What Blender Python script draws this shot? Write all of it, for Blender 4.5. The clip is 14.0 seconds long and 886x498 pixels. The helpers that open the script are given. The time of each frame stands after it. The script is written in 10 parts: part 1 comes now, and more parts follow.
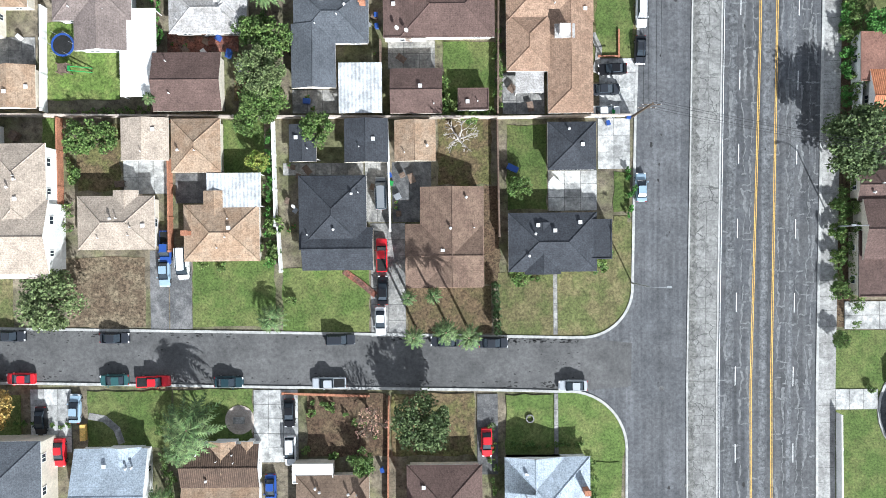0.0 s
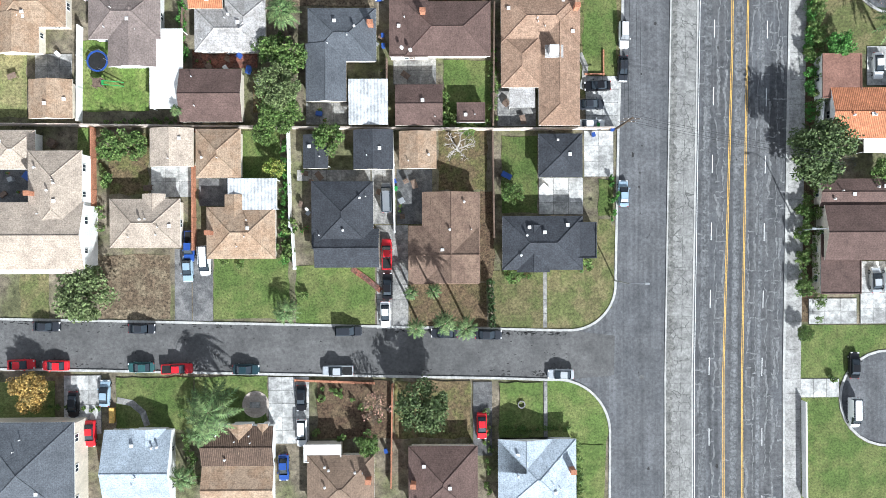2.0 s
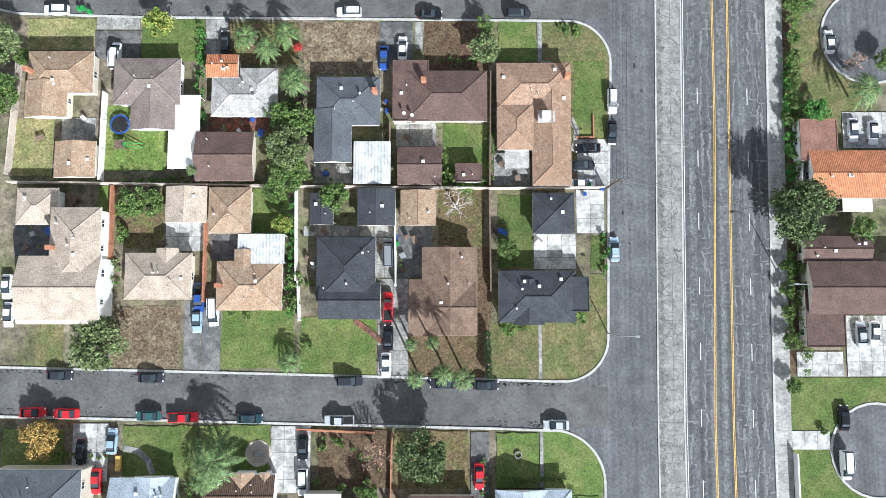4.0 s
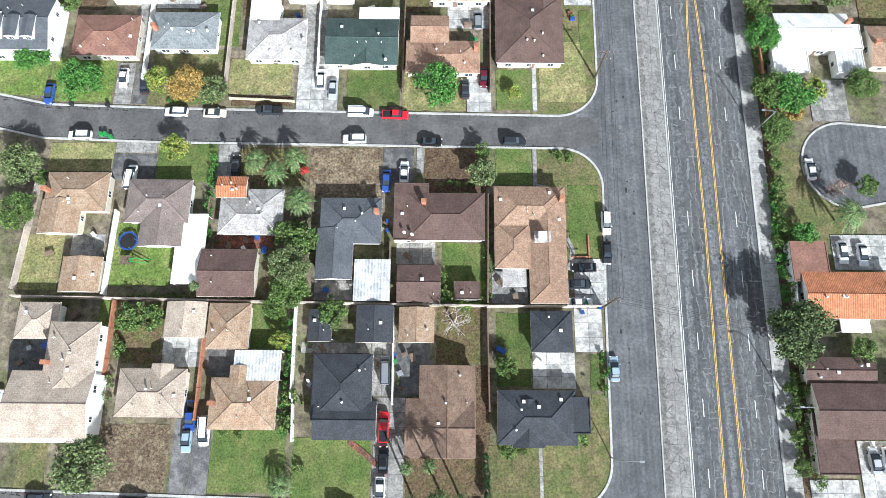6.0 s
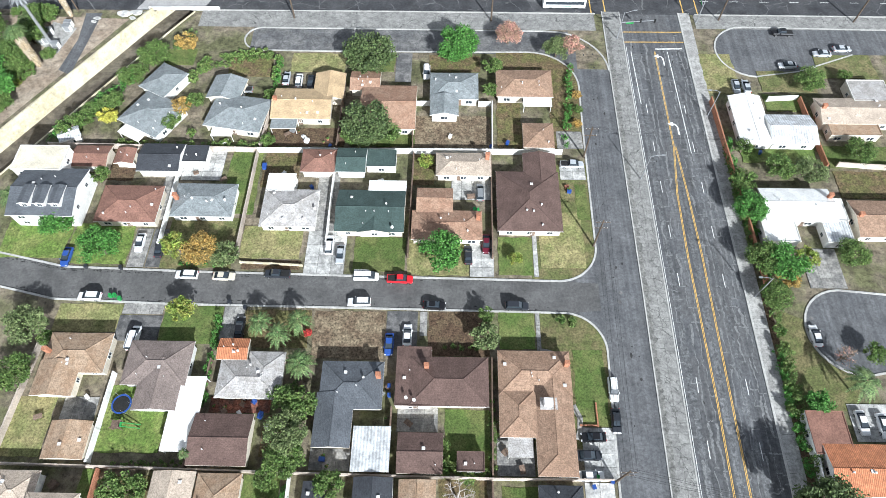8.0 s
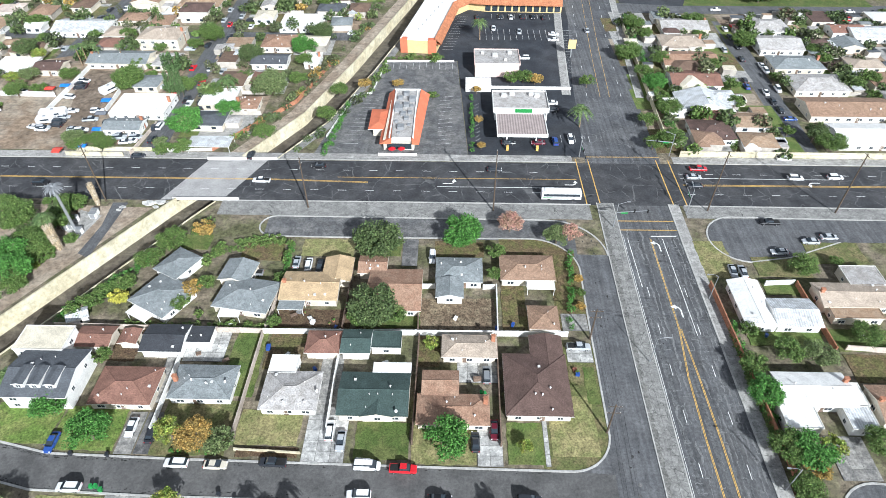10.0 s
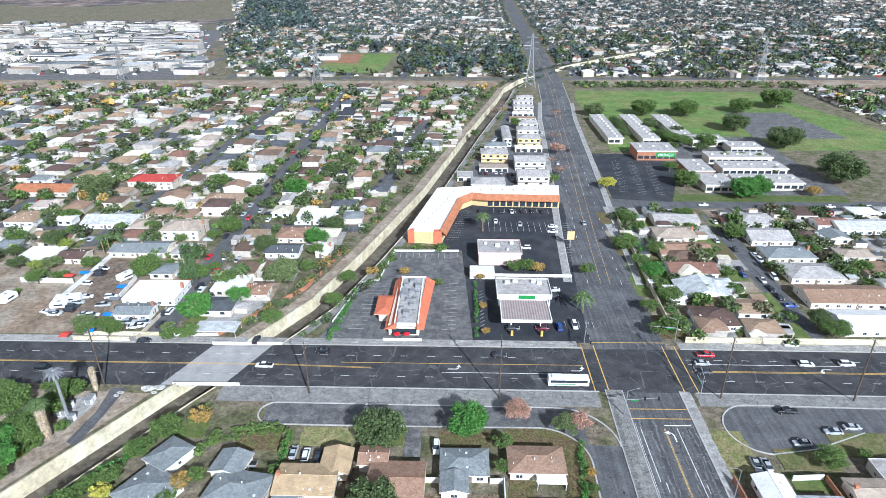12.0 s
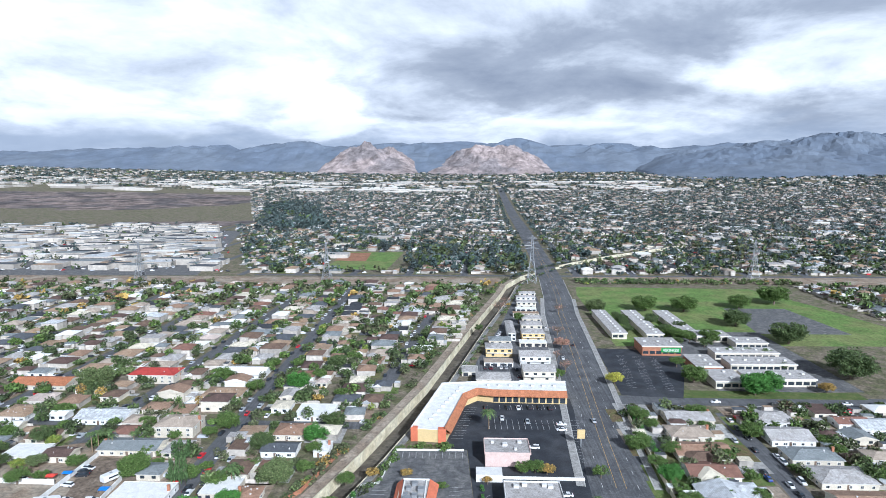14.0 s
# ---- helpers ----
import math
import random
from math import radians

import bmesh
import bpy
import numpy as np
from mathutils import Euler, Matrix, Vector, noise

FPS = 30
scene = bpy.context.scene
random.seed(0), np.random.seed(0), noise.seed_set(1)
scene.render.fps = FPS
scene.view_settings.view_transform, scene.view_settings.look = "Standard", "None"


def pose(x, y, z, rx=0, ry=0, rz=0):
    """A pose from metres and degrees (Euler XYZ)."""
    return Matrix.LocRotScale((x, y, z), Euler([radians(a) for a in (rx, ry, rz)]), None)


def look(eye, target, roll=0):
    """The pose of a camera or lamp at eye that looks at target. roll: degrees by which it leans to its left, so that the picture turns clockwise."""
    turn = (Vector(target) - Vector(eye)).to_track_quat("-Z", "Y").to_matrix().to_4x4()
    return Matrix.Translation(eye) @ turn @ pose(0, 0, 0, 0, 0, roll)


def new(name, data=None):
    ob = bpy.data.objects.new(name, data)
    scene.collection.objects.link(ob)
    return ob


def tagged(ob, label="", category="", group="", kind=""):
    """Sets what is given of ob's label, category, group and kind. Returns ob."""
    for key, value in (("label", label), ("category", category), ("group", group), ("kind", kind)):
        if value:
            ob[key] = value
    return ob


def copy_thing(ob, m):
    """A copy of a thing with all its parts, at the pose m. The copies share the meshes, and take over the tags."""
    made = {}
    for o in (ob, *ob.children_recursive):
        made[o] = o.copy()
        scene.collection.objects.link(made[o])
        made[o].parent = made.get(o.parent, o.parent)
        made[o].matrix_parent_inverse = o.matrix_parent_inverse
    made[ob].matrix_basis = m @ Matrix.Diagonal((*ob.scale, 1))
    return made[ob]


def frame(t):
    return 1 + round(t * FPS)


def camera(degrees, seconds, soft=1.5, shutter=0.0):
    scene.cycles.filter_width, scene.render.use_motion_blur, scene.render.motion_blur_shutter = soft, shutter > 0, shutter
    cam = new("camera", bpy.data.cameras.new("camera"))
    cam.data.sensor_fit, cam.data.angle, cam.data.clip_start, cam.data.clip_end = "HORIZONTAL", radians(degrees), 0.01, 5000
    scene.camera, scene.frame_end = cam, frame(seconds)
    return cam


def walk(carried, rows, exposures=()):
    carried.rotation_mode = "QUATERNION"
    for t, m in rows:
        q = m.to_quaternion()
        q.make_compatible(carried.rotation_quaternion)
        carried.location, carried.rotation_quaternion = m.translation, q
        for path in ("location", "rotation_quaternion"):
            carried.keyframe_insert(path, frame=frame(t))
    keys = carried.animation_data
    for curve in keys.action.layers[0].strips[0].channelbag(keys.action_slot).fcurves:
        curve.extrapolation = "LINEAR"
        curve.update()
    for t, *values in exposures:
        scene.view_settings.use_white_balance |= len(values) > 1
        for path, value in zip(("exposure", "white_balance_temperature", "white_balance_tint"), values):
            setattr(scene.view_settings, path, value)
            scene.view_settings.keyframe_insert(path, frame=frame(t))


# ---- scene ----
cam = camera(72.0, 14.0, 0.6)
PATH = [
    (0, -2.969, 0.191, 100.337, -0.737, -0.288, -0.547),
    (0.5, -3.262, -0.285, 102.724, -0.478, -0.418, -0.383),
    (1, -3.241, -0.314, 105.241, -0.451, -0.411, -0.34),
    (1.5, -3.334, -0.614, 107.738, -0.296, -0.447, -0.267),
    (2, -3.281, -0.789, 109.889, -0.18, -0.451, -0.259),
    (2.5, -2.815, -0.907, 111.854, -0.103, -0.249, -0.086),
    (4.8, -2.028, 0.359, 115.535, 8.243, -0.031, 0.067),
    (5, -1.920, 0.319, 115.650, 9.2, -0.039, 0.198),
    (5.5, -1.895, 0.295, 115.807, 11.897, -0.043, 0.311),
    (6, -1.676, 0.434, 115.873, 15.09, 0.038, 0.493),
    (6.5, -1.656, 0.544, 115.986, 18.623, 0.052, 0.663),
    (7, -1.400, 0.389, 115.800, 22.493, 0.156, 0.849),
    (7.5, -1.728, 0.613, 115.756, 26.296, 0.064, 0.931),
    (8, -1.698, 0.721, 115.867, 30.24, 0.136, 1.024),
    (8.2, -1.815, 0.734, 115.832, 31.845, 0.103, 1.053),
    (10.3, -3.014, 1.184, 115.141, 49.842, 0.034, 1.246),
    (10.5, -2.936, 1.204, 115.126, 51.592, 0.071, 1.294),
    (11, -2.438, 1.119, 115.043, 55.99, 0.276, 1.45),
    (11.5, -2.517, 1.160, 115.037, 60.234, 0.205, 1.592),
    (12, -2.636, 1.161, 115.006, 64.528, 0.207, 1.714),
    (12.5, -2.641, 0.968, 115.200, 68.771, 0.178, 1.85),
    (13, -2.697, 0.889, 115.247, 73.063, 0.203, 1.933),
    (13.5, -2.619, 0.763, 115.165, 77.527, 0.175, 2.052),
    (14, -2.909, 0.885, 115.192, 82.615, 0.096, 2.143),
]
walk(cam, [(t, pose(x, y, z, rx, ry, rz)) for t, x, y, z, rx, ry, rz in PATH], [(0, 0.78, 5900, 8), (5, 0.78, 5900, 8), (8, 0.64, 5950, 8), (11, 0.4, 5850, 9), (12.5, 0.3, 5450, 10), (14, 0.06, 5500, 10)])

# ---- world and sun ----
SUN_FROM = Vector((0.37, -0.78, 0.50)).normalized()
sun_data = bpy.data.lights.new("sun", "SUN")
sun_data.energy, sun_data.angle, sun_data.color = 5.5, radians(0.6), (0.98, 0.975, 0.95)
sun = new("sun", sun_data)
sun.matrix_world = look(SUN_FROM * 300, (0, 0, 0))
world = bpy.data.worlds.new("sky")
world.use_nodes = True
scene.world = world


def build_sky(nt):
    nt.nodes.clear()
    n, l = nt.nodes.new, nt.links.new
    out, bg = n("ShaderNodeOutputWorld"), n("ShaderNodeBackground")
    sky = n("ShaderNodeTexSky")
    sky.sky_type, sky.sun_disc = "NISHITA", False
    sky.sun_elevation = math.asin(SUN_FROM.z)
    sky.sun_rotation = math.atan2(SUN_FROM.x, SUN_FROM.y)
    blue = n("ShaderNodeMix")
    blue.data_type, blue.blend_type = "RGBA", "MULTIPLY"
    blue.inputs[0].default_value = 1
    blue.inputs[7].default_value = (0.085, 0.085, 0.085, 1)
    l(sky.outputs[0], blue.inputs[6])
    tc, sep = n("ShaderNodeTexCoord"), n("ShaderNodeSeparateXYZ")
    l(tc.outputs["Generated"], sep.inputs[0])
    # a flat cloud deck: direction divided by its height
    lift = n("ShaderNodeMath")
    lift.operation = "MAXIMUM"
    l(sep.outputs[2], lift.inputs[0])
    lift.inputs[1].default_value = 0.02
    add = n("ShaderNodeMath")
    add.operation = "ADD"
    l(lift.outputs[0], add.inputs[0])
    add.inputs[1].default_value = 0.26
    div = n("ShaderNodeVectorMath")
    div.operation = "DIVIDE"
    comb = n("ShaderNodeCombineXYZ")
    for i in range(3):
        l(add.outputs[0], comb.inputs[i])
    l(tc.outputs["Generated"], div.inputs[0])
    l(comb.outputs[0], div.inputs[1])
    shift = n("ShaderNodeMapping")
    shift.inputs["Location"].default_value = (4.1, 2.2, 0.0)
    l(div.outputs[0], shift.inputs[0])

    def cloud(scale, detail, rough):
        t = n("ShaderNodeTexNoise")
        t.inputs["Scale"].default_value, t.inputs["Detail"].default_value, t.inputs["Roughness"].default_value = scale, detail, rough
        t.inputs["Distortion"].default_value = 0.25
        l(shift.outputs[0], t.inputs["Vector"])
        return t

    def calc(op, a, b):
        m = n("ShaderNodeMath")
        m.operation = op
        for k, v in enumerate((a, b)):
            if isinstance(v, (int, float)):
                m.inputs[k].default_value = v
            else:
                l(v, m.inputs[k])
        return m.outputs[0]

    # the direction, pushed about by billows, so that the cloud banks have ragged edges
    puff = cloud(2.4, 6, 0.55)
    wob = n("ShaderNodeVectorMath")
    wob.operation = "MULTIPLY_ADD"
    l(puff.outputs["Color"], wob.inputs[0])
    wob.inputs[1].default_value = (0.22, 0.0, 0.10)
    l(tc.outputs["Generated"], wob.inputs[2])
    tone = calc("MULTIPLY_ADD", cloud(1.5, 8, 0.6).outputs[0], 2.0)
    tone.node.inputs[2].default_value = -0.34
    # dark bellies and bright banks of the cloud deck: middle x and z, half widths, strength
    for bx, bz, wx, wz, k in BANKS:
        off = n("ShaderNodeVectorMath")
        off.operation = "SUBTRACT"
        l(wob.outputs[0], off.inputs[0])
        off.inputs[1].default_value = (bx + 0.11, 0.0, bz + 0.05)
        sc = n("ShaderNodeVectorMath")
        sc.operation = "MULTIPLY"
        l(off.outputs[0], sc.inputs[0])
        sc.inputs[1].default_value = (1 / wx, 0.0, 1 / wz)
        ln = n("ShaderNodeVectorMath")
        ln.operation = "LENGTH"
        l(sc.outputs[0], ln.inputs[0])
        fall = n("ShaderNodeMapRange")
        fall.interpolation_type = "SMOOTHSTEP"
        for q, w in enumerate((0.45, 1.3, k, 0.0)):
            fall.inputs[q + 1].default_value = w
        l(ln.outputs["Value"], fall.inputs[0])
        tone = calc("ADD", tone, fall.outputs[0])
    ramp = n("ShaderNodeValToRGB")
    els = ramp.color_ramp.elements
    els[0].position, els[0].color = 0.10, (0.90, 0.99, 1.17, 1)
    els[1].position, els[1].color = 0.95, (3.1, 3.12, 3.15, 1)
    for at, c in ((0.42, (1.3, 1.38, 1.52, 1)), (0.62, (1.95, 2.02, 2.12, 1))):
        els.new(at).color = c
    l(tone, ramp.inputs[0])
    # blue-grey air low over the hills
    low = n("ShaderNodeMapRange")
    low.interpolation_type = "SMOOTHSTEP"
    for i, w in enumerate((0.03, 0.085, 0.8, 0.0)):
        low.inputs[i + 1].default_value = w
    wz = n("ShaderNodeSeparateXYZ")
    l(wob.outputs[0], wz.inputs[0])
    l(calc("SUBTRACT", wz.outputs[2], 0.05), low.inputs[0])
    soft = n("ShaderNodeMix")
    soft.data_type = "RGBA"
    l(low.outputs[0], soft.inputs[0])
    l(ramp.outputs[0], soft.inputs[6])
    soft.inputs[7].default_value = (0.98, 1.16, 1.45, 1)
    # thin gaps of blue
    gap = n("ShaderNodeTexNoise")
    gap.inputs["Scale"].default_value, gap.inputs["Detail"].default_value = 0.8, 4
    l(div.outputs[0], gap.inputs["Vector"])
    gr = n("ShaderNodeMapRange")
    gr.inputs[1].default_value, gr.inputs[2].default_value = 0.62, 0.72
    gr.inputs[3].default_value, gr.inputs[4].default_value = 0.97, 0.6
    l(gap.outputs[0], gr.inputs[0])
    thin = n("ShaderNodeMapRange")
    thin.interpolation_type = "SMOOTHSTEP"
    for i, w in enumerate((0.34, 0.60, 1.0, 0.2)):
        thin.inputs[i + 1].default_value = w
    l(sep.outputs[2], thin.inputs[0])
    cover = n("ShaderNodeMath")
    cover.operation = "MULTIPLY"
    l(gr.outputs[0], cover.inputs[0])
    l(thin.outputs[0], cover.inputs[1])
    mix = n("ShaderNodeMix")
    mix.data_type = "RGBA"
    l(cover.outputs[0], mix.inputs[0])
    l(blue.outputs[2], mix.inputs[6])
    l(soft.outputs[2], mix.inputs[7])
    l(mix.outputs[2], bg.inputs[0])
    bg.inputs[1].default_value = SKY
    l(bg.outputs[0], out.inputs[0])


SKY = 0.36
BANKS = ((-0.08, 0.150, 0.15, 0.06, -0.22), (0.16, 0.165, 0.26, 0.075, -0.34), (-0.10, 0.245, 0.20, 0.04, -0.12),
         (-0.44, 0.16, 0.24, 0.12, 0.34), (0.48, 0.145, 0.15, 0.055, 0.46), (-0.21, 0.10, 0.07, 0.05, 0.36),
         (0.05, 0.062, 0.30, 0.028, 0.22))
build_sky(world.node_tree)

# ---- materials ----
MATS = {}


def mat(name, col, rough=0.9, big=0.25, var=0.25, fine=6.0, grain=0.2, bump=0.0, metal=0.0, alt=None, rand=0.0, island=False,
        bands=None, amp=0.44, cracks=None, streak=0.0, spec=0.3):
    """A surface with stains at one scale and grain at another. alt: a second colour that comes in patches; bands: ribs
    (axis, spacing); cracks: (size, width, colour)."""
    m = bpy.data.materials.new(name)
    m.use_nodes = True
    nt = m.node_tree
    n, l = nt.nodes.new, nt.links.new
    p = nt.nodes["Principled BSDF"]
    p.inputs["Roughness"].default_value, p.inputs["Metallic"].default_value = rough, metal
    p.inputs["Specular IOR Level"].default_value = spec
    geo = n("ShaderNodeNewGeometry")
    at = geo.outputs["Position"]

    def noise_at(scale, detail=4.0, rgh=0.6):
        t = n("ShaderNodeTexNoise")
        t.inputs["Scale"].default_value, t.inputs["Detail"].default_value, t.inputs["Roughness"].default_value = scale, detail, rgh
        l(at, t.inputs["Vector"])
        return t.outputs[0]

    def span(v, a, b, c, d):
        r = n("ShaderNodeMapRange")
        for i, w in enumerate((a, b, c, d)):
            r.inputs[i + 1].default_value = w
        l(v, r.inputs[0])
        return r.outputs[0]

    def times(c, v):
        x = n("ShaderNodeMix")
        x.data_type, x.blend_type = "RGBA", "MULTIPLY"
        x.inputs[0].default_value = 1
        l(c, x.inputs[6])
        l(v, x.inputs[7])
        return x.outputs[2]

    def blend(f, a, b):
        x = n("ShaderNodeMix")
        x.data_type = "RGBA"
        l(f, x.inputs[0])
        l(a, x.inputs[6])
        l(b, x.inputs[7])
        return x.outputs[2]

    def flat(c):
        r = n("ShaderNodeRGB")
        r.outputs[0].default_value = (*c, 1)
        return r.outputs[0]

    c = flat(col)
    coarse = noise_at(big)
    if alt:
        c = blend(span(coarse, 0.44, 0.58, 0, 1), c, flat(alt))
    c = times(c, span(coarse if not alt else noise_at(big * 2.7), 0.3, 0.7, 1 - var, 1 + var))
    c = times(c, span(noise_at(fine * 0.55, 5.0, 0.8), 0.34, 0.66, max(0.25, 1 - 1.7 * grain), 1 + 1.7 * grain))
    if rand or island:
        src = geo.outputs["Random Per Island"] if island else n("ShaderNodeObjectInfo").outputs["Random"]
        c = times(c, span(src, 0, 1, 1 - max(rand, 0.001), 1 + rand))
    if streak:
        mp = n("ShaderNodeMapping")
        mp.inputs["Scale"].default_value = (1.1, 0.02, 1.0)
        l(at, mp.inputs[0])
        t = n("ShaderNodeTexNoise")
        t.inputs["Scale"].default_value, t.inputs["Detail"].default_value = 1.0, 3
        l(mp.outputs[0], t.inputs["Vector"])
        c = times(c, span(t.outputs[0], 0.3, 0.7, 1 - streak, 1 + streak))
    height = None
    if bands:
        axis, step = bands
        w = n("ShaderNodeTexWave")
        w.bands_direction = axis
        w.inputs["Scale"].default_value = 0.314 / step
        w.inputs["Distortion"].default_value = 0.15
        l(at, w.inputs["Vector"])
        c = times(c, span(w.outputs["Fac"], 0, 1, 1.08 - amp, 1.08))
        if amp > 0.2:
            height = w.outputs["Fac"]
    if cracks:
        size, width, ccol = cracks
        v = n("ShaderNodeTexVoronoi")
        v.feature = "DISTANCE_TO_EDGE"
        v.inputs["Scale"].default_value = 1 / size
        wob = n("ShaderNodeTexNoise")
        wob.inputs["Scale"].default_value, wob.inputs["Detail"].default_value = 0.9, 4
        l(at, wob.inputs["Vector"])
        vm = n("ShaderNodeVectorMath")
        vm.operation = "MULTIPLY_ADD"
        l(wob.outputs["Color"], vm.inputs[0])
        vm.inputs[1].default_value = (1.1, 1.1, 0)
        l(at, vm.inputs[2])
        l(vm.outputs[0], v.inputs["Vector"])
        line = span(v.outputs["Distance"], width * 0.5, width * 1.3, 1, 0)
        gate = span(noise_at(0.22, 2.0), 0.42, 0.56, 0, 0.85)
        mul = n("ShaderNodeMath")
        mul.operation = "MULTIPLY"
        l(line, mul.inputs[0])
        l(gate, mul.inputs[1])
        c = blend(mul.outputs[0], c, flat(ccol))
    l(c, p.inputs["Base Color"])
    if bump:
        b = n("ShaderNodeBump")
        b.inputs["Strength"].default_value, b.inputs["Distance"].default_value = bump, 0.05
        l(height or noise_at(fine * 0.7), b.inputs["Height"])
        l(b.outputs[0], p.inputs["Normal"])
    MATS[name] = m
    return m


# ground covers
mat("earth", (0.185, 0.155, 0.112), 1, 0.11, 0.4, 1.6, 0.35, alt=(0.118, 0.118, 0.060))
mat("lawn", (0.088, 0.130, 0.034), 1, 0.18, 0.20, 5, 0.32, 0.3, alt=(0.134, 0.155, 0.052), rand=0.2)
mat("drygrass", (0.112, 0.124, 0.046), 1, 0.22, 0.22, 4, 0.32, 0.3, alt=(0.160, 0.140, 0.068), rand=0.12)
mat("drylawn", (0.132, 0.097, 0.053), 1, 0.30, 0.3, 4, 0.4, 0.3, alt=(0.119, 0.114, 0.044), rand=0.12)
mat("brownlawn", (0.145, 0.106, 0.070), 1, 0.35, 0.35, 4, 0.45, 0.3, alt=(0.211, 0.167, 0.110), rand=0.1)
mat("brightlawn", (0.118, 0.178, 0.040), 1, 0.2, 0.3, 4, 0.35, 0.3, alt=(0.172, 0.200, 0.062), rand=0.1)
mat("strawlawn", (0.250, 0.222, 0.105), 1, 0.2, 0.3, 4, 0.35, 0.3, alt=(0.190, 0.195, 0.078), rand=0.1)
mat("brownyard", (0.122, 0.085, 0.050), 1, 0.3, 0.3, 4, 0.4, 0.3, alt=(0.105, 0.085, 0.042))
mat("soil", (0.093, 0.060, 0.038), 1, 0.4, 0.3, 5, 0.45, 0.3, alt=(0.119, 0.085, 0.051))
mat("concrete", (0.315, 0.302, 0.279), 0.9, 0.45, 0.3, 5, 0.2, alt=(0.20, 0.194, 0.185), rand=0.16, island=True)
mat("concretewhite", (0.50, 0.49, 0.465), 0.9, 0.45, 0.28, 5, 0.16, alt=(0.33, 0.325, 0.31), rand=0.2, island=True)
mat("asphdrive", (0.093, 0.092, 0.092), 0.9, 0.35, 0.3, 7, 0.2, alt=(0.162, 0.157, 0.153), rand=0.2)
mat("redbrick", (0.21, 0.085, 0.058), 0.9, 0.5, 0.35, 6, 0.4, alt=(0.12, 0.07, 0.055))
mat("asphalt", (0.106, 0.108, 0.113), 0.9, 0.10, 0.22, 3, 0.2, streak=0.22, alt=(0.120, 0.121, 0.125))
mat("asphalt_new", (0.098, 0.096, 0.094), 0.9, 0.12, 0.2, 3, 0.16, alt=(0.124, 0.121, 0.118))
mat("asphalt_worn", (0.099, 0.101, 0.106), 0.9, 0.10, 0.2, 2.5, 0.22, streak=0.3, alt=(0.108, 0.108, 0.110))
mat("crack_seal", (0.185, 0.187, 0.187), 0.9, 0.6, 0.2, 4, 0.25)
mat("asphalt_dark", (0.047, 0.048, 0.052), 0.9, 0.10, 0.3, 3, 0.16, alt=(0.066, 0.066, 0.069), cracks=(7.0, 0.012, (0.15, 0.15, 0.15)))
mat("asphalt_north", (0.092, 0.094, 0.100), 0.9, 0.05, 0.25, 2, 0.2, streak=0.3, alt=(0.125, 0.126, 0.130), cracks=(6.0, 0.012, (0.20, 0.20, 0.20)))
mat("asphalt_lot", (0.034, 0.038, 0.046), 0.9, 0.06, 0.3, 3, 0.16, alt=(0.050, 0.053, 0.060))
mat("asphalt_grey", (0.115, 0.115, 0.117), 0.9, 0.16, 0.35, 3, 0.25, alt=(0.165, 0.162, 0.158), cracks=(6.0, 0.012, (0.09, 0.09, 0.09)))
mat("asphalt_pale", (0.145, 0.147, 0.15), 0.9, 0.5, 0.3, 4, 0.3, streak=0.3, alt=(0.105, 0.107, 0.11))
mat("joint", (0.115, 0.112, 0.105), 0.95, 0.5, 0.2, 4, 0.2)
mat("verge_patch", (0.155, 0.152, 0.142), 0.95, 0.4, 0.3, 4, 0.3, alt=(0.20, 0.195, 0.18))
mat("verge", (0.265, 0.26, 0.245), 0.9, 0.25, 0.25, 4, 0.2, alt=(0.22, 0.215, 0.205), cracks=(1.9, 0.022, (0.075, 0.075, 0.07)))
mat("kerb", (0.44, 0.43, 0.405), 0.9, 0.2, 0.2, 3, 0.15)
mat("pave", (0.37, 0.36, 0.34), 0.9, 0.25, 0.25, 4, 0.2, alt=(0.29, 0.28, 0.265))
mat("bridge_deck", (0.36, 0.35, 0.34), 0.9, 0.2, 0.2, 4, 0.14)
mat("channel_wall", (0.62, 0.57, 0.42), 0.9, 0.10, 0.2, 1.5, 0.15, alt=(0.52, 0.46, 0.32))
mat("channel_bed", (0.085, 0.072, 0.058), 0.7, 0.08, 0.35, 1.0, 0.3, alt=(0.13, 0.115, 0.09))
mat("field", (0.125, 0.205, 0.050), 1, 0.03, 0.25, 0.8, 0.25, alt=(0.175, 0.205, 0.070))
mat("track_sand", (0.36, 0.30, 0.235), 1, 0.1, 0.25, 1.2, 0.25, alt=(0.28, 0.22, 0.165))
mat("dirt", (0.25, 0.185, 0.13), 1, 0.05, 0.3, 1.0, 0.25, alt=(0.32, 0.27, 0.21))
mat("red_dirt", (0.30, 0.15, 0.09), 1, 0.1, 0.25, 1.0, 0.25)
mat("quarry", (0.205, 0.160, 0.140), 1, 0.009, 0.5, 0.06, 0.4, alt=(0.105, 0.090, 0.088))
mat("paint_white", (0.78, 0.78, 0.76), 0.8, 0.5, 0.2, 6, 0.25)
mat("paint_yellow", (0.66, 0.42, 0.12), 0.8, 0.5, 0.2, 6, 0.25)
mat("stripe_worn", (0.50, 0.50, 0.49), 0.85, 0.8, 0.3, 5, 0.35)
mat("road_stain", (0.040, 0.039, 0.038), 0.95, 0.6, 0.3, 5, 0.3)
mat("paint_green", (0.03, 0.25, 0.06), 0.8, 0.5, 0.1, 6, 0.1)
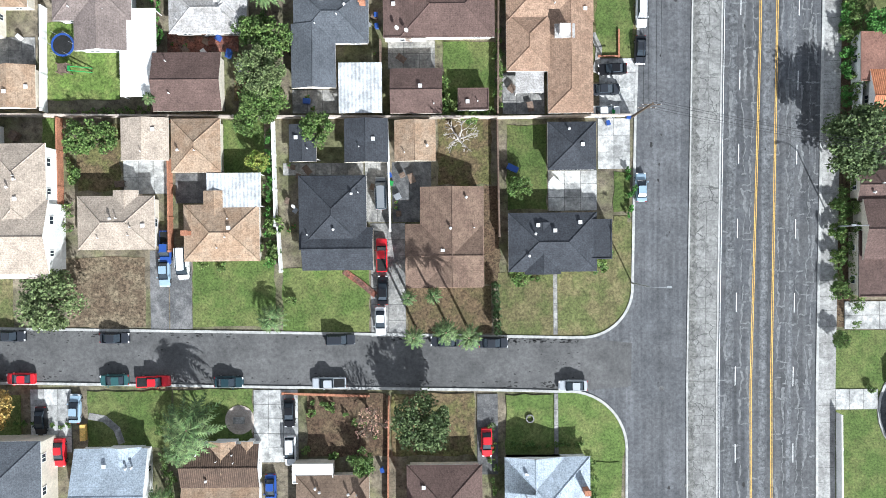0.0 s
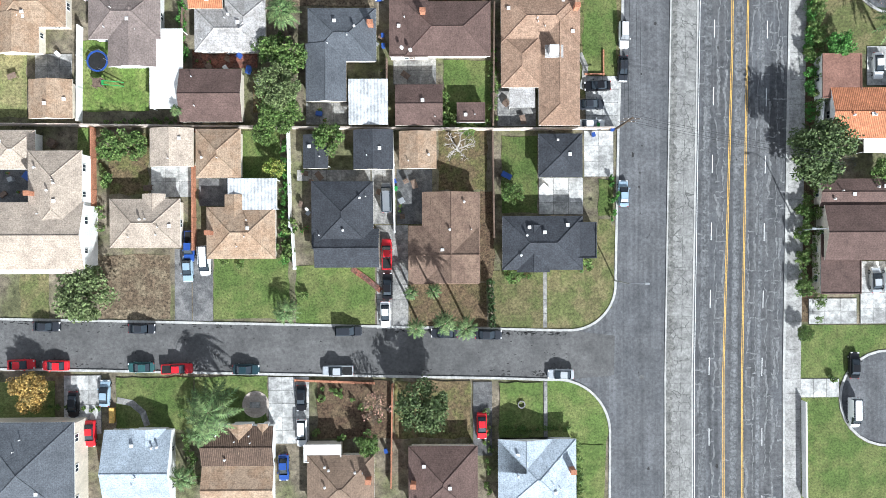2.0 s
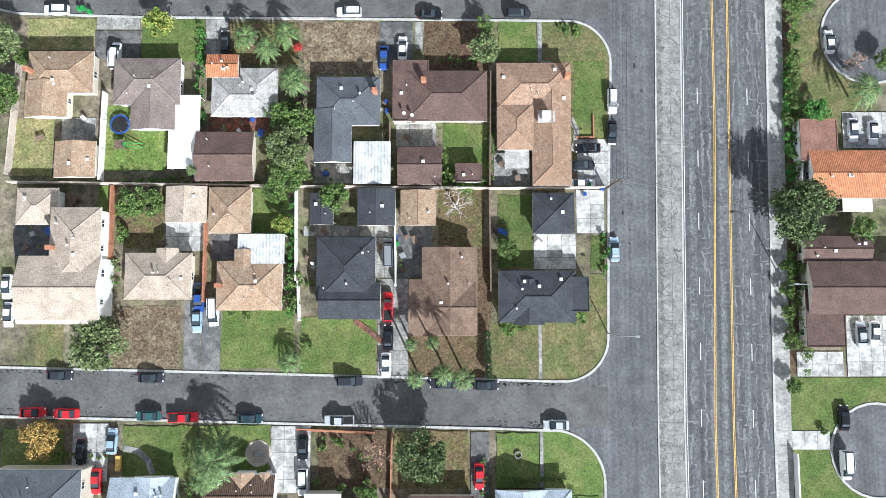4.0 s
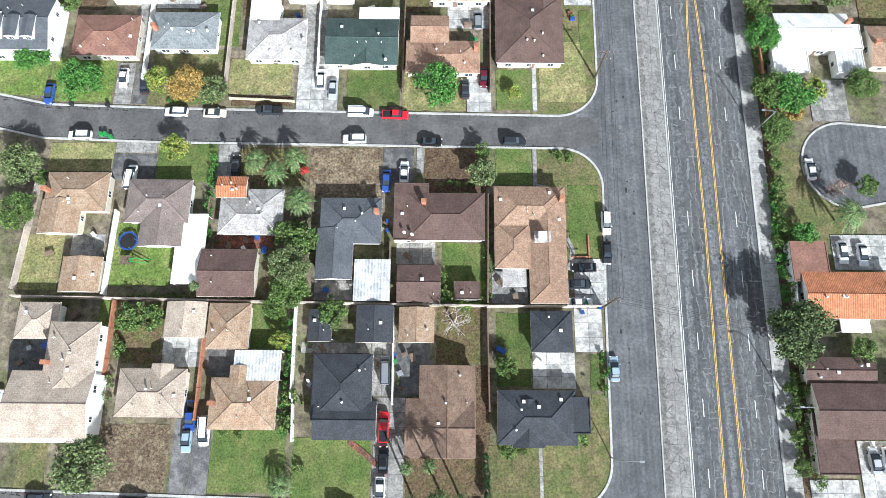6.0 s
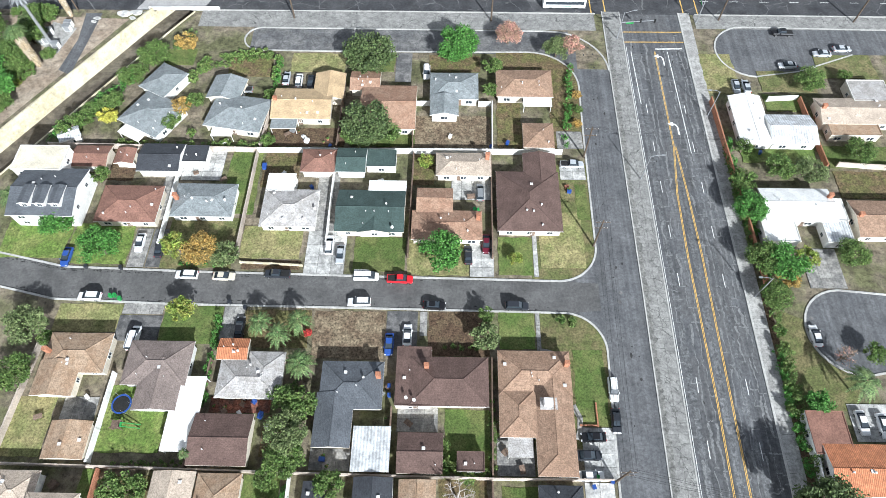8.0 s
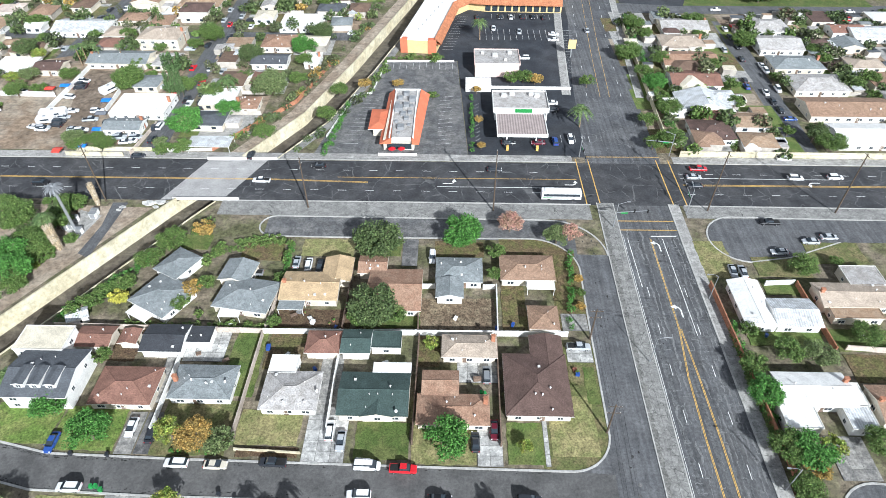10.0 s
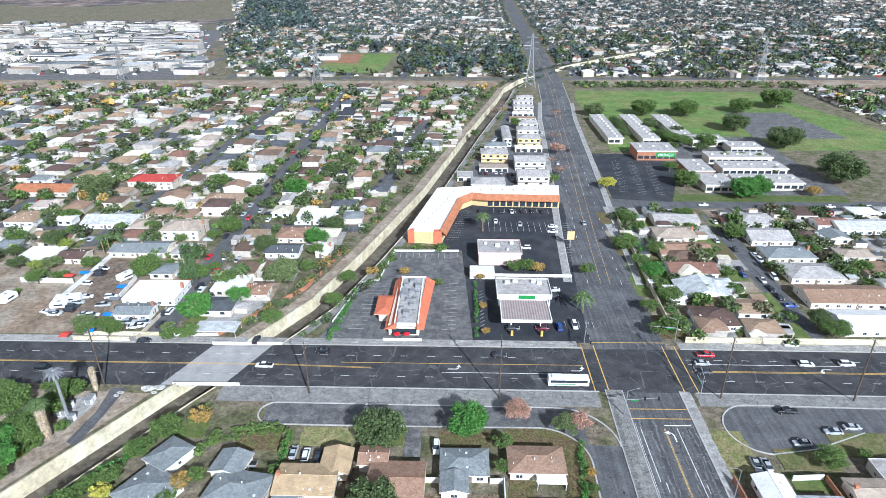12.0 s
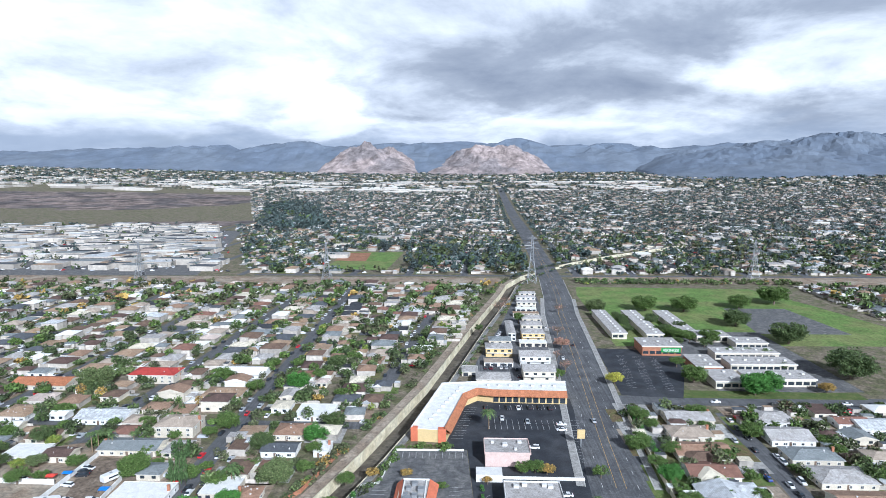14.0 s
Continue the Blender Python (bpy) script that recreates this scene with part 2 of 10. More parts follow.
# roofs
for key, c, a in (
        ("slate", (0.092, 0.099, 0.110), None), ("charcoal", (0.047, 0.050, 0.057), None), ("slate2", (0.192, 0.210, 0.213), (0.225, 0.242, 0.245)),
        ("paleblue", (0.35, 0.395, 0.44), None), ("palegrey", (0.42, 0.40, 0.385), (0.33, 0.31, 0.29)), ("brown", (0.212, 0.149, 0.106), None),
        ("darkbrown", (0.111, 0.072, 0.061), None), ("mbrown", (0.172, 0.116, 0.084), (0.140, 0.092, 0.068)), ("ltbrown", (0.295, 0.195, 0.135), (0.26, 0.168, 0.115)),
        ("tan", (0.334, 0.242, 0.167), (0.299, 0.202, 0.132)), ("beige", (0.386, 0.317, 0.253), None), ("palepink", (0.56, 0.46, 0.40), None),
        ("greybrown", (0.196, 0.157, 0.140), None), ("rust", (0.225, 0.120, 0.090), None), ("rustbrown", (0.275, 0.165, 0.112), (0.32, 0.205, 0.142)),
        ("golden", (0.46, 0.335, 0.20), None), ("redroof", (0.42, 0.06, 0.05), None), ("green", (0.055, 0.082, 0.075), None), ("cream", (0.62, 0.56, 0.44), None)):
    mat(key, c, 0.92, 0.45, 0.2, 6.5, 0.24, 0.2, alt=a, rand=0.06, bands=("Z", 0.085), amp=0.09)
mat("white", (0.78, 0.77, 0.74), 0.8, 0.4, 0.12, 4, 0.08)
mat("whitemetal", (0.64, 0.655, 0.67), 0.55, 0.5, 0.22, 5, 0.14, 0.4, bands=("X", 0.6), amp=0.3, alt=(0.46, 0.465, 0.465))
mat("browntile", (0.125, 0.082, 0.058), 0.85, 0.5, 0.2, 4, 0.25, 0.8, bands=("X", 0.33))
mat("orange", (0.50, 0.20, 0.10), 0.85, 0.5, 0.2, 4, 0.2, 0.8, bands=("X", 0.33))
mat("orange_band", (0.58, 0.17, 0.09), 0.85, 0.3, 0.12, 4, 0.1)
mat("fascia", (0.70, 0.68, 0.63), 0.8, 0.5, 0.1, 5, 0.1)
# walls and fittings
mat("wall_white", (0.74, 0.73, 0.70), 0.9, 0.3, 0.12, 5, 0.08, rand=0.05)
mat("wall_cream", (0.62, 0.56, 0.46), 0.9, 0.3, 0.14, 5, 0.1, rand=0.1)
mat("wall_far", (0.46, 0.42, 0.37), 0.9, 0.1, 0.2, 1, 0.15, island=True, rand=0.3)
mat("wall_pink", (0.66, 0.50, 0.45), 0.9, 0.3, 0.1, 5, 0.1)
mat("wall_yellow", (0.64, 0.48, 0.24), 0.9, 0.3, 0.1, 5, 0.1)
mat("wall_brick", (0.38, 0.17, 0.10), 0.9, 0.5, 0.2, 8, 0.25)
mat("block_wall", (0.47, 0.40, 0.34), 0.9, 0.4, 0.2, 5, 0.15, rand=0.2)
mat("fence_wood", (0.17, 0.12, 0.09), 0.9, 0.6, 0.25, 5, 0.25, rand=0.2)
mat("wood_pole", (0.10, 0.075, 0.055), 0.9, 0.6, 0.2, 5, 0.25)
mat("galvanised", (0.36, 0.37, 0.38), 0.5, 0.6, 0.1, 5, 0.1, metal=0.5)
mat("vent_metal", (0.66, 0.65, 0.63), 0.6, 1, 0.15, 5, 0.1)
mat("pane", (0.035, 0.045, 0.055), 0.12, 1, 0.1, 5, 0.05, spec=0.6)
mat("wire", (0.02, 0.02, 0.02), 0.7)
# leaves
for key, c, a in (("leaf", (0.086, 0.150, 0.035), (0.128, 0.184, 0.050)), ("rich", (0.064, 0.179, 0.033), (0.093, 0.229, 0.045)),
                  ("olive", (0.125, 0.172, 0.062), (0.160, 0.195, 0.080)), ("oakdark", (0.074, 0.112, 0.040), (0.108, 0.146, 0.052)),
                  ("lime", (0.190, 0.270, 0.050), (0.275, 0.285, 0.062)), ("yellow", (0.500, 0.467, 0.079), (0.386, 0.386, 0.070)),
                  ("autumn", (0.42, 0.27, 0.075), (0.30, 0.22, 0.070)), ("red", (0.500, 0.061, 0.053), None), ("pink", (0.486, 0.264, 0.211), (0.345, 0.243, 0.157)),
                  ("bush", (0.093, 0.161, 0.039), (0.152, 0.204, 0.059)), ("palm", (0.080, 0.135, 0.045), (0.120, 0.165, 0.060)),
                  ("cypress", (0.071, 0.121, 0.042), None)):
    mat("leaf_" + key, c, 0.7, 0.9, 0.3, 3, 0.3, alt=a, rand=0.5, island=True)
# far foliage: the blue tint of distance haze is mixed into this leaf colour
mat("leaf_hazed", (0.064, 0.092, 0.086), 0.85, 0.006, 0.35, 0.2, 0.3, alt=(0.080, 0.098, 0.094), rand=0.5, island=True)
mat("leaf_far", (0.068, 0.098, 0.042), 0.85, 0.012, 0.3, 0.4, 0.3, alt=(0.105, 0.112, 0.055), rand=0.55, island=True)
mat("bark", (0.16, 0.125, 0.095), 0.95, 0.8, 0.2, 6, 0.3)
mat("bark_pale", (0.42, 0.38, 0.34), 0.95, 0.8, 0.2, 6, 0.2)
mat("palm_trunk", (0.26, 0.19, 0.12), 0.95, 0.8, 0.2, 6, 0.3)
# vehicles
PAINTS = dict(red=(0.60, 0.02, 0.03), black=(0.012, 0.012, 0.014), dark=(0.03, 0.033, 0.04), white=(0.75, 0.75, 0.75), silver=(0.42, 0.44, 0.46),
              blueish=(0.30, 0.40, 0.48), blue=(0.03, 0.08, 0.30), teal=(0.035, 0.10, 0.10), darkteal=(0.02, 0.045, 0.055), cream=(0.60, 0.55, 0.45),
              maroon=(0.12, 0.012, 0.025), grey=(0.22, 0.23, 0.24))
for key, c in PAINTS.items():
    mat("car_" + key, c, 0.28, 1.0, 0.05, 9, 0.04, spec=0.5)
mat("tyre", (0.02, 0.02, 0.02), 0.9)
mat("rim", (0.5, 0.5, 0.5), 0.35, metal=0.8)
mat("head_lens", (0.7, 0.7, 0.7), 0.2)
mat("tail_lens", (0.4, 0.01, 0.01), 0.3)

# ---- mesh helpers ----


def link(name, bm, mats, parent=None, label="", loc=None):
    me = bpy.data.meshes.new(name)
    bm.normal_update()
    bm.to_mesh(me)
    bm.free()
    for k in ([mats] if isinstance(mats, str) else mats):
        me.materials.append(MATS[k])
    ob = new(name, me)
    if parent:
        ob.parent = parent
    if loc:
        ob.location = loc
    if label:
        ob["label"] = label
    return ob


def part(name, bm, material, parent, label="", loc=None):
    return link(name, bm, material, parent, label, loc)


def box(bm, x0, y0, z0, x1, y1, z1, mi=0):
    v = [bm.verts.new(c) for c in ((x0, y0, z0), (x1, y0, z0), (x1, y1, z0), (x0, y1, z0), (x0, y0, z1), (x1, y0, z1), (x1, y1, z1), (x0, y1, z1))]
    for q in ((3, 2, 1, 0), (4, 5, 6, 7), (0, 1, 5, 4), (1, 2, 6, 5), (2, 3, 7, 6), (3, 0, 4, 7)):
        bm.faces.new([v[i] for i in q]).material_index = mi


def boxed(*a):
    bm = bmesh.new()
    box(bm, *a)
    return bm


def slab(bm, pts, z0, z1, mi=0):
    """A prism over a plan outline, counter-clockwise."""
    lo = [bm.verts.new((x, y, z0)) for x, y in pts]
    hi = [bm.verts.new((x, y, z1)) for x, y in pts]
    n = len(pts)
    bm.faces.new(hi).material_index = mi
    for i in range(n):
        j = (i + 1) % n
        bm.faces.new((lo[i], lo[j], hi[j], hi[i])).material_index = mi


def side(pts, d):
    """The polyline shifted by d to its right, mitred."""
    out = []
    for i, p in enumerate(pts):
        p = Vector(p)
        ds = []
        if i:
            ds.append((p - Vector(pts[i - 1])).normalized())
        if i < len(pts) - 1:
            ds.append((Vector(pts[i + 1]) - p).normalized())
        t = sum(ds, Vector((0, 0))).normalized()
        nrm = Vector((t.y, -t.x))
        k = 1 / max(0.5, nrm.dot(Vector((ds[0].y, -ds[0].x))))
        out.append(tuple(p + nrm * d * k))
    return out


def strip(bm, pts, a, b, z0, z1, mi=0):
    """A band along a polyline, from a to b metres to its right, top at z1; with sides if z0 is lower."""
    A, B = side(pts, a), side(pts, b)
    for i in range(len(pts) - 1):
        q = [A[i], B[i], B[i + 1], A[i + 1]]
        if z0 is None:
            bm.faces.new([bm.verts.new((*p, z1)) for p in q]).material_index = mi
        else:
            slab(bm, q, z0, z1, mi)


def rod(bm, a, b, r0, r1=None, n=6, mi=0):
    a, b = Vector(a), Vector(b)
    r1 = r0 if r1 is None else r1
    d = (b - a).normalized()
    u = d.orthogonal().normalized()
    w = d.cross(u)
    ra = [bm.verts.new(a + (u * math.cos(k) + w * math.sin(k)) * r0) for k in (2 * math.pi * i / n for i in range(n))]
    rb = [bm.verts.new(b + (u * math.cos(k) + w * math.sin(k)) * r1) for k in (2 * math.pi * i / n for i in range(n))]
    for i in range(n):
        j = (i + 1) % n
        bm.faces.new((ra[i], ra[j], rb[j], rb[i])).material_index = mi
    bm.faces.new(rb).material_index = mi


def arc(cx, cy, r, a0, a1, n=10):
    return [(cx + r * math.cos(radians(a0 + (a1 - a0) * i / n)), cy + r * math.sin(radians(a0 + (a1 - a0) * i / n))) for i in range(n + 1)]


def structure(ob, label, category):
    return tagged(ob, label, category, kind="structure")


def rise(x, y):
    """The plain climbs towards the hills."""
    r = math.hypot(x, y)
    return 0.0 if r < 1500 or y < 900 else 112 * ((r - 1500) / 3200) ** 1.35

# ---- ground, channel, roads ----
CH = [(-205, -70), (-146, 40), (-114, 97), (-102.8, 117), (-88, 143), (-73, 167), (-57, 196), (-45, 234), (-23, 315), (1, 432), (29, 556), (38, 604), (56, 650), (78, 687), (100, 718), (128, 752), (198, 824), (330, 935)]
CHW = 9.5
CH_E = side(CH, CHW)


def build_ground():
    from mathutils.geometry import delaunay_2d_cdt
    vs = [(-4950, -1500), (4950, -1500), (4950, 4950), (-4950, 4950)]
    loop = CH + CH_E[::-1]
    edges = [(i, (i + 1) % 4) for i in range(4)] + [(4 + i, 4 + (i + 1) % len(loop)) for i in range(len(loop))]
    vs += loop
    for i in range(-18, 19):
        for j in range(0, 19):
            x, y = i * 260 + 7, j * 260 + 300
            if math.hypot(x, y) > 1300 and y < 4900 and abs(x) < 4900:
                vs.append((x, y))
    co, _, faces, *_ = delaunay_2d_cdt([Vector(v) for v in vs], edges, [], 0, 1e-4)
    bm = bmesh.new()
    bv = [bm.verts.new((c.x, c.y, rise(c.x, c.y))) for c in co]
    from mathutils.geometry import intersect_point_tri_2d
    quads = [(CH[i], CH_E[i], CH_E[i + 1], CH[i + 1]) for i in range(len(CH) - 1)]
    for f in faces:
        m = sum((co[i] for i in f), Vector((0, 0))) / len(f)
        if any(intersect_point_tri_2d(m, Vector(a), Vector(b), Vector(c)) or intersect_point_tri_2d(m, Vector(a), Vector(c), Vector(d)) for a, b, c, d in quads):
            continue
        fc = bm.faces.new([bv[i] for i in f])
        fc.normal_update()
        if fc.normal.z < 0:
            fc.normal_flip()
    ob = link("ground", bm, "earth")
    return structure(ob, "dry earth and weeds between the lots, reaching the hills", "ground")


build_ground()
bm = bmesh.new()
strip(bm, CH, 0.0, CHW, None, -3.6)
structure(link("channel_floor", bm, "channel_bed"), "damp dirty floor of a concrete flood channel", "channel")


def cut_y(pts, y0, y1):
    """The stretch of a polyline, rising in y, that lies between y0 and y1."""
    out = []
    for p, q in zip(pts[:-1], pts[1:]):
        ks = [0.0, 1.0]
        ks += [(y - p[1]) / (q[1] - p[1]) for y in (y0, y1) if p[1] < y < q[1]]
        for k in sorted(ks):
            c = (p[0] + (q[0] - p[0]) * k, p[1] + (q[1] - p[1]) * k)
            if y0 - 0.01 <= c[1] <= y1 + 0.01 and c not in out:
                out.append(c)
    return out


# the walls stop below the boulevard, which crosses the channel on a bridge
for nm, off, w, top in (("channel_wall_west", -0.5, 0.5, 1.3), ("channel_wall_east", CHW, 0.35, 0.25)):
    line = side(CH, off)
    bm = bmesh.new()
    strip(bm, cut_y(line, -500, 145.4), 0, w, -3.6, top)
    strip(bm, cut_y(line, 145.4, 168.4), 0, w, -3.6, -0.05)
    strip(bm, cut_y(line, 168.4, 668), 0, w, -3.6, top)
    strip(bm, cut_y(line, 668, 730), 0, w, -3.6, -0.05)
    strip(bm, cut_y(line, 730, 935), 0, w, -3.6, top)
    structure(link(nm, bm, "channel_wall"), "pale yellowish concrete wall of the flood channel", "channel wall")
bm = bmesh.new()
strip(bm, cut_y(side(CH, -6.5), 171.4, 640), 0, 5.9, None, 0.03)
structure(link("service_track", bm, "track_sand"), "sandy service track beside the flood channel", "track")
bm = bmesh.new()
strip(bm, cut_y(side(CH, CHW + 0.4), 171.4, 640), 0, 3.0, None, 0.03)
structure(link("bank_track", bm, "verge"), "worn strip along the channel bank", "track")

AVE = [(36.9, -400), (37.6, -24), (39.2, 60), (40.0, 124), (40.4, 147)]          # west edge of the verge
AVE_N = [(40.2, 166), (41.4, 213), (44.2, 256), (49, 316), (54.5, 391), (61, 485), (68, 545), (75, 640), (90, 1000), (121, 2130), (150, 3200)]
BIG = [(-1500, 157), (-300, 156.5), (60, 157), (400, 156.5), (1500, 154)]


def sheet(name, pts, a, b, z, material, label, category="road"):
    bm = bmesh.new()
    strip(bm, pts, a, b, None, z)
    return structure(link(name, bm, material), label, category)


sheet("road_avenue", AVE, 4.9, 21.4, 0.02, "asphalt_worn", "grey avenue with pale sealed cracks")
sheet("road_frontage", AVE[:-1], -9.2, 0.0, 0.02, "asphalt", "smooth grey frontage road beside the avenue")
sheet("verge_strip", AVE, 0.0, 4.9, 0.10, "verge", "cracked paved verge between frontage road and avenue", "verge")
sheet("sidewalk_avenue", AVE, 21.7, 24.6, 0.14, "pave", "concrete sidewalk along the avenue", "sidewalk")
bm = bmesh.new()
prev = None
for k in range(0, 42):
    y = 1000 + 55 * k
    x = 90 + (y - 1000) * 0.0274
    pair = [bm.verts.new((x + o, y, rise(x + o, y) + 0.6)) for o in (0, 24.5)]
    if prev:
        bm.faces.new((prev[0], prev[1], pair[1], pair[0]))
    prev = pair
structure(link("road_avenue_far", bm, "asphalt_north"), "grey avenue climbing to the hills", "road")
sheet("road_avenue_north", AVE_N[:-2], 0, 24.5, 0.02, "asphalt_north", "grey avenue running north to the hills")
sheet("sidewalk_avenue_west", AVE_N[1:7], -3.4, -0.3, 0.14, "pave", "concrete sidewalk with grass strip", "sidewalk")
sheet("sidewalk_avenue_east", AVE_N[1:7], 24.8, 27.6, 0.14, "pave", "concrete sidewalk along the avenue", "sidewalk")
sheet("road_boulevard", BIG, -10.9, 11.0, 0.028, "asphalt_dark", "dark asphalt boulevard crossing the avenue")
sheet("sidewalk_boulevard", [(-300, 169.6), (36, 170.2)], -1.7, 1.6, 0.14, "pave", "concrete sidewalk along the boulevard", "sidewalk")
sheet("sidewalk_boulevard_east", [(69, 170.2), (400, 169.6)], -1.7, 1.6, 0.14, "pave", "concrete sidewalk along the boulevard", "sidewalk")
sheet("verge_boulevard", [(-73, 142.6), (38, 142.4)], -3.4, 3.4, 0.10, "verge", "cracked paved verge beside the boulevard", "verge")
sheet("verge_boulevard_east", [(66, 142.6), (300, 142.0)], -3.4, 2.4, 0.10, "verge", "cracked paved verge beside the boulevard", "verge")
sheet("road_service", [(-57, 134.4), (-50, 134.5), (-20, 134.3), (30.2, 134)], -4.6, 4.6, 0.016, "asphalt_grey", "worn grey service road with patches")
ST1 = [(-400, -10.6), (-64, -18.2), (8, -20.0), (31, -20.4)]
ST2 = [(-240, 100), (-128, 72.5), (-103, 62.5), (-85, 58.6), (-60, 57.9), (31, 57.0)]
sheet("road_south_street", ST1, -4.4, 4.4, 0.012, "asphalt_new", "dark residential street")
sheet("road_north_street", ST2, -3.9, 3.9, 0.012, "asphalt_new", "dark residential street")
bm = bmesh.new()
slab(bm, [(-92.2, 146.1), (-73.4, 146.1), (-64.0, 167.9), (-83.4, 167.9)], 0.0, 0.034)
structure(link("bridge_deck", bm, "bridge_deck"), "pale concrete deck of the bridge over the channel", "bridge")


def kerb(pts, w=0.42, label="pale concrete kerb"):
    bm = bmesh.new()
    strip(bm, pts, -w / 2, w / 2, 0, 0.16)
    ob = link("kerb", bm, "kerb")
    return structure(ob, label, "kerb")


def shifted(pts, d):
    return side(pts, d)


kerb(shifted(AVE, 4.9), 0.28)
kerb(shifted(AVE, 0.0), 0.25)
kerb(shifted(AVE, 21.55))
# block corners on the frontage road
kerb([(-66, -13.7), (-30, -14.6), (8, -15.6), (18.5, -15.9)] + arc(20.4, -7.6, 8.3, -95, -5, 12) + [(29.3, 20), (30.1, 41)] + arc(21.9, 45.0, 8.3, 0, 85, 12) + [(-20, 53.7), (-60, 54.0), (-85, 54.8), (-104, 59.0), (-130, 68.5)])
kerb([(-130, 76.5), (-104, 66.5), (-85, 62.5), (-60, 61.8), (-20, 61.2), (20, 60.7)] + arc(21.6, 69.5, 8.8, -90, -4, 12) + [(30.8, 100), (31.2, 116)] + arc(18.5, 117.4, 12.8, 0, 88, 12) + [(-30, 129.8), (-55, 130.0)])
kerb([(-400, -15.2), (-64.5, -22.7), (-30, -23.6), (8, -24.5), (16, -24.8)] + arc(18.0, -34.4, 9.6, 88, 0, 12) + [(26.9, -120), (25, -300)])
kerb([(-400, -6.1), (-66, -13.7)])
kerb([(-76, 146.0), (-20, 146.2), (38.5, 146.1)])
kerb(arc(-54.5, 134.6, 4.4, 262, 95, 10) + [(-20, 138.8), (24, 138.6)] + arc(24.5, 123.2, 15.3, 88, 2, 14))
kerb([(-300, 167.7), (37, 168.3)])
kerb([(69, 168.3), (400, 167.8)])
kerb(side(AVE_N[1:8], -0.2))
kerb(side(AVE_N[1:8], 24.7))
kerb([(66.5, 146.0), (300, 145.2)])



def road_corner(curve, tip):
    """Asphalt between a rounded kerb and the crossing roads."""
    bm = bmesh.new()
    slab(bm, curve + [tip], -0.02, 0.0185)
    return structure(link("road_corner", bm, "asphalt"), "asphalt in the mouth of the side street", "road")


sheet("road_frontage_edge", [(26.9, -120), (27.5, -34), (28.0, -24)], -0.1, 2.4, 0.0175, "asphalt", "smooth grey edge of the frontage road")
road_corner(arc(20.4, -7.6, 8.3, -95, -5, 12), (29.2, -17.0))
road_corner(arc(21.9, 45.0, 8.3, 0, 85, 12), (30.6, 54.0))
road_corner(arc(21.6, 69.5, 8.8, -90, -4, 12), (31.0, 60.2))
road_corner(arc(18.0, -34.4, 9.6, 0, 88, 12), (28.2, -24.2))
road_corner(arc(18.5, 117.4, 12.8, 0, 88, 12), (31.6, 130.4))

# lane paint


def paint(name, quads, material, label):
    bm = bmesh.new()
    for pts, a, b in quads:
        strip(bm, pts, a, b, None, 0.044)
    return structure(link(name, bm, material), label, "road marking")


def dashes(pts, off, on, gap, w=0.14):
    out = []
    for i in range(len(pts) - 1):
        p, q = Vector(pts[i]), Vector(pts[i + 1])
        n = int((q - p).length // (on + gap))
        for k in range(n):
            a = p.lerp(q, k * (on + gap) / (q - p).length)
            b = p.lerp(q, (k * (on + gap) + on) / (q - p).length)
            out.append(([tuple(a), tuple(b)], off - w / 2, off + w / 2))
    return out


NEAR = [(37.17, -220), (37.6, -24), (39.2, 60), (40.0, 124), (40.2, 133)]
paint("lane_dashes", dashes(NEAR, 8.0, 3.2, 9.0) + dashes(NEAR, 17.6, 3.2, 9.0), "paint_white", "worn white lane dashes")
paint("edge_line", [(NEAR, 5.3, 5.4)], "paint_white", "white edge line along the avenue")
Y_W = [(47.9, -220), (48.2, -24), (50.0, 35), (50.3, 68), (50.9, 84), (52.5, 98), (53.0, 131)]
Y_E = [(51.3, -220), (51.6, -24), (52.4, 18), (53.4, 68), (53.3, 84), (52.9, 98)]
paint("centre_lines", [(Y_W, -0.19, -0.06), (Y_W, 0.06, 0.19), (Y_E, -0.19, -0.06), (Y_E, 0.06, 0.19)], "paint_yellow", "double yellow centre lines")
paint("turn_lane_line", [([(56.4, 96), (56.4, 131)], -0.08, 0.08), ([(46.6, 112), (46.6, 131)], -0.08, 0.08)], "paint_white", "white turn lane lines")
paint("stop_line", [([(53.3, 132), (60.6, 132.2)], -0.2, 0.2)], "paint_white", "white stop line")
paint("crosswalk", [([(40.5, 134.6), (61.5, 134.8)], -0.15, 0.15), ([(40.5, 138.6), (61.5, 138.8)], -0.15, 0.15),
                    ([(37.5, 143), (37.2, 170)], -0.15, 0.15), ([(41.5, 143), (41.2, 170)], -0.15, 0.15),
                    ([(63.5, 143), (63.5, 170)], -0.15, 0.15), ([(67.5, 143), (67.5, 170)], -0.15, 0.15),
                    ([(41, 171.5), (65, 171.8)], -0.15, 0.15)], "paint_yellow", "yellow crosswalk lines")
W_SIDE, E_SIDE = [(-400, 157), (36, 157)], [(69, 157), (400, 157)]
paint("boulevard_dashes", dashes(W_SIDE, 5.2, 2.6, 6.0) + dashes(W_SIDE, -5.4, 2.6, 6.0) + dashes(E_SIDE, 5.2, 2.6, 6.0) + dashes(E_SIDE, -5.4, 2.6, 6.0), "paint_white", "white lane dashes on the boulevard")
paint("boulevard_centre", [([(-400, 157), (-60, 157), (-30, 156)], -0.3, -0.12), ([(-400, 157), (-60, 157), (-30, 156)], 0.1, 0.28), ([(-40, 158.6), (36, 158.8)], -0.1, 0.1), ([(69, 156.2), (120, 156.4), (400, 157)], -0.1, 0.1), ([(69, 156.7), (120, 156.9), (400, 157.6)], -0.1, 0.1)], "paint_yellow", "double yellow line on the boulevard")
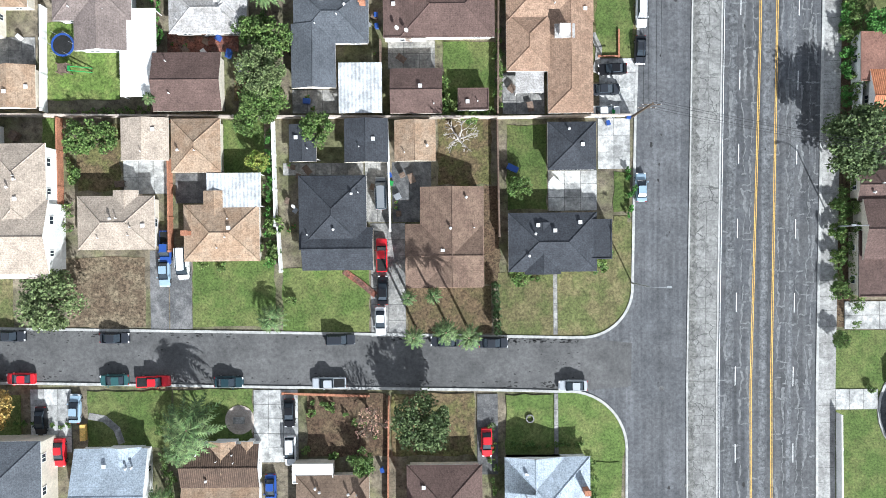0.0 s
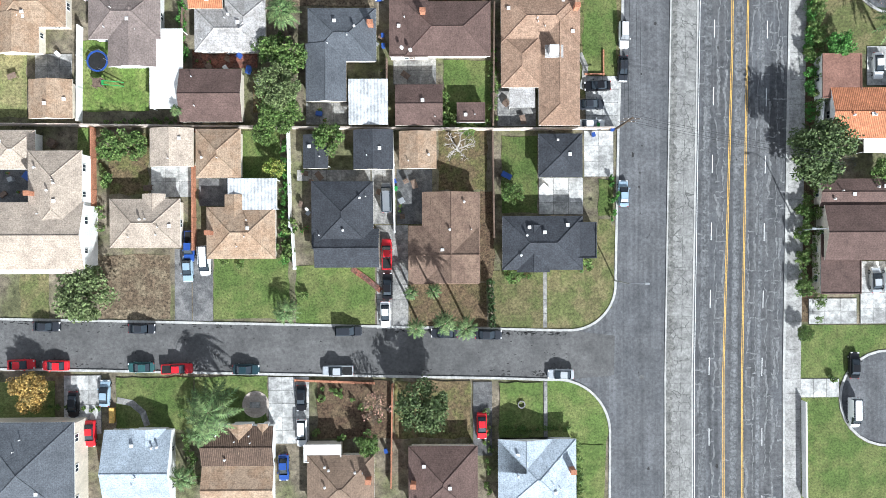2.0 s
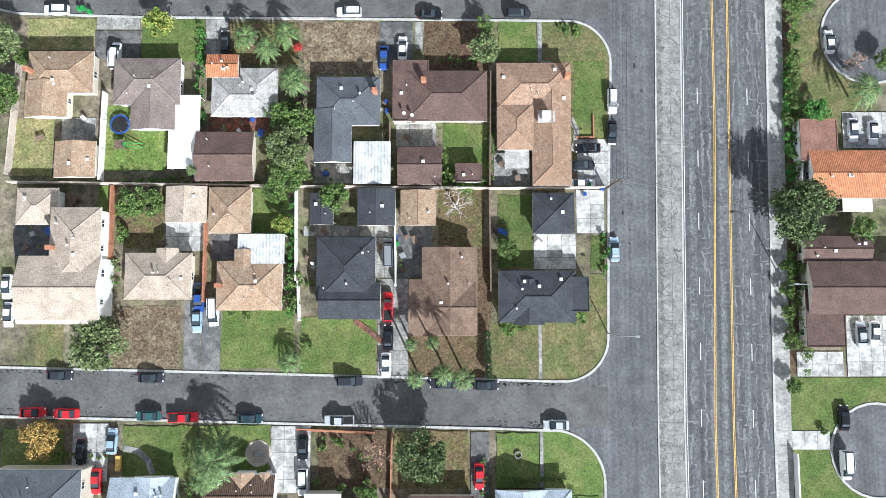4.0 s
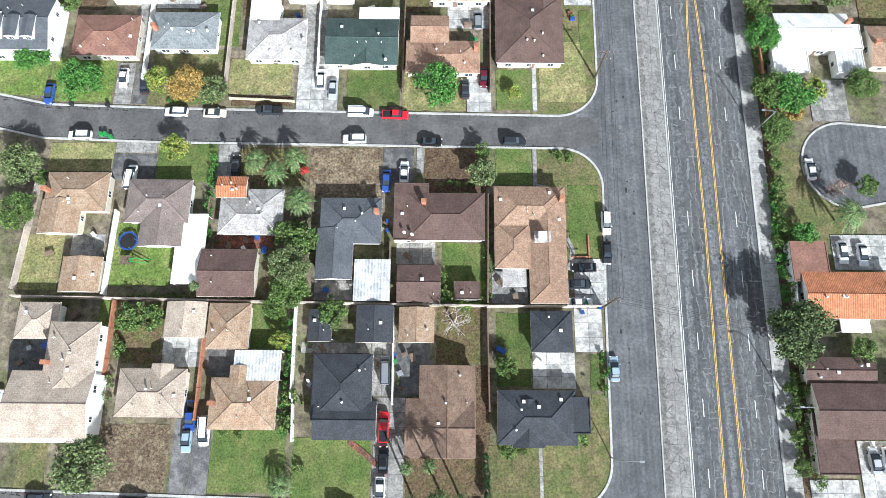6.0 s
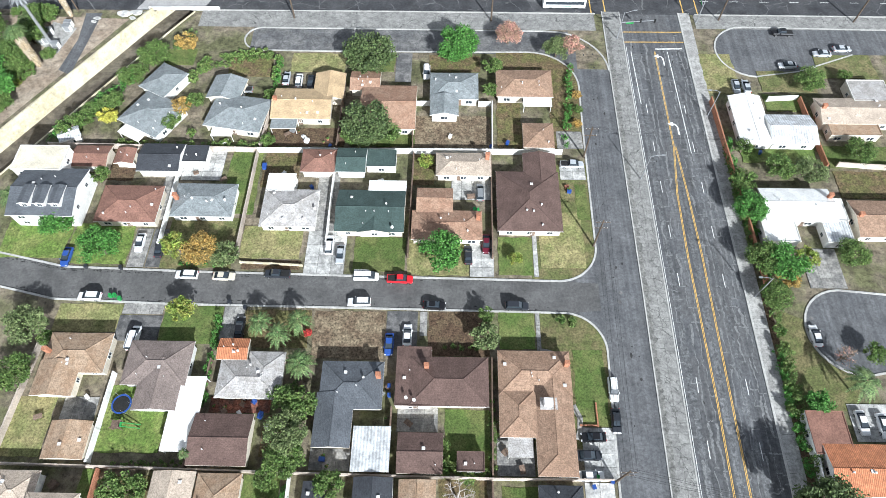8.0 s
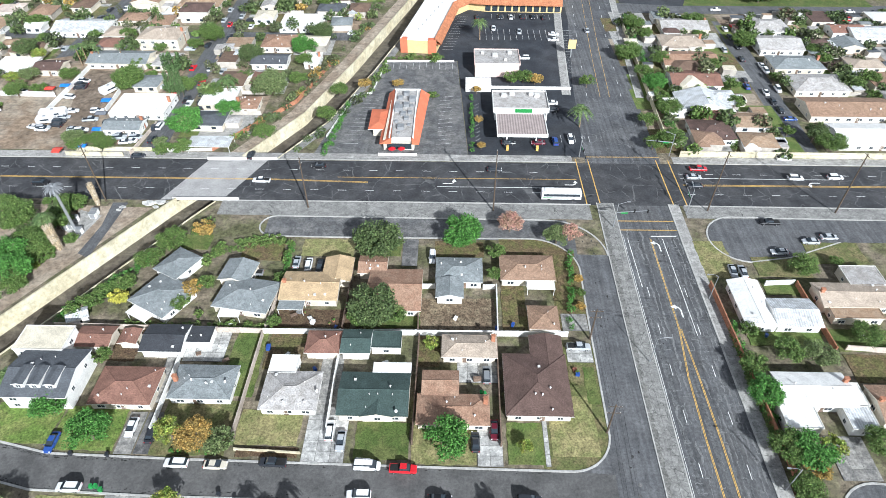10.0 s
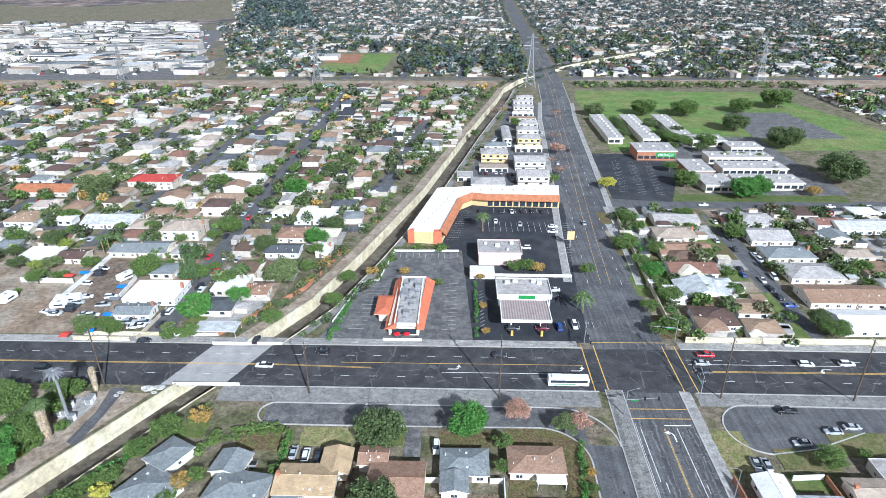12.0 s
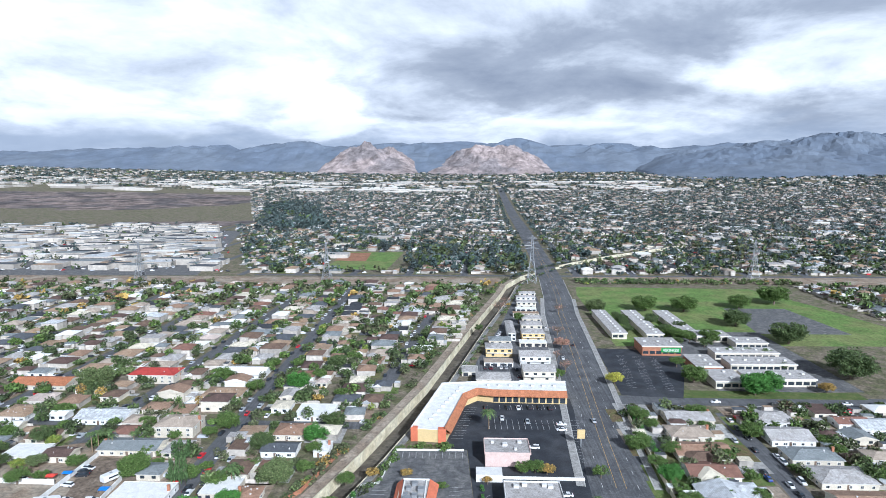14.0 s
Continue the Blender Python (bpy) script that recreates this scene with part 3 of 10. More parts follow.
paint("boulevard_turn_line", [([(-8, 154.2), (36, 154.2)], -0.1, 0.1), ([(69, 160.2), (118, 160.2)], -0.1, 0.1)], "paint_white", "white turn lane line")
paint("avenue_north_centre", [(side(AVE_N[1:-2], 11.0), -0.06, 0.06), (side(AVE_N[1:-2], 14.6), -0.06, 0.06)], "paint_yellow", "yellow centre lines")
paint("avenue_north_dashes", dashes(side(AVE_N[1:8], 6.0), 0, 3, 8) + dashes(side(AVE_N[1:8], 19.0), 0, 3, 8), "paint_white", "white lane dashes")


def turn_arrow(x, y, deg):
    """A painted left-turn arrow."""
    bm = bmesh.new()
    strip(bm, [(0, -1.6), (0, 0.2), (-0.25, 0.7), (-0.7, 0.9)], -0.13, 0.13, None, 0.045)
    bm.faces.new([bm.verts.new(c) for c in ((-0.7, 1.45, 0.045), (-1.7, 0.9, 0.045), (-0.7, 0.35, 0.045))])
    ob = link("turn_arrow", bm, "paint_white")
    ob.matrix_world = pose(x, y, 0, 0, 0, deg) @ Matrix.Diagonal((1.4, 1.4, 1, 1))
    return structure(ob, "white painted left-turn arrow", "road marking")


for x, y, d in ((54.5, 104, 0), (54.8, 128, 0), (-4, 155.9, -90), (34.2, 155.9, -90), (110, 158.4, 90)):
    turn_arrow(x, y, d)


def manhole(x, y):
    bm = bmesh.new()
    bmesh.ops.create_cone(bm, cap_ends=True, segments=16, radius1=0.42, radius2=0.42, depth=0.02)
    ob = link("manhole_cover", bm, "asphdrive", loc=(x, y, 0.035))
    return structure(ob, "dark iron manhole cover in the road", "manhole")


for x, y in ((33.4, -24.5), (34.0, 56), (34.5, 58.2), (56, 54), (73, 53)):
    manhole(x, y)

# sealed cracks in the avenue: ragged blotchy seams with short cross runs, and pale worn bands
def ave_at(off, y):
    return 37.6 + 0.0175 * (y + 24) + off


def ragged(bm, pts, widths, z):
    """A ribbon of uneven width along pts."""
    prev = None
    for i, p in enumerate(pts):
        a, b = pts[max(0, i - 1)], pts[min(len(pts) - 1, i + 1)]
        d = Vector((b[0] - a[0], b[1] - a[1]))
        d = d.normalized() if d.length > 1e-6 else Vector((0, 1))
        w = widths[i]
        pair = bm.verts.new((p[0] - d.y * w, p[1] + d.x * w, z)), bm.verts.new((p[0] + d.y * w, p[1] - d.x * w, z))
        if prev:
            bm.faces.new((prev[1], pair[1], pair[0], prev[0]))
        prev = pair


def crack_runs():
    rng = random.Random(5)
    bm = bmesh.new()
    lanes = ((6.4, 0.35), (8.9, 0.75), (10.3, 0.95), (14.9, 0.7), (16.1, 0.85), (18.3, 0.6), (19.6, 0.8), (20.6, 0.35))
    for li, (off, dens) in enumerate(lanes):
        y, x = -110.0, 0.0
        while y < 131:
            if rng.random() < dens:
                pts, wd, x, w = [], [], rng.uniform(-0.2, 0.2), 0.08
                for _ in range(rng.randint(6, 22)):
                    pts.append((ave_at(off, y) + x, y))
                    wd.append(w)
                    w = min(0.28, max(0.04, w + rng.gauss(0, 0.055)))
                    x = (x + rng.gauss(0, 0.12)) * 0.9
                    y += rng.uniform(0.25, 0.55)
                ragged(bm, pts, wd, 0.0335)
            else:
                y += rng.uniform(1.5, 4)
            if rng.random() < 0.65:
                ln = rng.uniform(0.7, 2.0) * rng.choice((-1, 1))
                n = 6
                pts = [(ave_at(off, y) + x + ln * i / n, y + rng.gauss(0, 0.08)) for i in range(n + 1)]
                ragged(bm, pts, [rng.uniform(0.05, 0.17) for _ in pts], 0.0338 + 0.0002 * (li % 3))
    return bm


def worn_bands():
    rng = random.Random(8)
    bm = bmesh.new()
    for off, half in ((6.9, 0.75), (17.0, 0.35), (12.6, 0.7)):
        pts, wd = [], []
        y = -110.0
        while y < 130:
            pts.append((ave_at(off, y) + rng.gauss(0, 0.05), y))
            wd.append(half * rng.uniform(0.7, 1.15))
            y += rng.uniform(0.4, 0.8)
        ragged(bm, pts, wd, 0.028)
    return bm


structure(link("sealed_cracks", crack_runs(), "crack_seal"), "pale blotchy sealed cracks wandering along the avenue", "road marking")
structure(link("worn_lane_bands", worn_bands(), "asphalt_pale"), "pale worn bands along the avenue lanes", "road marking")


def verge_wear():
    """Dark patching along one side of the verge."""
    rng = random.Random(9)
    bm = bmesh.new()
    pts, wd = [], []
    y = -110.0
    while y < 143:
        pts.append((ave_at(0.75, y) + rng.gauss(0, 0.06), y))
        wd.append(min(1.0, max(0.15, rng.gauss(0.55, 0.22))))
        y += rng.uniform(0.3, 0.7)
    ragged(bm, pts, wd, 0.104)
    return bm


def slab_joints(a, b, step, z, y0, y1, long=None):
    """Open joints across a paved strip."""
    rng = random.Random(3)
    bm = bmesh.new()
    y = y0
    while y < y1:
        pts = [(ave_at(a + (b - a) * i / 5, y), y + rng.gauss(0, 0.05)) for i in range(6)]
        ragged(bm, pts, [rng.uniform(0.008, 0.035) for _ in pts], z)
        y += step * rng.uniform(0.85, 1.15)
    if long:
        pts = [(ave_at(long, y0 + k) + rng.gauss(0, 0.06), y0 + k) for k in range(int(y1 - y0))]
        ragged(bm, pts, [rng.uniform(0.015, 0.05) for _ in pts], z)
    return bm


structure(link("verge_wear", verge_wear(), "verge_patch"), "dark worn patching along the paved verge", "verge")
structure(link("verge_joints", slab_joints(0.2, 4.7, 2.1, 0.107, -110, 143, 2.9), "joint"), "open joints between the verge slabs", "verge")
structure(link("sidewalk_joints", slab_joints(21.8, 24.5, 2.5, 0.144, -110, 143), "joint"), "joints between sidewalk slabs", "sidewalk")


def blotches(lines, n, seed, z):
    """Small uneven dark stains: (polyline, least and largest offset, size)."""
    rng = random.Random(seed)
    bm = bmesh.new()
    for pts, a, b, size, weight in lines:
        for _ in range(int(n * weight)):
            k = rng.randrange(len(pts) - 1)
            p, q = Vector(pts[k]), Vector(pts[k + 1])
            d = (q - p).normalized()
            c = p.lerp(q, rng.random()) + Vector((d.y, -d.x)) * rng.uniform(a, b)
            r, st = size * rng.uniform(0.3, 1.0), rng.uniform(1.0, 3.2)
            ring_pts = []
            for j in range(7):
                t = j * 6.283 / 7
                o = d * (r * st * math.cos(t) * rng.uniform(0.6, 1.2)) + Vector((-d.y, d.x)) * (r * math.sin(t) * rng.uniform(0.6, 1.2))
                ring_pts.append(bm.verts.new((c.x + o.x, c.y + o.y, z)))
            bm.faces.new(ring_pts)
    return bm


ST1_NEAR, ST2_NEAR = [(-90, -17.6), (-64, -18.2), (8, -20.0), (20, -20.2)], [(-100, 61.6), (-85, 58.6), (-60, 57.9), (20, 57.1)]
structure(link("gutter_litter", blotches(((ST1_NEAR, -4.2, -3.3, 0.16, 1.0), (ST1_NEAR, -3.4, 3.6, 0.12, 0.3), (ST1_NEAR, 3.0, 4.1, 0.16, 0.5)), 260, 61, 0.017), "road_stain"), "dark leaf litter and stains along the gutter", "road marking")
structure(link("gutter_litter", blotches(((ST2_NEAR, -3.7, -2.9, 0.16, 0.9), (ST2_NEAR, 2.6, 3.6, 0.16, 0.6)), 260, 62, 0.017), "road_stain"), "dark leaf litter and stains along the gutter", "road marking")
structure(link("oil_stains", blotches(((NEAR, -6.6, -2.5, 0.3, 0.5), (NEAR, 5.6, 20, 0.22, 0.5)), 90, 63, 0.0405), "road_stain"), "dark oil stains and tar patches on the roads", "road marking")


def corner(pts, material, label):
    bm = bmesh.new()
    slab(bm, pts, 0, 0.05)
    return structure(link("lawn", bm, material), label, "ground")


corner([(10, -15.4), (17.6, -15.7)] + arc(20.4, -7.6, 8.15, -95, -5, 12) + [(28.9, 3), (22, 3), (22, -5), (10, -5)], "drygrass", "yellowing corner lawn")
corner([(15, -50), (26.4, -50), (26.9, -36)] + arc(18.0, -34.4, 9.4, 0, 88, 12) + [(15, -25.0)], "lawn", "green corner lawn")
corner([(20, 26), (29.3, 26), (29.9, 42)] + arc(21.9, 45.0, 8.1, 0, 85, 12) + [(16, 53.4), (16, 43)], "drygrass", "yellowing corner lawn")
corner([(16, 61.0), (20, 60.9)] + arc(21.6, 69.5, 8.6, -90, -4, 12) + [(30.5, 92), (22, 92), (22, 71), (16, 71)], "drygrass", "dry corner lawn")
corner([(23, 97), (30.8, 97), (31.0, 116)] + arc(18.5, 117.4, 12.6, 0, 88, 12) + [(10, 130), (10, 122), (23, 121)], "drylawn", "dry corner garden")
corner([(62.4, -14.6), (64.6, -14.6), (65.2, 60), (63.9, 60)], "soil", "narrow planting strip along the wall")
corner([(62.2, -60), (84, -60), (84, -38.6)] + arc(78, -28.5, 8.95, 298, 62, 18)[::1] + [(84, -15.2), (62.2, -15.2)], "lawn", "green lawn round the end of the court")
# cul-de-sacs east of the avenue


def court(name, outline, material="asphalt", label="rounded end of a dead-end street"):
    bm = bmesh.new()
    slab(bm, outline, 0, 0.03)
    structure(link(name, bm, material), label, "road")
    kerb(outline + [outline[0]] if len(outline) > 30 else outline)


court("court_middle", [(120, 43.5)] + [(120, 56.5), (90, 58.6)] + arc(80.5, 50.2, 9.3, 80, 280, 18) + [(90, 42.6)])
court("court_south", [(120, -38), (120, -24.5)] + [(86, -24)] + arc(78, -28.5, 8.6, 60, 300, 18) + [(86, -38)])
court("court_north", [(300, 131), (300, 140), (112, 140.4), (84, 141)] + arc(79, 131.5, 9.6, 80, 265, 16) + [(90, 124), (106, 130.5)])


# ---- lots ----
patch_count = 0


def patch(x0, y0, x1, y1, kind):
    """A lawn, drive or patio: a thin slab with slightly uneven edges."""
    global patch_count
    patch_count += 1
    rng = random.Random(patch_count)
    z = 0.052 + 0.0011 * patch_count
    pts = []
    hard = kind.startswith(("conc", "asph", "red"))
    for (ax, ay), (bx, by) in (((x0, y0), (x1, y0)), ((x1, y0), (x1, y1)), ((x1, y1), (x0, y1)), ((x0, y1), (x0, y0))):
        n = 1 if hard else max(2, int(math.hypot(bx - ax, by - ay) / 1.5))
        for i in range(n):
            k = i / n
            j = 0 if hard or i == 0 else rng.uniform(-0.22, 0.22)
            pts.append((ax + (bx - ax) * k + (j if ax == bx else 0), ay + (by - ay) * k + (j if ay == by else 0)))
    bm = bmesh.new()
    slab(bm, pts, 0, z)
    if kind.startswith("conc"):
        # cast slabs with open joints
        for f in bm.faces:
            f.material_index = 1
        nx, ny = max(1, round((x1 - x0) / 2.6)), max(1, round((y1 - y0) / 2.6))
        for i in range(nx):
            for j in range(ny):
                ax, ay = x0 + (x1 - x0) * i / nx + 0.035, y0 + (y1 - y0) * j / ny + 0.035
                box(bm, ax, ay, z - 0.02, ax + (x1 - x0) / nx - 0.07, ay + (y1 - y0) / ny - 0.07, z + 0.012 + rng.uniform(0, 0.006))
    names = dict(lawn=("lawn", "mown green lawn"), brightlawn=("lawn", "bright sunlit green lawn"), strawlawn=("lawn", "straw-coloured dry lawn"), drygrass=("lawn", "yellowing patchy lawn"), drylawn=("lawn", "brown dried-out grass yard"),
                 brownlawn=("lawn", "dead brown lawn"), brownyard=("lawn", "bare brown front yard"), soil=("planting_bed", "bare brown planting bed"), concrete=("driveway", "grey concrete paving"),
                 concretewhite=("driveway", "bright concrete paving"), asphdrive=("driveway", "dark patched driveway"), redbrick=("patio", "red brick patio"))
    nm, lb = names[kind]
    ob = link(nm, bm, [kind, "joint"] if kind.startswith("conc") else kind)
    return structure(ob, lb, "ground")

patch(-78.2, -13.3, -73.1, -5.2, "drygrass")
patch(-64.3, -13.5, -51.4, -2.0, "brownlawn")
patch(-50.6, -13.9, -47.6, -0.9, "asphdrive")
patch(-47.4, -13.9, -43.8, -2.5, "asphdrive")
patch(-43.6, -13.6, -30.2, -2.5, "lawn")
patch(-28.9, -14.7, -14.7, -4.1, "lawn")
patch(-14.4, -15.5, -8.7, 3.2, "concrete")
patch(-8.5, -15.0, 5.4, -7.2, "brownyard")
patch(4.3, -7.0, 6.9, 9.3, "soil")
patch(6.6, -15.3, 15.4, -5.2, "drygrass")
patch(15.6, -15.4, 16.3, -5.2, "concrete")
patch(16.5, -15.1, 23.0, -4.2, "drygrass")
patch(25.7, -11.9, 28.0, 4.1, "drygrass")
patch(-67.8, 10.5, -65.6, 20.8, "lawn")
patch(-62.2, 8.9, -55.2, 19.8, "drylawn")
patch(-54.7, 8.4, -47.2, 13.9, "concretewhite")
patch(-38.3, 11.5, -31.7, 20.3, "lawn")
patch(-46.2, 6.8, -41.0, 11.7, "asphdrive")
patch(-28.6, 11.2, -15.4, 13.2, "concrete")
patch(-15.2, 3.4, -11.2, 13.5, "concrete")
patch(-10.7, 3.4, -4.3, 13.2, "asphdrive")
patch(-3.2, 9.4, 5.6, 20.2, "drylawn")
patch(8.2, 5.2, 14.7, 19.2, "lawn")
patch(14.9, 5.0, 22.9, 11.6, "concretewhite")
patch(23.1, 11.8, 28.4, 20.1, "concretewhite")
patch(25.7, 4.7, 28.4, 11.4, "lawn")
patch(-83.3, 7.4, -75.6, 13.6, "asphdrive")
patch(-67.9, -5.0, -65.0, 10.0, "concrete")
patch(-84.8, 22.8, -76.8, 34.0, "strawlawn")
patch(-75.3, 29.7, -68.7, 34.1, "concrete")
patch(-66.9, 23.9, -55.0, 36.4, "brightlawn")
patch(-47.2, 31.5, -35.6, 34.7, "redbrick")
patch(-36.4, 23.5, -33.1, 31.1, "drylawn")
patch(-26.9, 21.3, -19.5, 25.2, "concrete")
patch(-2.2, 21.4, 6.2, 32.8, "lawn")
patch(-11.2, 28.5, -3.5, 33.4, "concrete")
patch(7.5, 20.9, 14.4, 27.7, "concrete")
patch(-82.9, 47.5, -69.5, 53.7, "strawlawn")
patch(-69.5, 51.6, -61.0, 54.1, "concrete")
patch(-69.7, 45.7, -60.8, 51.3, "asphdrive")
patch(-60.6, 45.2, -48.6, 53.5, "lawn")
patch(-48.3, 46.4, -44.0, 53.6, "concrete")
patch(-43.7, 44.7, -30.1, 53.0, "drylawn")
patch(-29.3, 42.7, -14.6, 53.0, "brownlawn")
patch(-14.4, 45.3, -8.1, 53.1, "asphdrive")
patch(-7.6, 47.7, -6.1, 53.1, "concrete")
patch(-5.8, 43.6, 6.6, 53.1, "soil")
patch(8.6, 45.2, 15.8, 53.2, "lawn")
patch(16.1, 44.8, 17.0, 53.2, "concrete")
patch(17.3, 45.5, 25.6, 51.8, "drygrass")
patch(23.0, 30.4, 29.0, 45.2, "lawn")
patch(23.4, 20.4, 29.6, 29.9, "concretewhite")
patch(-101.0, 64.5, -86.3, 74.2, "brightlawn")
patch(-85.7, 63.3, -72.2, 73.7, "brightlawn")
patch(-71.7, 62.6, -68.0, 72.4, "concrete")
patch(-67.7, 62.7, -64.5, 72.4, "asphdrive")
patch(-64.5, 62.6, -49.0, 75.5, "drygrass")
patch(-47.7, 65.2, -34.6, 73.5, "strawlawn")
patch(-46.8, 62.5, -34.0, 64.7, "soil")
patch(-33.2, 61.6, -24.5, 73.7, "concretewhite")
patch(-22.6, 62.5, -11.4, 71.0, "lawn")
patch(-10.8, 61.7, 2.5, 70.5, "strawlawn")
patch(2.7, 61.4, 7.9, 70.6, "concretewhite")
patch(8.9, 62.0, 16.3, 71.4, "lawn")
patch(16.5, 61.6, 17.5, 72.3, "concretewhite")
patch(18.0, 64.0, 27.8, 78.3, "strawlawn")
patch(-54.4, 76.6, -46.8, 96.4, "lawn")
patch(-46.3, 84.2, -37.7, 97.5, "drylawn")
patch(-65.4, 86.0, -55.9, 96.3, "concretewhite")
patch(-83.5, 85.7, -76.6, 95.9, "soil")
patch(-69.0, 74.8, -65.7, 88.3, "concrete")
patch(-32.7, 72.4, -27.7, 88.5, "concrete")
patch(-10.9, 85.5, -5.6, 94.5, "drylawn")
patch(-1.5, 81.4, 7.8, 88.2, "concretewhite")
patch(24.1, 87.5, 30.1, 92.5, "concretewhite")
patch(27.2, 76.4, 29.8, 86.2, "lawn")
patch(-44.6, 122.0, -30.1, 128.9, "strawlawn")
patch(-20.8, 122.3, -17.1, 129.2, "lawn")
patch(-16.7, 118.6, -12.5, 129.3, "asphdrive")
patch(-10.8, 96.4, 7.9, 106.9, "brownlawn")
patch(-8.0, 122.6, 5.7, 128.6, "drylawn")
patch(9.7, 96.6, 15.6, 111.6, "drylawn")
patch(24.8, 103.2, 30.4, 125.2, "drylawn")
patch(24.1, 96.9, 30.4, 102.3, "concrete")
patch(-46.4, 96.7, -27.9, 102.5, "soil")
patch(-26.5, 97.0, -10.7, 102.1, "lawn")
patch(-61.0, 120.0, -49.7, 127.1, "drylawn")
patch(-78.7, 123.9, -71.0, 130.1, "lawn")
corner([(64.8, 33.8), (76.1, 33.8), (80.0, 40.4)] + arc(80.5, 50.2, 9.7, 268, 165, 14) + [(66.0, 55.0), (65.2, 50.0)], "drygrass", "dry lawn round the dead-end street")
patch(63.7, -15.0, 72.4, -10.4, "concretewhite")
patch(62.2, -28.3, 69.2, -24.9, "concretewhite")
patch(73.1, -15.0, 82.3, -3.7, "concretewhite")
patch(74.4, 28.1, 87.1, 35.2, "concretewhite")
patch(74.8, 59.9, 82.6, 69.6, "concrete")
patch(64.5, 115.9, 72.9, 130.2, "strawlawn")
patch(78.0, 109.8, 88.2, 115.7, "lawn")
patch(78.5, 116.6, 92.7, 124.0, "drygrass")
patch(95.0, 121.7, 110.1, 130.3, "drygrass")
patch(88.5, 92.0, 107.5, 98.6, "lawn")
patch(88.6, 83.3, 104.4, 91.0, "drylawn")
patch(68.2, 93.4, 86.0, 98.3, "lawn")
patch(-83.4, -31.4, -72.1, -24.5, "lawn")
patch(-70.5, -34.0, -63.8, -23.5, "concretewhite")
patch(-61.2, -33.3, -47.3, -23.9, "lawn")
patch(-47.1, -32.5, -34.1, -23.9, "lawn")
patch(-33.9, -36.0, -26.6, -24.0, "concretewhite")
patch(-25.1, -35.2, -12.1, -24.8, "soil")
patch(-11.1, -35.2, 2.4, -24.9, "drylawn")
patch(2.9, -38.4, 6.3, -25.1, "asphdrive")
patch(7.6, -35.3, 15.4, -25.3, "lawn")
patch(15.6, -35.8, 16.3, -25.1, "concrete")
patch(21.3, -48.8, 26.3, -36.6, "lawn")

# ---- buildings ----
SHARED = {}


def shared(key, make):
    if key not in SHARED:
        bm = make()
        me = bpy.data.meshes.new(key[0] if isinstance(key, tuple) else key)
        bm.normal_update()
        bm.to_mesh(me)
        bm.free()
        SHARED[key] = me
    return SHARED[key]


def put(name, me, parent, m, material=None):
    ob = new(name, me)
    ob.parent = parent
    ob.matrix_local = m
    if material and not me.materials:
        me.materials.append(MATS[material])
    return ob


PITCH = 0.27


def hip_bm(x0, y0, x1, y1, z, kind):
    """A closed roof with fascia: hip, gable along x or y, or flat. Returns the mesh and its ridge lines."""
    bm = bmesh.new()
    w, d = x1 - x0, y1 - y0
    lo = [bm.verts.new(c) for c in ((x0, y0, z - 0.2), (x1, y0, z - 0.2), (x1, y1, z - 0.2), (x0, y1, z - 0.2))]
    hi = [bm.verts.new(c) for c in ((x0, y0, z), (x1, y0, z), (x1, y1, z), (x0, y1, z))]
    for i in range(4):
        j = (i + 1) % 4
        bm.faces.new((lo[i], lo[j], hi[j], hi[i])).material_index = 1
    bm.faces.new(lo[::-1]).material_index = 1
    xm, ym = (x0 + x1) / 2, (y0 + y1) / 2
    lines = []
    if kind in "fp":
        bm.faces.new(hi)
        return bm, lines, z
    if kind == "h":
        r = min(w, d) / 2
        top = z + r * PITCH
        if abs(w - d) < 0.4:
            a = bm.verts.new((xm, ym, top))
            for i in range(4):
                bm.faces.new((hi[i], hi[(i + 1) % 4], a))
            lines = [(h.co.copy(), a.co.copy()) for h in hi]
        elif w > d:
            a, b = bm.verts.new((x0 + r, ym, top)), bm.verts.new((x1 - r, ym, top))
            for q in ((hi[0], hi[1], b, a), (hi[1], hi[2], b), (hi[2], hi[3], a, b), (hi[3], hi[0], a)):
                bm.faces.new(q)
            lines = [(a.co.copy(), b.co.copy())] + [(hi[i].co.copy(), (a if i in (0, 3) else b).co.copy()) for i in range(4)]
        else:
            a, b = bm.verts.new((xm, y0 + r, top)), bm.verts.new((xm, y1 - r, top))
            for q in ((hi[0], hi[1], a), (hi[1], hi[2], b, a), (hi[2], hi[3], b), (hi[3], hi[0], a, b)):
                bm.faces.new(q)
            lines = [(a.co.copy(), b.co.copy())] + [(hi[i].co.copy(), (a if i < 2 else b).co.copy()) for i in range(4)]
    elif kind == "x":
        top = z + d / 2 * PITCH
        a, b = bm.verts.new((x0, ym, top)), bm.verts.new((x1, ym, top))
        bm.faces.new((hi[0], hi[1], b, a))
        bm.faces.new((hi[2], hi[3], a, b))
        bm.faces.new((hi[1], hi[2], b)).material_index = 1
        bm.faces.new((hi[3], hi[0], a)).material_index = 1
        lines = [(a.co.copy(), b.co.copy())]
    else:
        top = z + w / 2 * PITCH
        a, b = bm.verts.new((xm, y0, top)), bm.verts.new((xm, y1, top))
        bm.faces.new((hi[1], hi[2], b, a))
        bm.faces.new((hi[3], hi[0], a, b))
        bm.faces.new((hi[0], hi[1], a)).material_index = 1
        bm.faces.new((hi[2], hi[3], b)).material_index = 1
        lines = [(a.co.copy(), b.co.copy())]
    return bm, lines, top


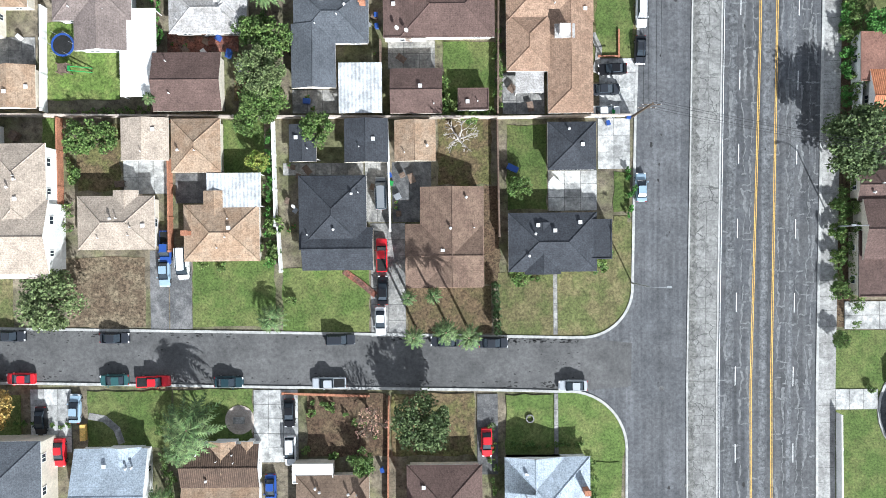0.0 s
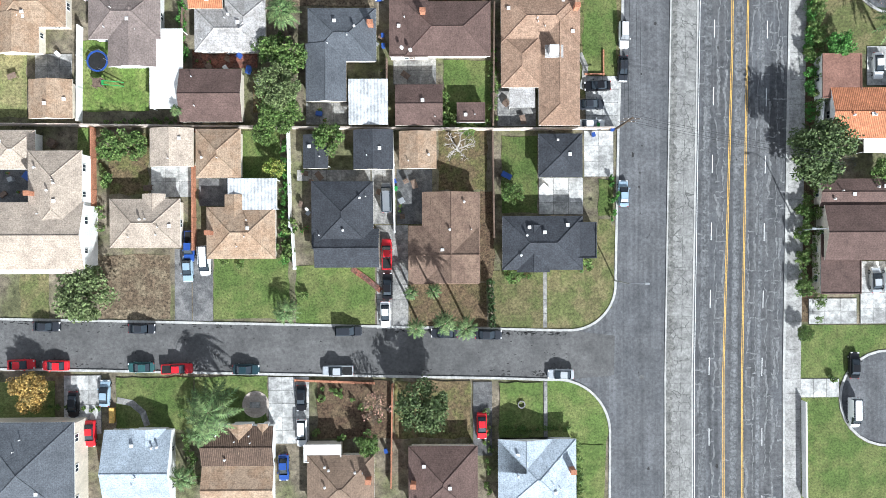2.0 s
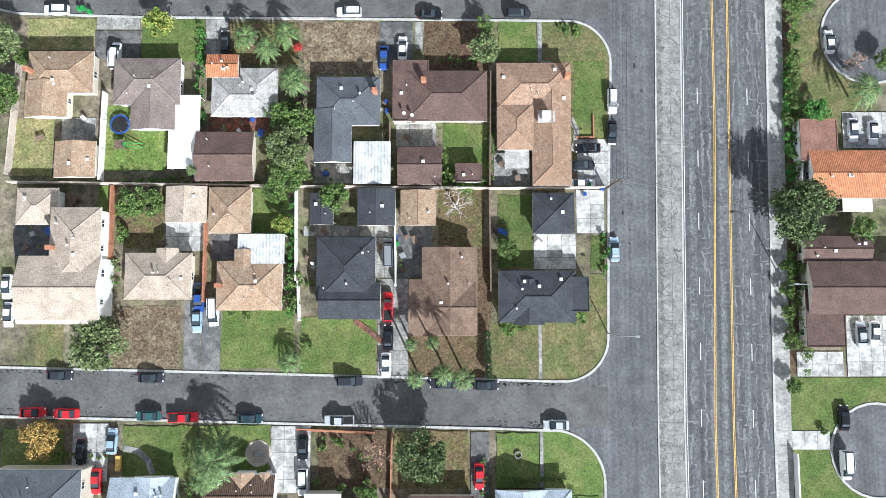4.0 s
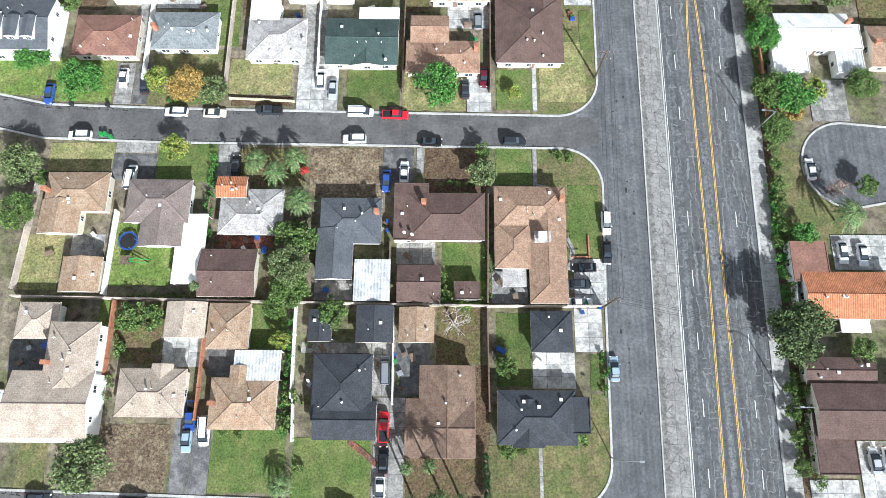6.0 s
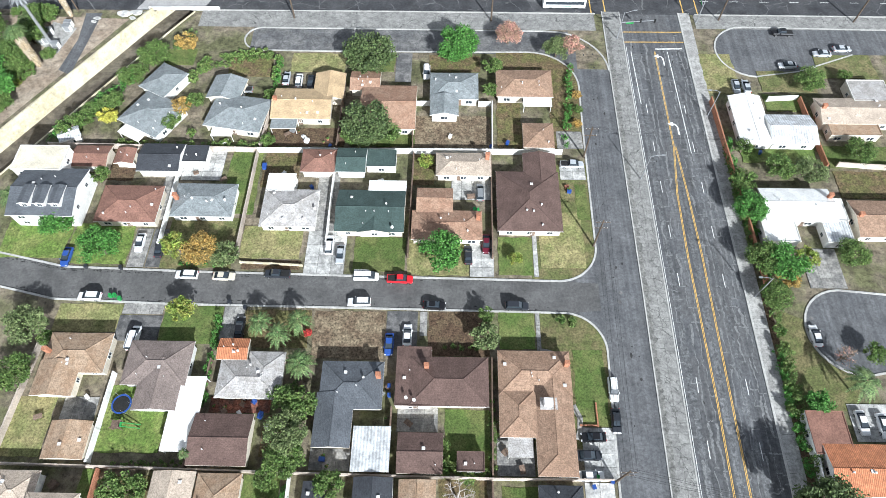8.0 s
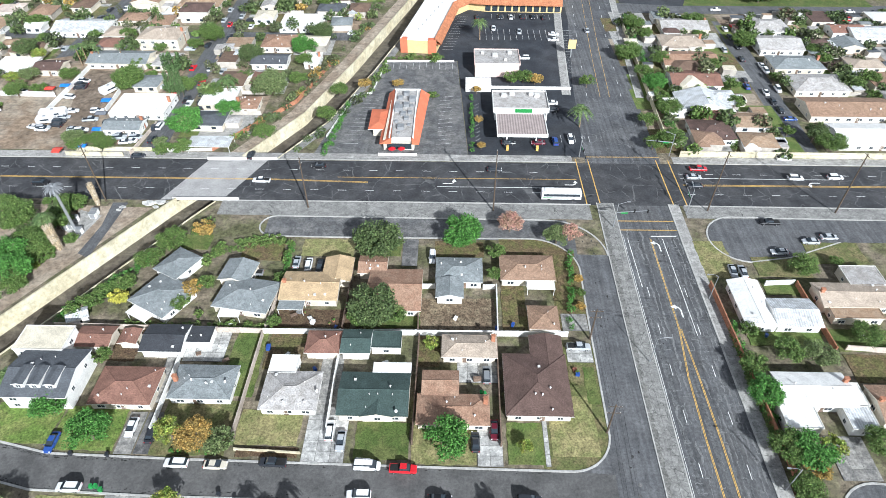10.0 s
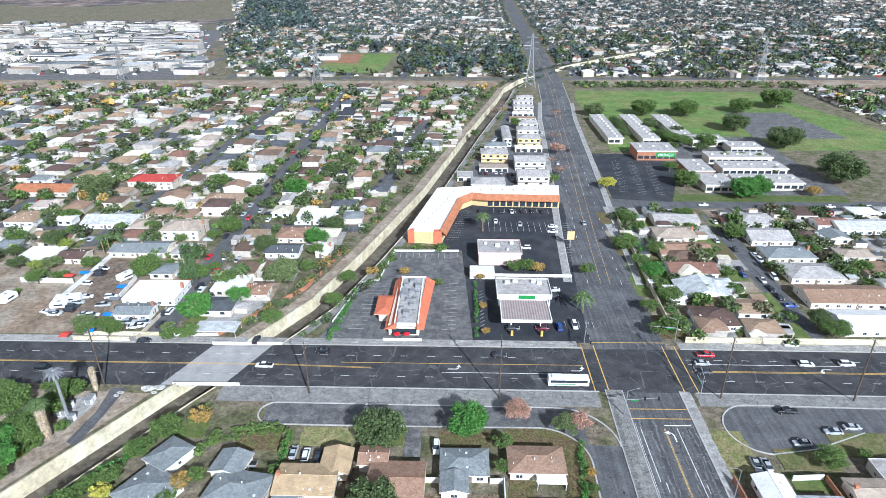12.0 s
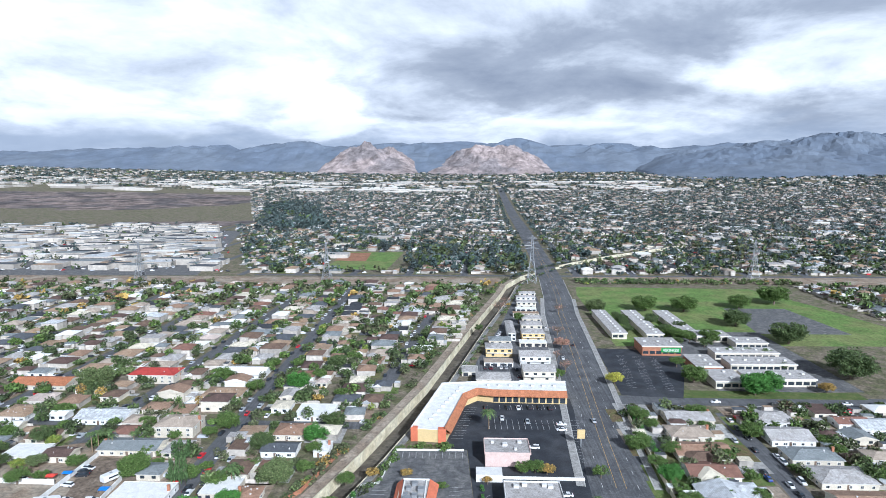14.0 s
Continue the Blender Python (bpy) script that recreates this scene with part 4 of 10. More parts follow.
def roof_z(wing, x, y):
    x0, y0, x1, y1, z, kind = wing[:6]
    z = 2.65 if z == 3 else z
    dx, dy = min(x - x0, x1 - x), min(y - y0, y1 - y)
    return z + PITCH * {"h": min(dx, dy), "x": dy, "y": dx}.get(kind, 0)


def window_frame():
    bm = bmesh.new()
    for a in ((-0.7, -0.04, 0, -0.6, 0.05, 1.1), (0.6, -0.04, 0, 0.7, 0.05, 1.1), (-0.6, -0.04, 0, 0.6, 0.05, 0.1), (-0.6, -0.04, 1.0, 0.6, 0.05, 1.1), (-0.04, -0.03, 0.1, 0.04, 0.04, 1.0)):
        box(bm, *a)
    return bm


def add_window(parent, x, y, z, deg, s=1.0):
    m = pose(x, y, z, 0, 0, deg) @ Matrix.Diagonal((s, 1, 1, 1))
    w = put("window", shared("window", window_frame), parent, m, "wall_white")
    put("pane", shared("pane", lambda: boxed(-0.6, -0.005, 0.1, 0.6, 0.02, 1.0)), w, Matrix.Identity(4), "pane")


def pipe_vent():
    bm = bmesh.new()
    rod(bm, (0, 0, -0.15), (0, 0, 0.45), 0.07, n=8)
    rod(bm, (0, 0, 0.42), (0, 0, 0.5), 0.11, n=8)
    return bm


def box_vent():
    bm = bmesh.new()
    box(bm, -0.22, -0.22, -0.15, 0.22, 0.22, 0.18)
    box(bm, -0.3, -0.3, 0.18, 0.3, 0.3, 0.26)
    return bm


def turbine_vent():
    bm = bmesh.new()
    rod(bm, (0, 0, -0.15), (0, 0, 0.3), 0.13, n=8)
    rod(bm, (0, 0, 0.3), (0, 0, 0.48), 0.16, 0.24, 10)
    rod(bm, (0, 0, 0.48), (0, 0, 0.66), 0.24, 0.1, 10)
    return bm


house_count = 0
PLACED = []


def house(label, roof, wall, wings, detail=True, group="", category="house"):
    """A building of one or more wings. Each wing: x0, y0, x1, y1 of its eaves, eave height, roof kind and another roof finish or ''."""
    global house_count
    house_count += 1
    rng = random.Random(house_count)
    PLACED.extend(w[:4] for w in wings)
    cx, cy = (wings[0][0] + wings[0][2]) / 2, (wings[0][1] + wings[0][3]) / 2
    small = "garage" in label or "shed" in label
    kind = "garage" if "garage" in label else "shed" if "shed" in label else "patio_roof" if wings[0][5] == "p" else "porch" if "porch" in label else "house"
    root = new(kind)
    root.location = (cx, cy, 0)
    tagged(root, label, kind.replace("_", " ") if category == "house" else category, group or "buildings of the neighbourhood")
    wallmat = "wall_" + wall
    for x0, y0, x1, y1, z, k, alt in wings:
        z = 2.65 if z == 3 else z
        x0, x1, y0, y1 = x0 - cx, x1 - cx, y0 - cy, y1 - cy
        bm, lines, top = hip_bm(x0, y0, x1, y1, z, k)
        ro = part("roof", bm, [alt or roof, wallmat if k in "xy" else "fascia"], root)
        if k == "p":
            for px, py in ((x0 + 0.2, y0 + 0.2), (x1 - 0.2, y0 + 0.2), (x1 - 0.2, y1 - 0.2), (x0 + 0.2, y1 - 0.2)):
                part("post", boxed(px - 0.06, py - 0.06, 0, px + 0.06, py + 0.06, z - 0.2), "wall_white", root)
            continue
        o = 0.15 if k == "f" else 0.5
        part("wall", boxed(x0 + o, y0 + o, -0.1, x1 - o, y1 - o, z - 0.16), wallmat, root)
        if k == "f":
            bm = bmesh.new()
            for a in ((x0, y0, x1, y0 + 0.15), (x0, y1 - 0.15, x1, y1), (x0, y0 + 0.15, x0 + 0.15, y1 - 0.15), (x1 - 0.15, y0 + 0.15, x1, y1 - 0.15)):
                box(bm, a[0], a[1], z - 0.05, a[2], a[3], z + 0.14)
            part("parapet", bm, "fascia" if (alt or roof) in ("white", "whitemetal", "cream", "palegrey") else alt or roof, root)
        if lines and detail:
            bm = bmesh.new()
            for a, b in lines:
                rod(bm, a + Vector((0, 0, 0.0)), b + Vector((0, 0, 0.0)), 0.09, n=5)
            part("ridge_cap", bm, alt or roof, ro)
        if detail:
            w, d = x1 - x0 - 2 * o, y1 - y0 - 2 * o
            nw = 1 if small else max(1, int(w / 3.6))
            for i in range(nw):
                fx = x0 + o + w * (i + 0.5) / nw
                if not small or rng.random() < 0.6:
                    add_window(root, fx, y0 + o - 0.05, z - 2.0, 0, rng.choice((0.8, 1.0, 1.3)))
                    if z > 4.4:
                        add_window(root, fx, y0 + o - 0.05, 0.9, 0)
            for i in range(max(1, int(d / 4.5))):
                fy = y0 + o + d * (i + 0.5) / max(1, int(d / 4.5))
                if not small:
                    add_window(root, x1 - o + 0.05, fy, z - 2.0, 90, rng.choice((0.7, 1.0)))
                    add_window(root, x0 + o - 0.05, fy, z - 2.0, -90, rng.choice((0.7, 1.0)))
    x0, y0, x1, y1, z, k = wings[0][:6]
    if not detail:
        for f in (0.28, 0.72):
            put("window", shared("far_window", lambda: boxed(-0.8, -0.06, 0, 0.8, 0.02, 1.1)), root, pose(x0 + (x1 - x0) * f - cx, y0 - cy + (0.15 if k == "f" else 0.5), min(z, 2.65) - 1.75), "pane")
    if detail and k != "p":
        for i in range(2 if small else rng.randint(4, 6)):
            px, py = rng.uniform(x0 + 1.2, x1 - 1.2), rng.uniform(y0 + 1.2, y1 - 1.2)
            name, mk = rng.choice((("vent_pipe", pipe_vent), ("roof_vent", box_vent), ("turbine_vent", turbine_vent), ("vent_pipe", pipe_vent)))
            put(name, shared(name, mk), root, pose(px - cx, py - cy, roof_z(wings[0], px, py)), "vent_metal")
        if not small and rng.random() < 0.45:
            px, py = rng.choice(((x0 + 0.9, cy), (x1 - 0.9, cy + 1.5))) 
            bm = boxed(-0.45, -0.35, 0, 0.45, 0.35, z + 1.7)
            box(bm, -0.52, -0.42, z + 1.7, 0.52, 0.42, z + 1.85)
            part("chimney", bm, "wall_brick", root, "brick chimney", loc=(px - cx, py - cy, 0))
        # an entrance or garage door towards the street
        bm = boxed(-1.2 if small else -0.5, -0.06, 0, 1.2 if small else 0.5, 0.02, 2.05)
        part("door", bm, "wall_white" if small else "fence_wood", root, loc=(rng.uniform(-1.5, 1.5), y0 - cy + (0.15 if k == "f" else 0.5), 0))
    return root

house("two-storey house with dark slate-grey shingle hip roof", "slate", "cream", [(-82.8, -47.3, -65.8, -30.5, 5.0, 'h', '')])
house("house with pale blue-grey shingle gable roof and front gable", "paleblue", "white", [(-62.0, -46.8, -50.2, -32.6, 3.0, 'x', ''), (-57.6, -40.0, -51.2, -32.4, 3.0, 'y', '')])
house("house with dark brown clay tile roof and tan rear roof", "browntile", "white", [(-44.8, -38.9, -32.2, -31.9, 3.2, 'x', ''), (-44.9, -47.3, -32.3, -38.7, 3.0, 'x', 'tan'), (-40.3, -36.6, -35.9, -31.5, 3.25, 'y', 'tan'), (-43.8, -34.0, -41.9, -31.5, 3.25, 'y', 'tan'), (-35.0, -34.0, -33.1, -31.5, 3.25, 'y', 'tan')])
house("house with brown shingle hip roof and white carport", "brown", "cream", [(-26.5, -48.4, -14.7, -37.3, 3.0, 'h', ''), (-27.1, -38.6, -20.5, -35.4, 2.6, 'f', 'white')])
house("house with dark brown shingle hip roof", "darkbrown", "cream", [(-8.7, -48.5, 3.5, -35.8, 3.0, 'h', '')])
house("house with pale grey-blue shingle hip roof", "paleblue", "white", [(7.1, -48.0, 20.9, -34.7, 3.0, 'h', ''), (7.1, -40.4, 16.9, -34.7, 3.0, 'y', '')])
house("large two-storey beige house with beige shingle roof", "beige", "white", [(-73.3, 1.2, -64.1, 16.0, 5.2, 'h', ''), (-78.7, -4.3, -63.8, 7.2, 5.2, 'x', ''), (-79.0, -5.1, -64.5, 1.7, 4.6, 'x', 'palepink')])
house("detached beige garage with hip roof", "beige", "white", [(-81.3, 13.1, -73.6, 20.0, 2.8, 'h', '')])
house("beige stucco house with beige hip roof", "beige", "cream", [(-60.8, -0.7, -48.5, 7.9, 3.0, 'h', ''), (-55.1, 5.1, -51.1, 8.8, 3.0, 'y', '')])
house("detached garage with beige gable roof", "beige", "cream", [(-53.7, 13.5, -46.1, 20.3, 2.7, 'y', '')])
house("tan house with tan shingle hip roof", "tan", "cream", [(-43.9, -2.7, -31.8, 6.4, 3.0, 'h', ''), (-40.7, 3.1, -37.0, 8.6, 3.0, 'y', '')])
house("detached garage with tan hip roof", "tan", "cream", [(-45.7, 11.5, -37.8, 20.1, 2.7, 'h', '')])
house("house with charcoal shingle cross-hip roof", "charcoal", "cream", [(-25.4, -1.0, -14.6, 10.8, 3.2, 'h', ''), (-24.9, -4.3, -13.6, 2.5, 3.2, 'x', '')])
house("detached garage with charcoal gable roof", "charcoal", "cream", [(-18.1, 12.9, -11.1, 19.9, 2.7, 'y', '')])
house("small grey garden shed with charcoal roof", "charcoal", "cream", [(-27.0, 13.1, -22.6, 19.1, 2.4, 'y', '')])
house("house with mottled brown shingle roof", "mbrown", "cream", [(-6.1, -7.1, 4.1, 8.9, 3.0, 'y', ''), (-8.5, -7.3, 3.9, 3.0, 3.0, 'x', '')])
house("detached garage with tan gable roof", "tan", "cream", [(-10.1, 13.0, -3.5, 19.6, 2.7, 'y', '')])
house("corner house with charcoal shingle roof", "charcoal", "cream", [(8.0, -4.9, 22.2, 4.6, 3.0, 'h', ''), (19.5, -2.9, 24.6, 3.5, 2.8, 'f', 'charcoal'), (10.6, -5.3, 16.4, 3.0, 3.0, 'y', '')])
house("detached garage with charcoal hip roof", "charcoal", "cream", [(14.4, 11.4, 22.2, 19.1, 2.7, 'h', '')])
house("house with tan shingle hip roof", "tan", "cream", [(-80.6, 38.0, -68.2, 46.2, 3.0, 'h', ''), (-80.9, 33.4, -72.9, 40.5, 3.0, 'y', '')])
house("garden shed with tan gable roof", "tan", "cream", [(-74.9, 22.0, -67.2, 28.9, 2.5, 'y', '')])
house("house with grey-brown shingle hip roof", "greybrown", "white", [(-64.3, 35.8, -51.7, 44.8, 3.0, 'h', ''), (-60.9, 31.0, -52.5, 41.1, 3.0, 'y', '')])
house("long white flat patio roof on posts", "white", "white", [(-53.7, 23.7, -47.9, 37.7, 2.6, 'p', '')])
house("house with weathered pale grey shingle roof", "palegrey", "cream", [(-45.8, 33.6, -33.7, 41.2, 3.0, 'h', ''), (-40.5, 35.0, -33.4, 42.9, 3.0, 'h', '')])
house("porch with orange clay tile roof", "orange", "cream", [(-46.8, 41.1, -40.8, 45.5, 2.8, 'x', '')])
house("garage with dark brown shingle gable roof", "darkbrown", "cream", [(-48.4, 21.3, -37.5, 30.6, 2.8, 'x', '')])
house("house with slate-grey shingle roof", "slate", "cream", [(-26.0, 31.9, -14.0, 41.2, 3.0, 'h', ''), (-26.4, 24.8, -19.3, 35.0, 3.0, 'y', '')])
house("carport with white corrugated metal roof", "whitemetal", "white", [(-18.9, 20.8, -12.0, 28.8, 2.7, 'p', '')])
house("house with dark reddish-brown shingle roof", "darkbrown", "cream", [(-11.7, 32.7, -4.9, 44.4, 3.0, 'f', 'darkbrown'), (-9.1, 32.7, 6.1, 42.4, 3.0, 'h', '')])
house("garage with dark brown gable roof", "darkbrown", "cream", [(-10.7, 20.6, -2.4, 27.8, 2.7, 'x', '')])
house("low shed with dark brown flat roof", "darkbrown", "cream", [(0.1, 21.2, 5.1, 24.7, 2.3, 'f', '')])
house("large corner house with light brown shingle roof", "ltbrown", "cream", [(7.9, 35.0, 21.9, 43.9, 3.0, 'h', ''), (14.5, 20.5, 21.8, 42.2, 3.0, 'h', ''), (7.9, 27.2, 15.2, 36.5, 3.0, 'h', '')])
house("grey metal patio cover on posts", "palegrey", "white", [(9.4, 23.8, 13.9, 27.3, 2.5, 'p', '')])
house("two-storey white house with slate roof and dormers", "slate", "white", [(-98.9, 72.3, -84.1, 85.2, 5.0, 'x', ''), (-101.9, 84.4, -90.4, 91.4, 5.6, 'f', 'cream')])
house("brown shed with gable roof", "rust", "cream", [(-91.1, 87.7, -82.4, 94.0, 2.6, 'x', '')])
house("garage with black shingle roof", "charcoal", "white", [(-75.0, 86.5, -65.0, 94.7, 2.8, 'x', '')])
house("house with red-brown shingle hip roof", "rust", "cream", [(-80.8, 72.5, -67.0, 82.4, 3.0, 'h', '')])
house("house with grey shingle hip roof", "slate2", "white", [(-64.2, 74.2, -50.3, 83.2, 3.0, 'h', '')])
house("white shed with dark roof", "charcoal", "white", [(-65.5, 89.7, -59.4, 94.5, 2.5, 'f', 'charcoal')])
house("white house with pale grey roof", "palegrey", "white", [(-43.9, 71.9, -31.4, 81.9, 3.0, 'h', ''), (-43.8, 81.3, -37.4, 86.3, 2.7, 'f', 'white')])
house("garage with brown hip roof", "rust", "cream", [(-36.8, 86.9, -28.7, 93.6, 2.7, 'h', '')])
house("green-roofed garage with lower wing", "green", "white", [(-28.5, 86.9, -21.5, 94.0, 2.9, 'x', ''), (-21.6, 88.9, -14.6, 93.8, 2.6, 'f', 'green')])
house("house with dark green shingle roof", "green", "cream", [(-27.1, 70.8, -11.8, 82.0, 3.0, 'x', ''), (-22.1, 70.6, -14.7, 77.2, 3.0, 'y', '')])
house("white flat patio roof", "white", "white", [(-20.4, 79.5, -11.8, 84.7, 2.7, 'p', '')])
house("rear house with beige hip roof", "beige", "cream", [(-5.2, 86.4, 7.7, 93.1, 3.0, 'h', '')])
house("house with brown shingle roof", "rustbrown", "cream", [(-10.2, 69.0, 5.4, 76.7, 3.0, 'h', ''), (-9.3, 76.0, -1.1, 82.7, 2.8, 'x', '')])
house("large corner house with dark brown roof", "darkbrown", "cream", [(8.7, 71.5, 23.1, 87.8, 3.0, 'h', ''), (15.1, 82.3, 22.8, 93.2, 3.0, 'y', '')])
house("house with blue-grey hip roof beside the channel", "slate2", "white", [(-82.0, 98.8, -69.6, 110.2, 3.0, 'h', ''), (-85.0, 109.6, -76.6, 119.2, 2.9, 'h', '')]).rotation_euler.z = radians(-28)
house("small garden shed with pale metal roof", "whitemetal", "white", [(-97.0, 95.8, -91.9, 99.6, 2.4, 'x', '')]).rotation_euler.z = radians(28)
house("white flat patio roof on posts beside the channel house", "white", "white", [(-82.0, 96.6, -75.4, 101.6, 2.6, 'p', '')]).rotation_euler.z = radians(-28)
house("white metal patio cover on posts", "white", "white", [(-60.0, 97.6, -54.8, 101.6, 2.5, 'p', '')])
house("small brown shed with gable roof", "rust", "cream", [(-81.2, 89.0, -76.6, 93.6, 2.3, 'y', '')])
house("grey metal patio cover behind the golden-roofed house", "slate2", "white", [(-46.0, 100.2, -39.6, 103.4, 2.5, 'p', '')])
house("house with grey-green hip roof", "slate2", "cream", [(-61.8, 99.6, -47.3, 110.5, 3.0, 'h', ''), (-64.4, 108.5, -55.8, 116.4, 3.0, 'y', '')]).rotation_euler.z = radians(-9)
house("house with golden tan roof", "golden", "cream", [(-46.4, 103.2, -31.5, 113.3, 3.0, 'x', ''), (-36.8, 109.9, -29.0, 118.9, 3.0, 'y', '')])
house("house with orange-brown roof", "rustbrown", "cream", [(-27.7, 113.0, -20.0, 119.7, 3.0, 'x', ''), (-24.3, 100.2, -10.5, 114.7, 3.0, 'x', '')])
house("house with blue-grey hip roof", "slate2", "white", [(-7.3, 110.2, 5.0, 119.4, 3.0, 'h', ''), (-7.1, 104.6, -0.0, 111.4, 2.9, 'y', '')])
house("house with light brown roof", "ltbrown", "cream", [(9.5, 111.3, 23.8, 120.7, 3.0, 'h', '')])
house("garage with light brown hip roof", "ltbrown", "cream", [(15.5, 94.9, 23.0, 102.6, 2.7, 'h', '')])
house("white metal patio cover on posts", "white", "white", [(16.2, 108.4, 23.3, 111.6, 2.5, 'p', '')])
house("house with orange clay tile roof", "orange", "white", [(66.2, 18.1, 84.9, 27.1, 3.0, 'x', ''), (64.7, 25.2, 71.7, 33.1, 3.0, 'f', 'rust')])
house("small white metal patio cover", "white", "white", [(72.2, 15.6, 77.7, 18.3, 2.5, 'p', '')])
house("large house with dark brown shingle roof", "darkbrown", "cream", [(64.2, 6.1, 77.0, 11.0, 3.0, 'x', ''), (64.7, -3.4, 86.4, 6.3, 3.2, 'x', ''), (64.3, -9.4, 71.5, 1.2, 3.0, 'f', 'darkbrown')])
house("long house with white roll roofing and low front wings", "white", "white", [(68.2, 75.0, 84.0, 84.0, 3.0, 'x', ''), (66.8, 69.8, 74.3, 76.0, 2.6, 'f', 'white'), (83.2, 75.4, 86.4, 81.4, 2.5, 'f', 'white'), (80.2, 69.8, 86.0, 75.6, 2.5, 'f', 'whitemetal')])
house("house with white metal roof", "whitemetal", "white", [(67.6, 97.0, 75.6, 112.6, 3.0, 'y', 'white'), (75.0, 97.0, 86.2, 106.4, 3.0, 'x', 'whitemetal')])
house("house with weathered tan roof", "palegrey", "cream", [(88.8, 103.6, 111.1, 112.1, 3.0, 'x', 'beige'), (90.0, 100.2, 102.2, 104.6, 2.5, 'f', 'tan'), (98.7, 111.0, 108.3, 118.3, 2.8, 'f', 'palegrey')])
house("house with light brown roof", "ltbrown", "cream", [(87.4, 71.2, 100.8, 80.9, 3.0, 'x', '')])
house("house with weathered pale grey roof", "palegrey", "cream", [(88.7, 268.0, 110.2, 281.0, 3.0, 'x', '')])
house("house with beige shingle roof", "beige", "cream", [(84.7, 250.9, 103.4, 263.5, 3.0, 'h', '')])
house("house with orange-brown shingle roof", "rustbrown", "cream", [(81.5, 233.5, 103.8, 246.6, 3.0, 'x', '')])
house("house with dark red-brown roof", "rust", "white", [(80.4, 216.5, 99.8, 229.3, 3.0, 'x', '')])
house("house with white ribbed metal roofs", "whitemetal", "white", [(78.8, 198.3, 97.7, 211.5, 3.0, 'y', ''), (74.0, 196.8, 80.6, 207.0, 2.6, 'f', 'white')])
house("house with dark brown hip roof", "darkbrown", "white", [(78.4, 178.6, 92.9, 191.9, 3.0, 'h', '')])
house("white-walled house with pale beige roof", "palegrey", "white", [(126.9, 266.5, 146.0, 281.1, 3.0, 'h', '')])
house("white house with pale roof", "palegrey", "white", [(125.1, 248.1, 144.1, 263.1, 3.0, 'x', '')])
house("house with grey-blue gable roof", "slate2", "cream", [(124.7, 231.2, 145.4, 243.5, 3.0, 'h', '')])
house("house with weathered pale roof beside a pool", "palegrey", "cream", [(125.8, 213.3, 147.1, 227.2, 3.0, 'h', '')])
house("long house with light brown roof", "ltbrown", "cream", [(123.7, 194.6, 155.6, 208.7, 3.0, 'x', '')])
house("house with pale flat roof", "white", "white", [(126.1, 176.7, 151.8, 190.5, 3.0, 'x', '')])
house("small house with red roof", "rust", "white", [(163.2, 266.2, 178.4, 276.1, 3.0, 'x', '')])
house("house with pale ribbed roof", "whitemetal", "white", [(170.3, 260.9, 201.9, 274.3, 3.0, 'x', '')])
house("low building with broad white flat roof", "white", "white", [(-127.0, 191.6, -106.9, 206.2, 3.0, 'f', '')])
house("long house with grey-green gable roof", "slate2", "cream", [(-152.9, 230.3, -127.9, 242.5, 3.0, 'x', '')])
house("two-storey cream house with beige roof and solar panels", "beige", "cream", [(-138.5, 248.0, -120.4, 261.9, 5.0, 'h', '')])
house("house with grey gable roof", "slate2", "white", [(-125.0, 180.7, -111.5, 188.9, 3.0, 'x', '')])
house("white ribbed patio roof on posts", "whitemetal", "white", [(-92.1, 171.0, -77.7, 177.6, 2.7, 'p', '')])
house("two-storey house with bright red roof", "redroof", "cream", [(-186.7, 313.9, -160.8, 327.7, 5.0, 'h', '')])
house("small house with orange-brown roof", "rustbrown", "cream", [(-83.1, 195.8, -74.3, 204.8, 3.0, 'h', '')])
house("house with slate-grey roof", "slate", "white", [(-86.0, 231.1, -71.0, 240.9, 3.0, 'x', '')])
house("house with red-brown hip roof", "rustbrown", "cream", [(-85.8, 246.7, -71.4, 259.7, 3.0, 'h', '')])
house("small white outbuilding with flat roof", "white", "white", [(-64.4, 232.3, -58.1, 242.2, 2.6, 'f', '')])
house("low white flat-roofed building", "white", "white", [(-188.4, 224.0, -173.0, 235.7, 3.0, 'f', '')])
house("house with dark brown gable roof", "darkbrown", "cream", [(-171.7, 223.8, -160.2, 233.2, 3.0, 'x', '')])
house("white-roofed house with gable ends", "whitemetal", "white", [(-182.4, 260.2, -158.0, 275.2, 3.0, 'x', '')])
house("house with tan hip roof", "tan", "white", [(-221.3, 262.2, -205.6, 277.2, 3.0, 'h', '')])
house("house with tan hip roof and pale walls", "tan", "cream", [(-136.4, 289.8, -115.8, 304.3, 3.0, 'h', '')])
house("house with white roof behind trees", "white", "white", [(-143.5, 323.0, -114.3, 338.0, 3.0, 'x', '')])
house("house with orange tile roof", "orange", "cream", [(-244.7, 302.6, -213.7, 317.6, 3.0, 'x', '')])
house("house with white flat roof", "white", "white", [(-82.3, 267.5, -64.4, 282.5, 3.0, 'f', '')])
house("white corrugated metal patio roof on posts", "whitemetal", "white", [(-40.1, 5.9, -31.5, 11.4, 2.8, 'p', '')])

# ---- plants ----


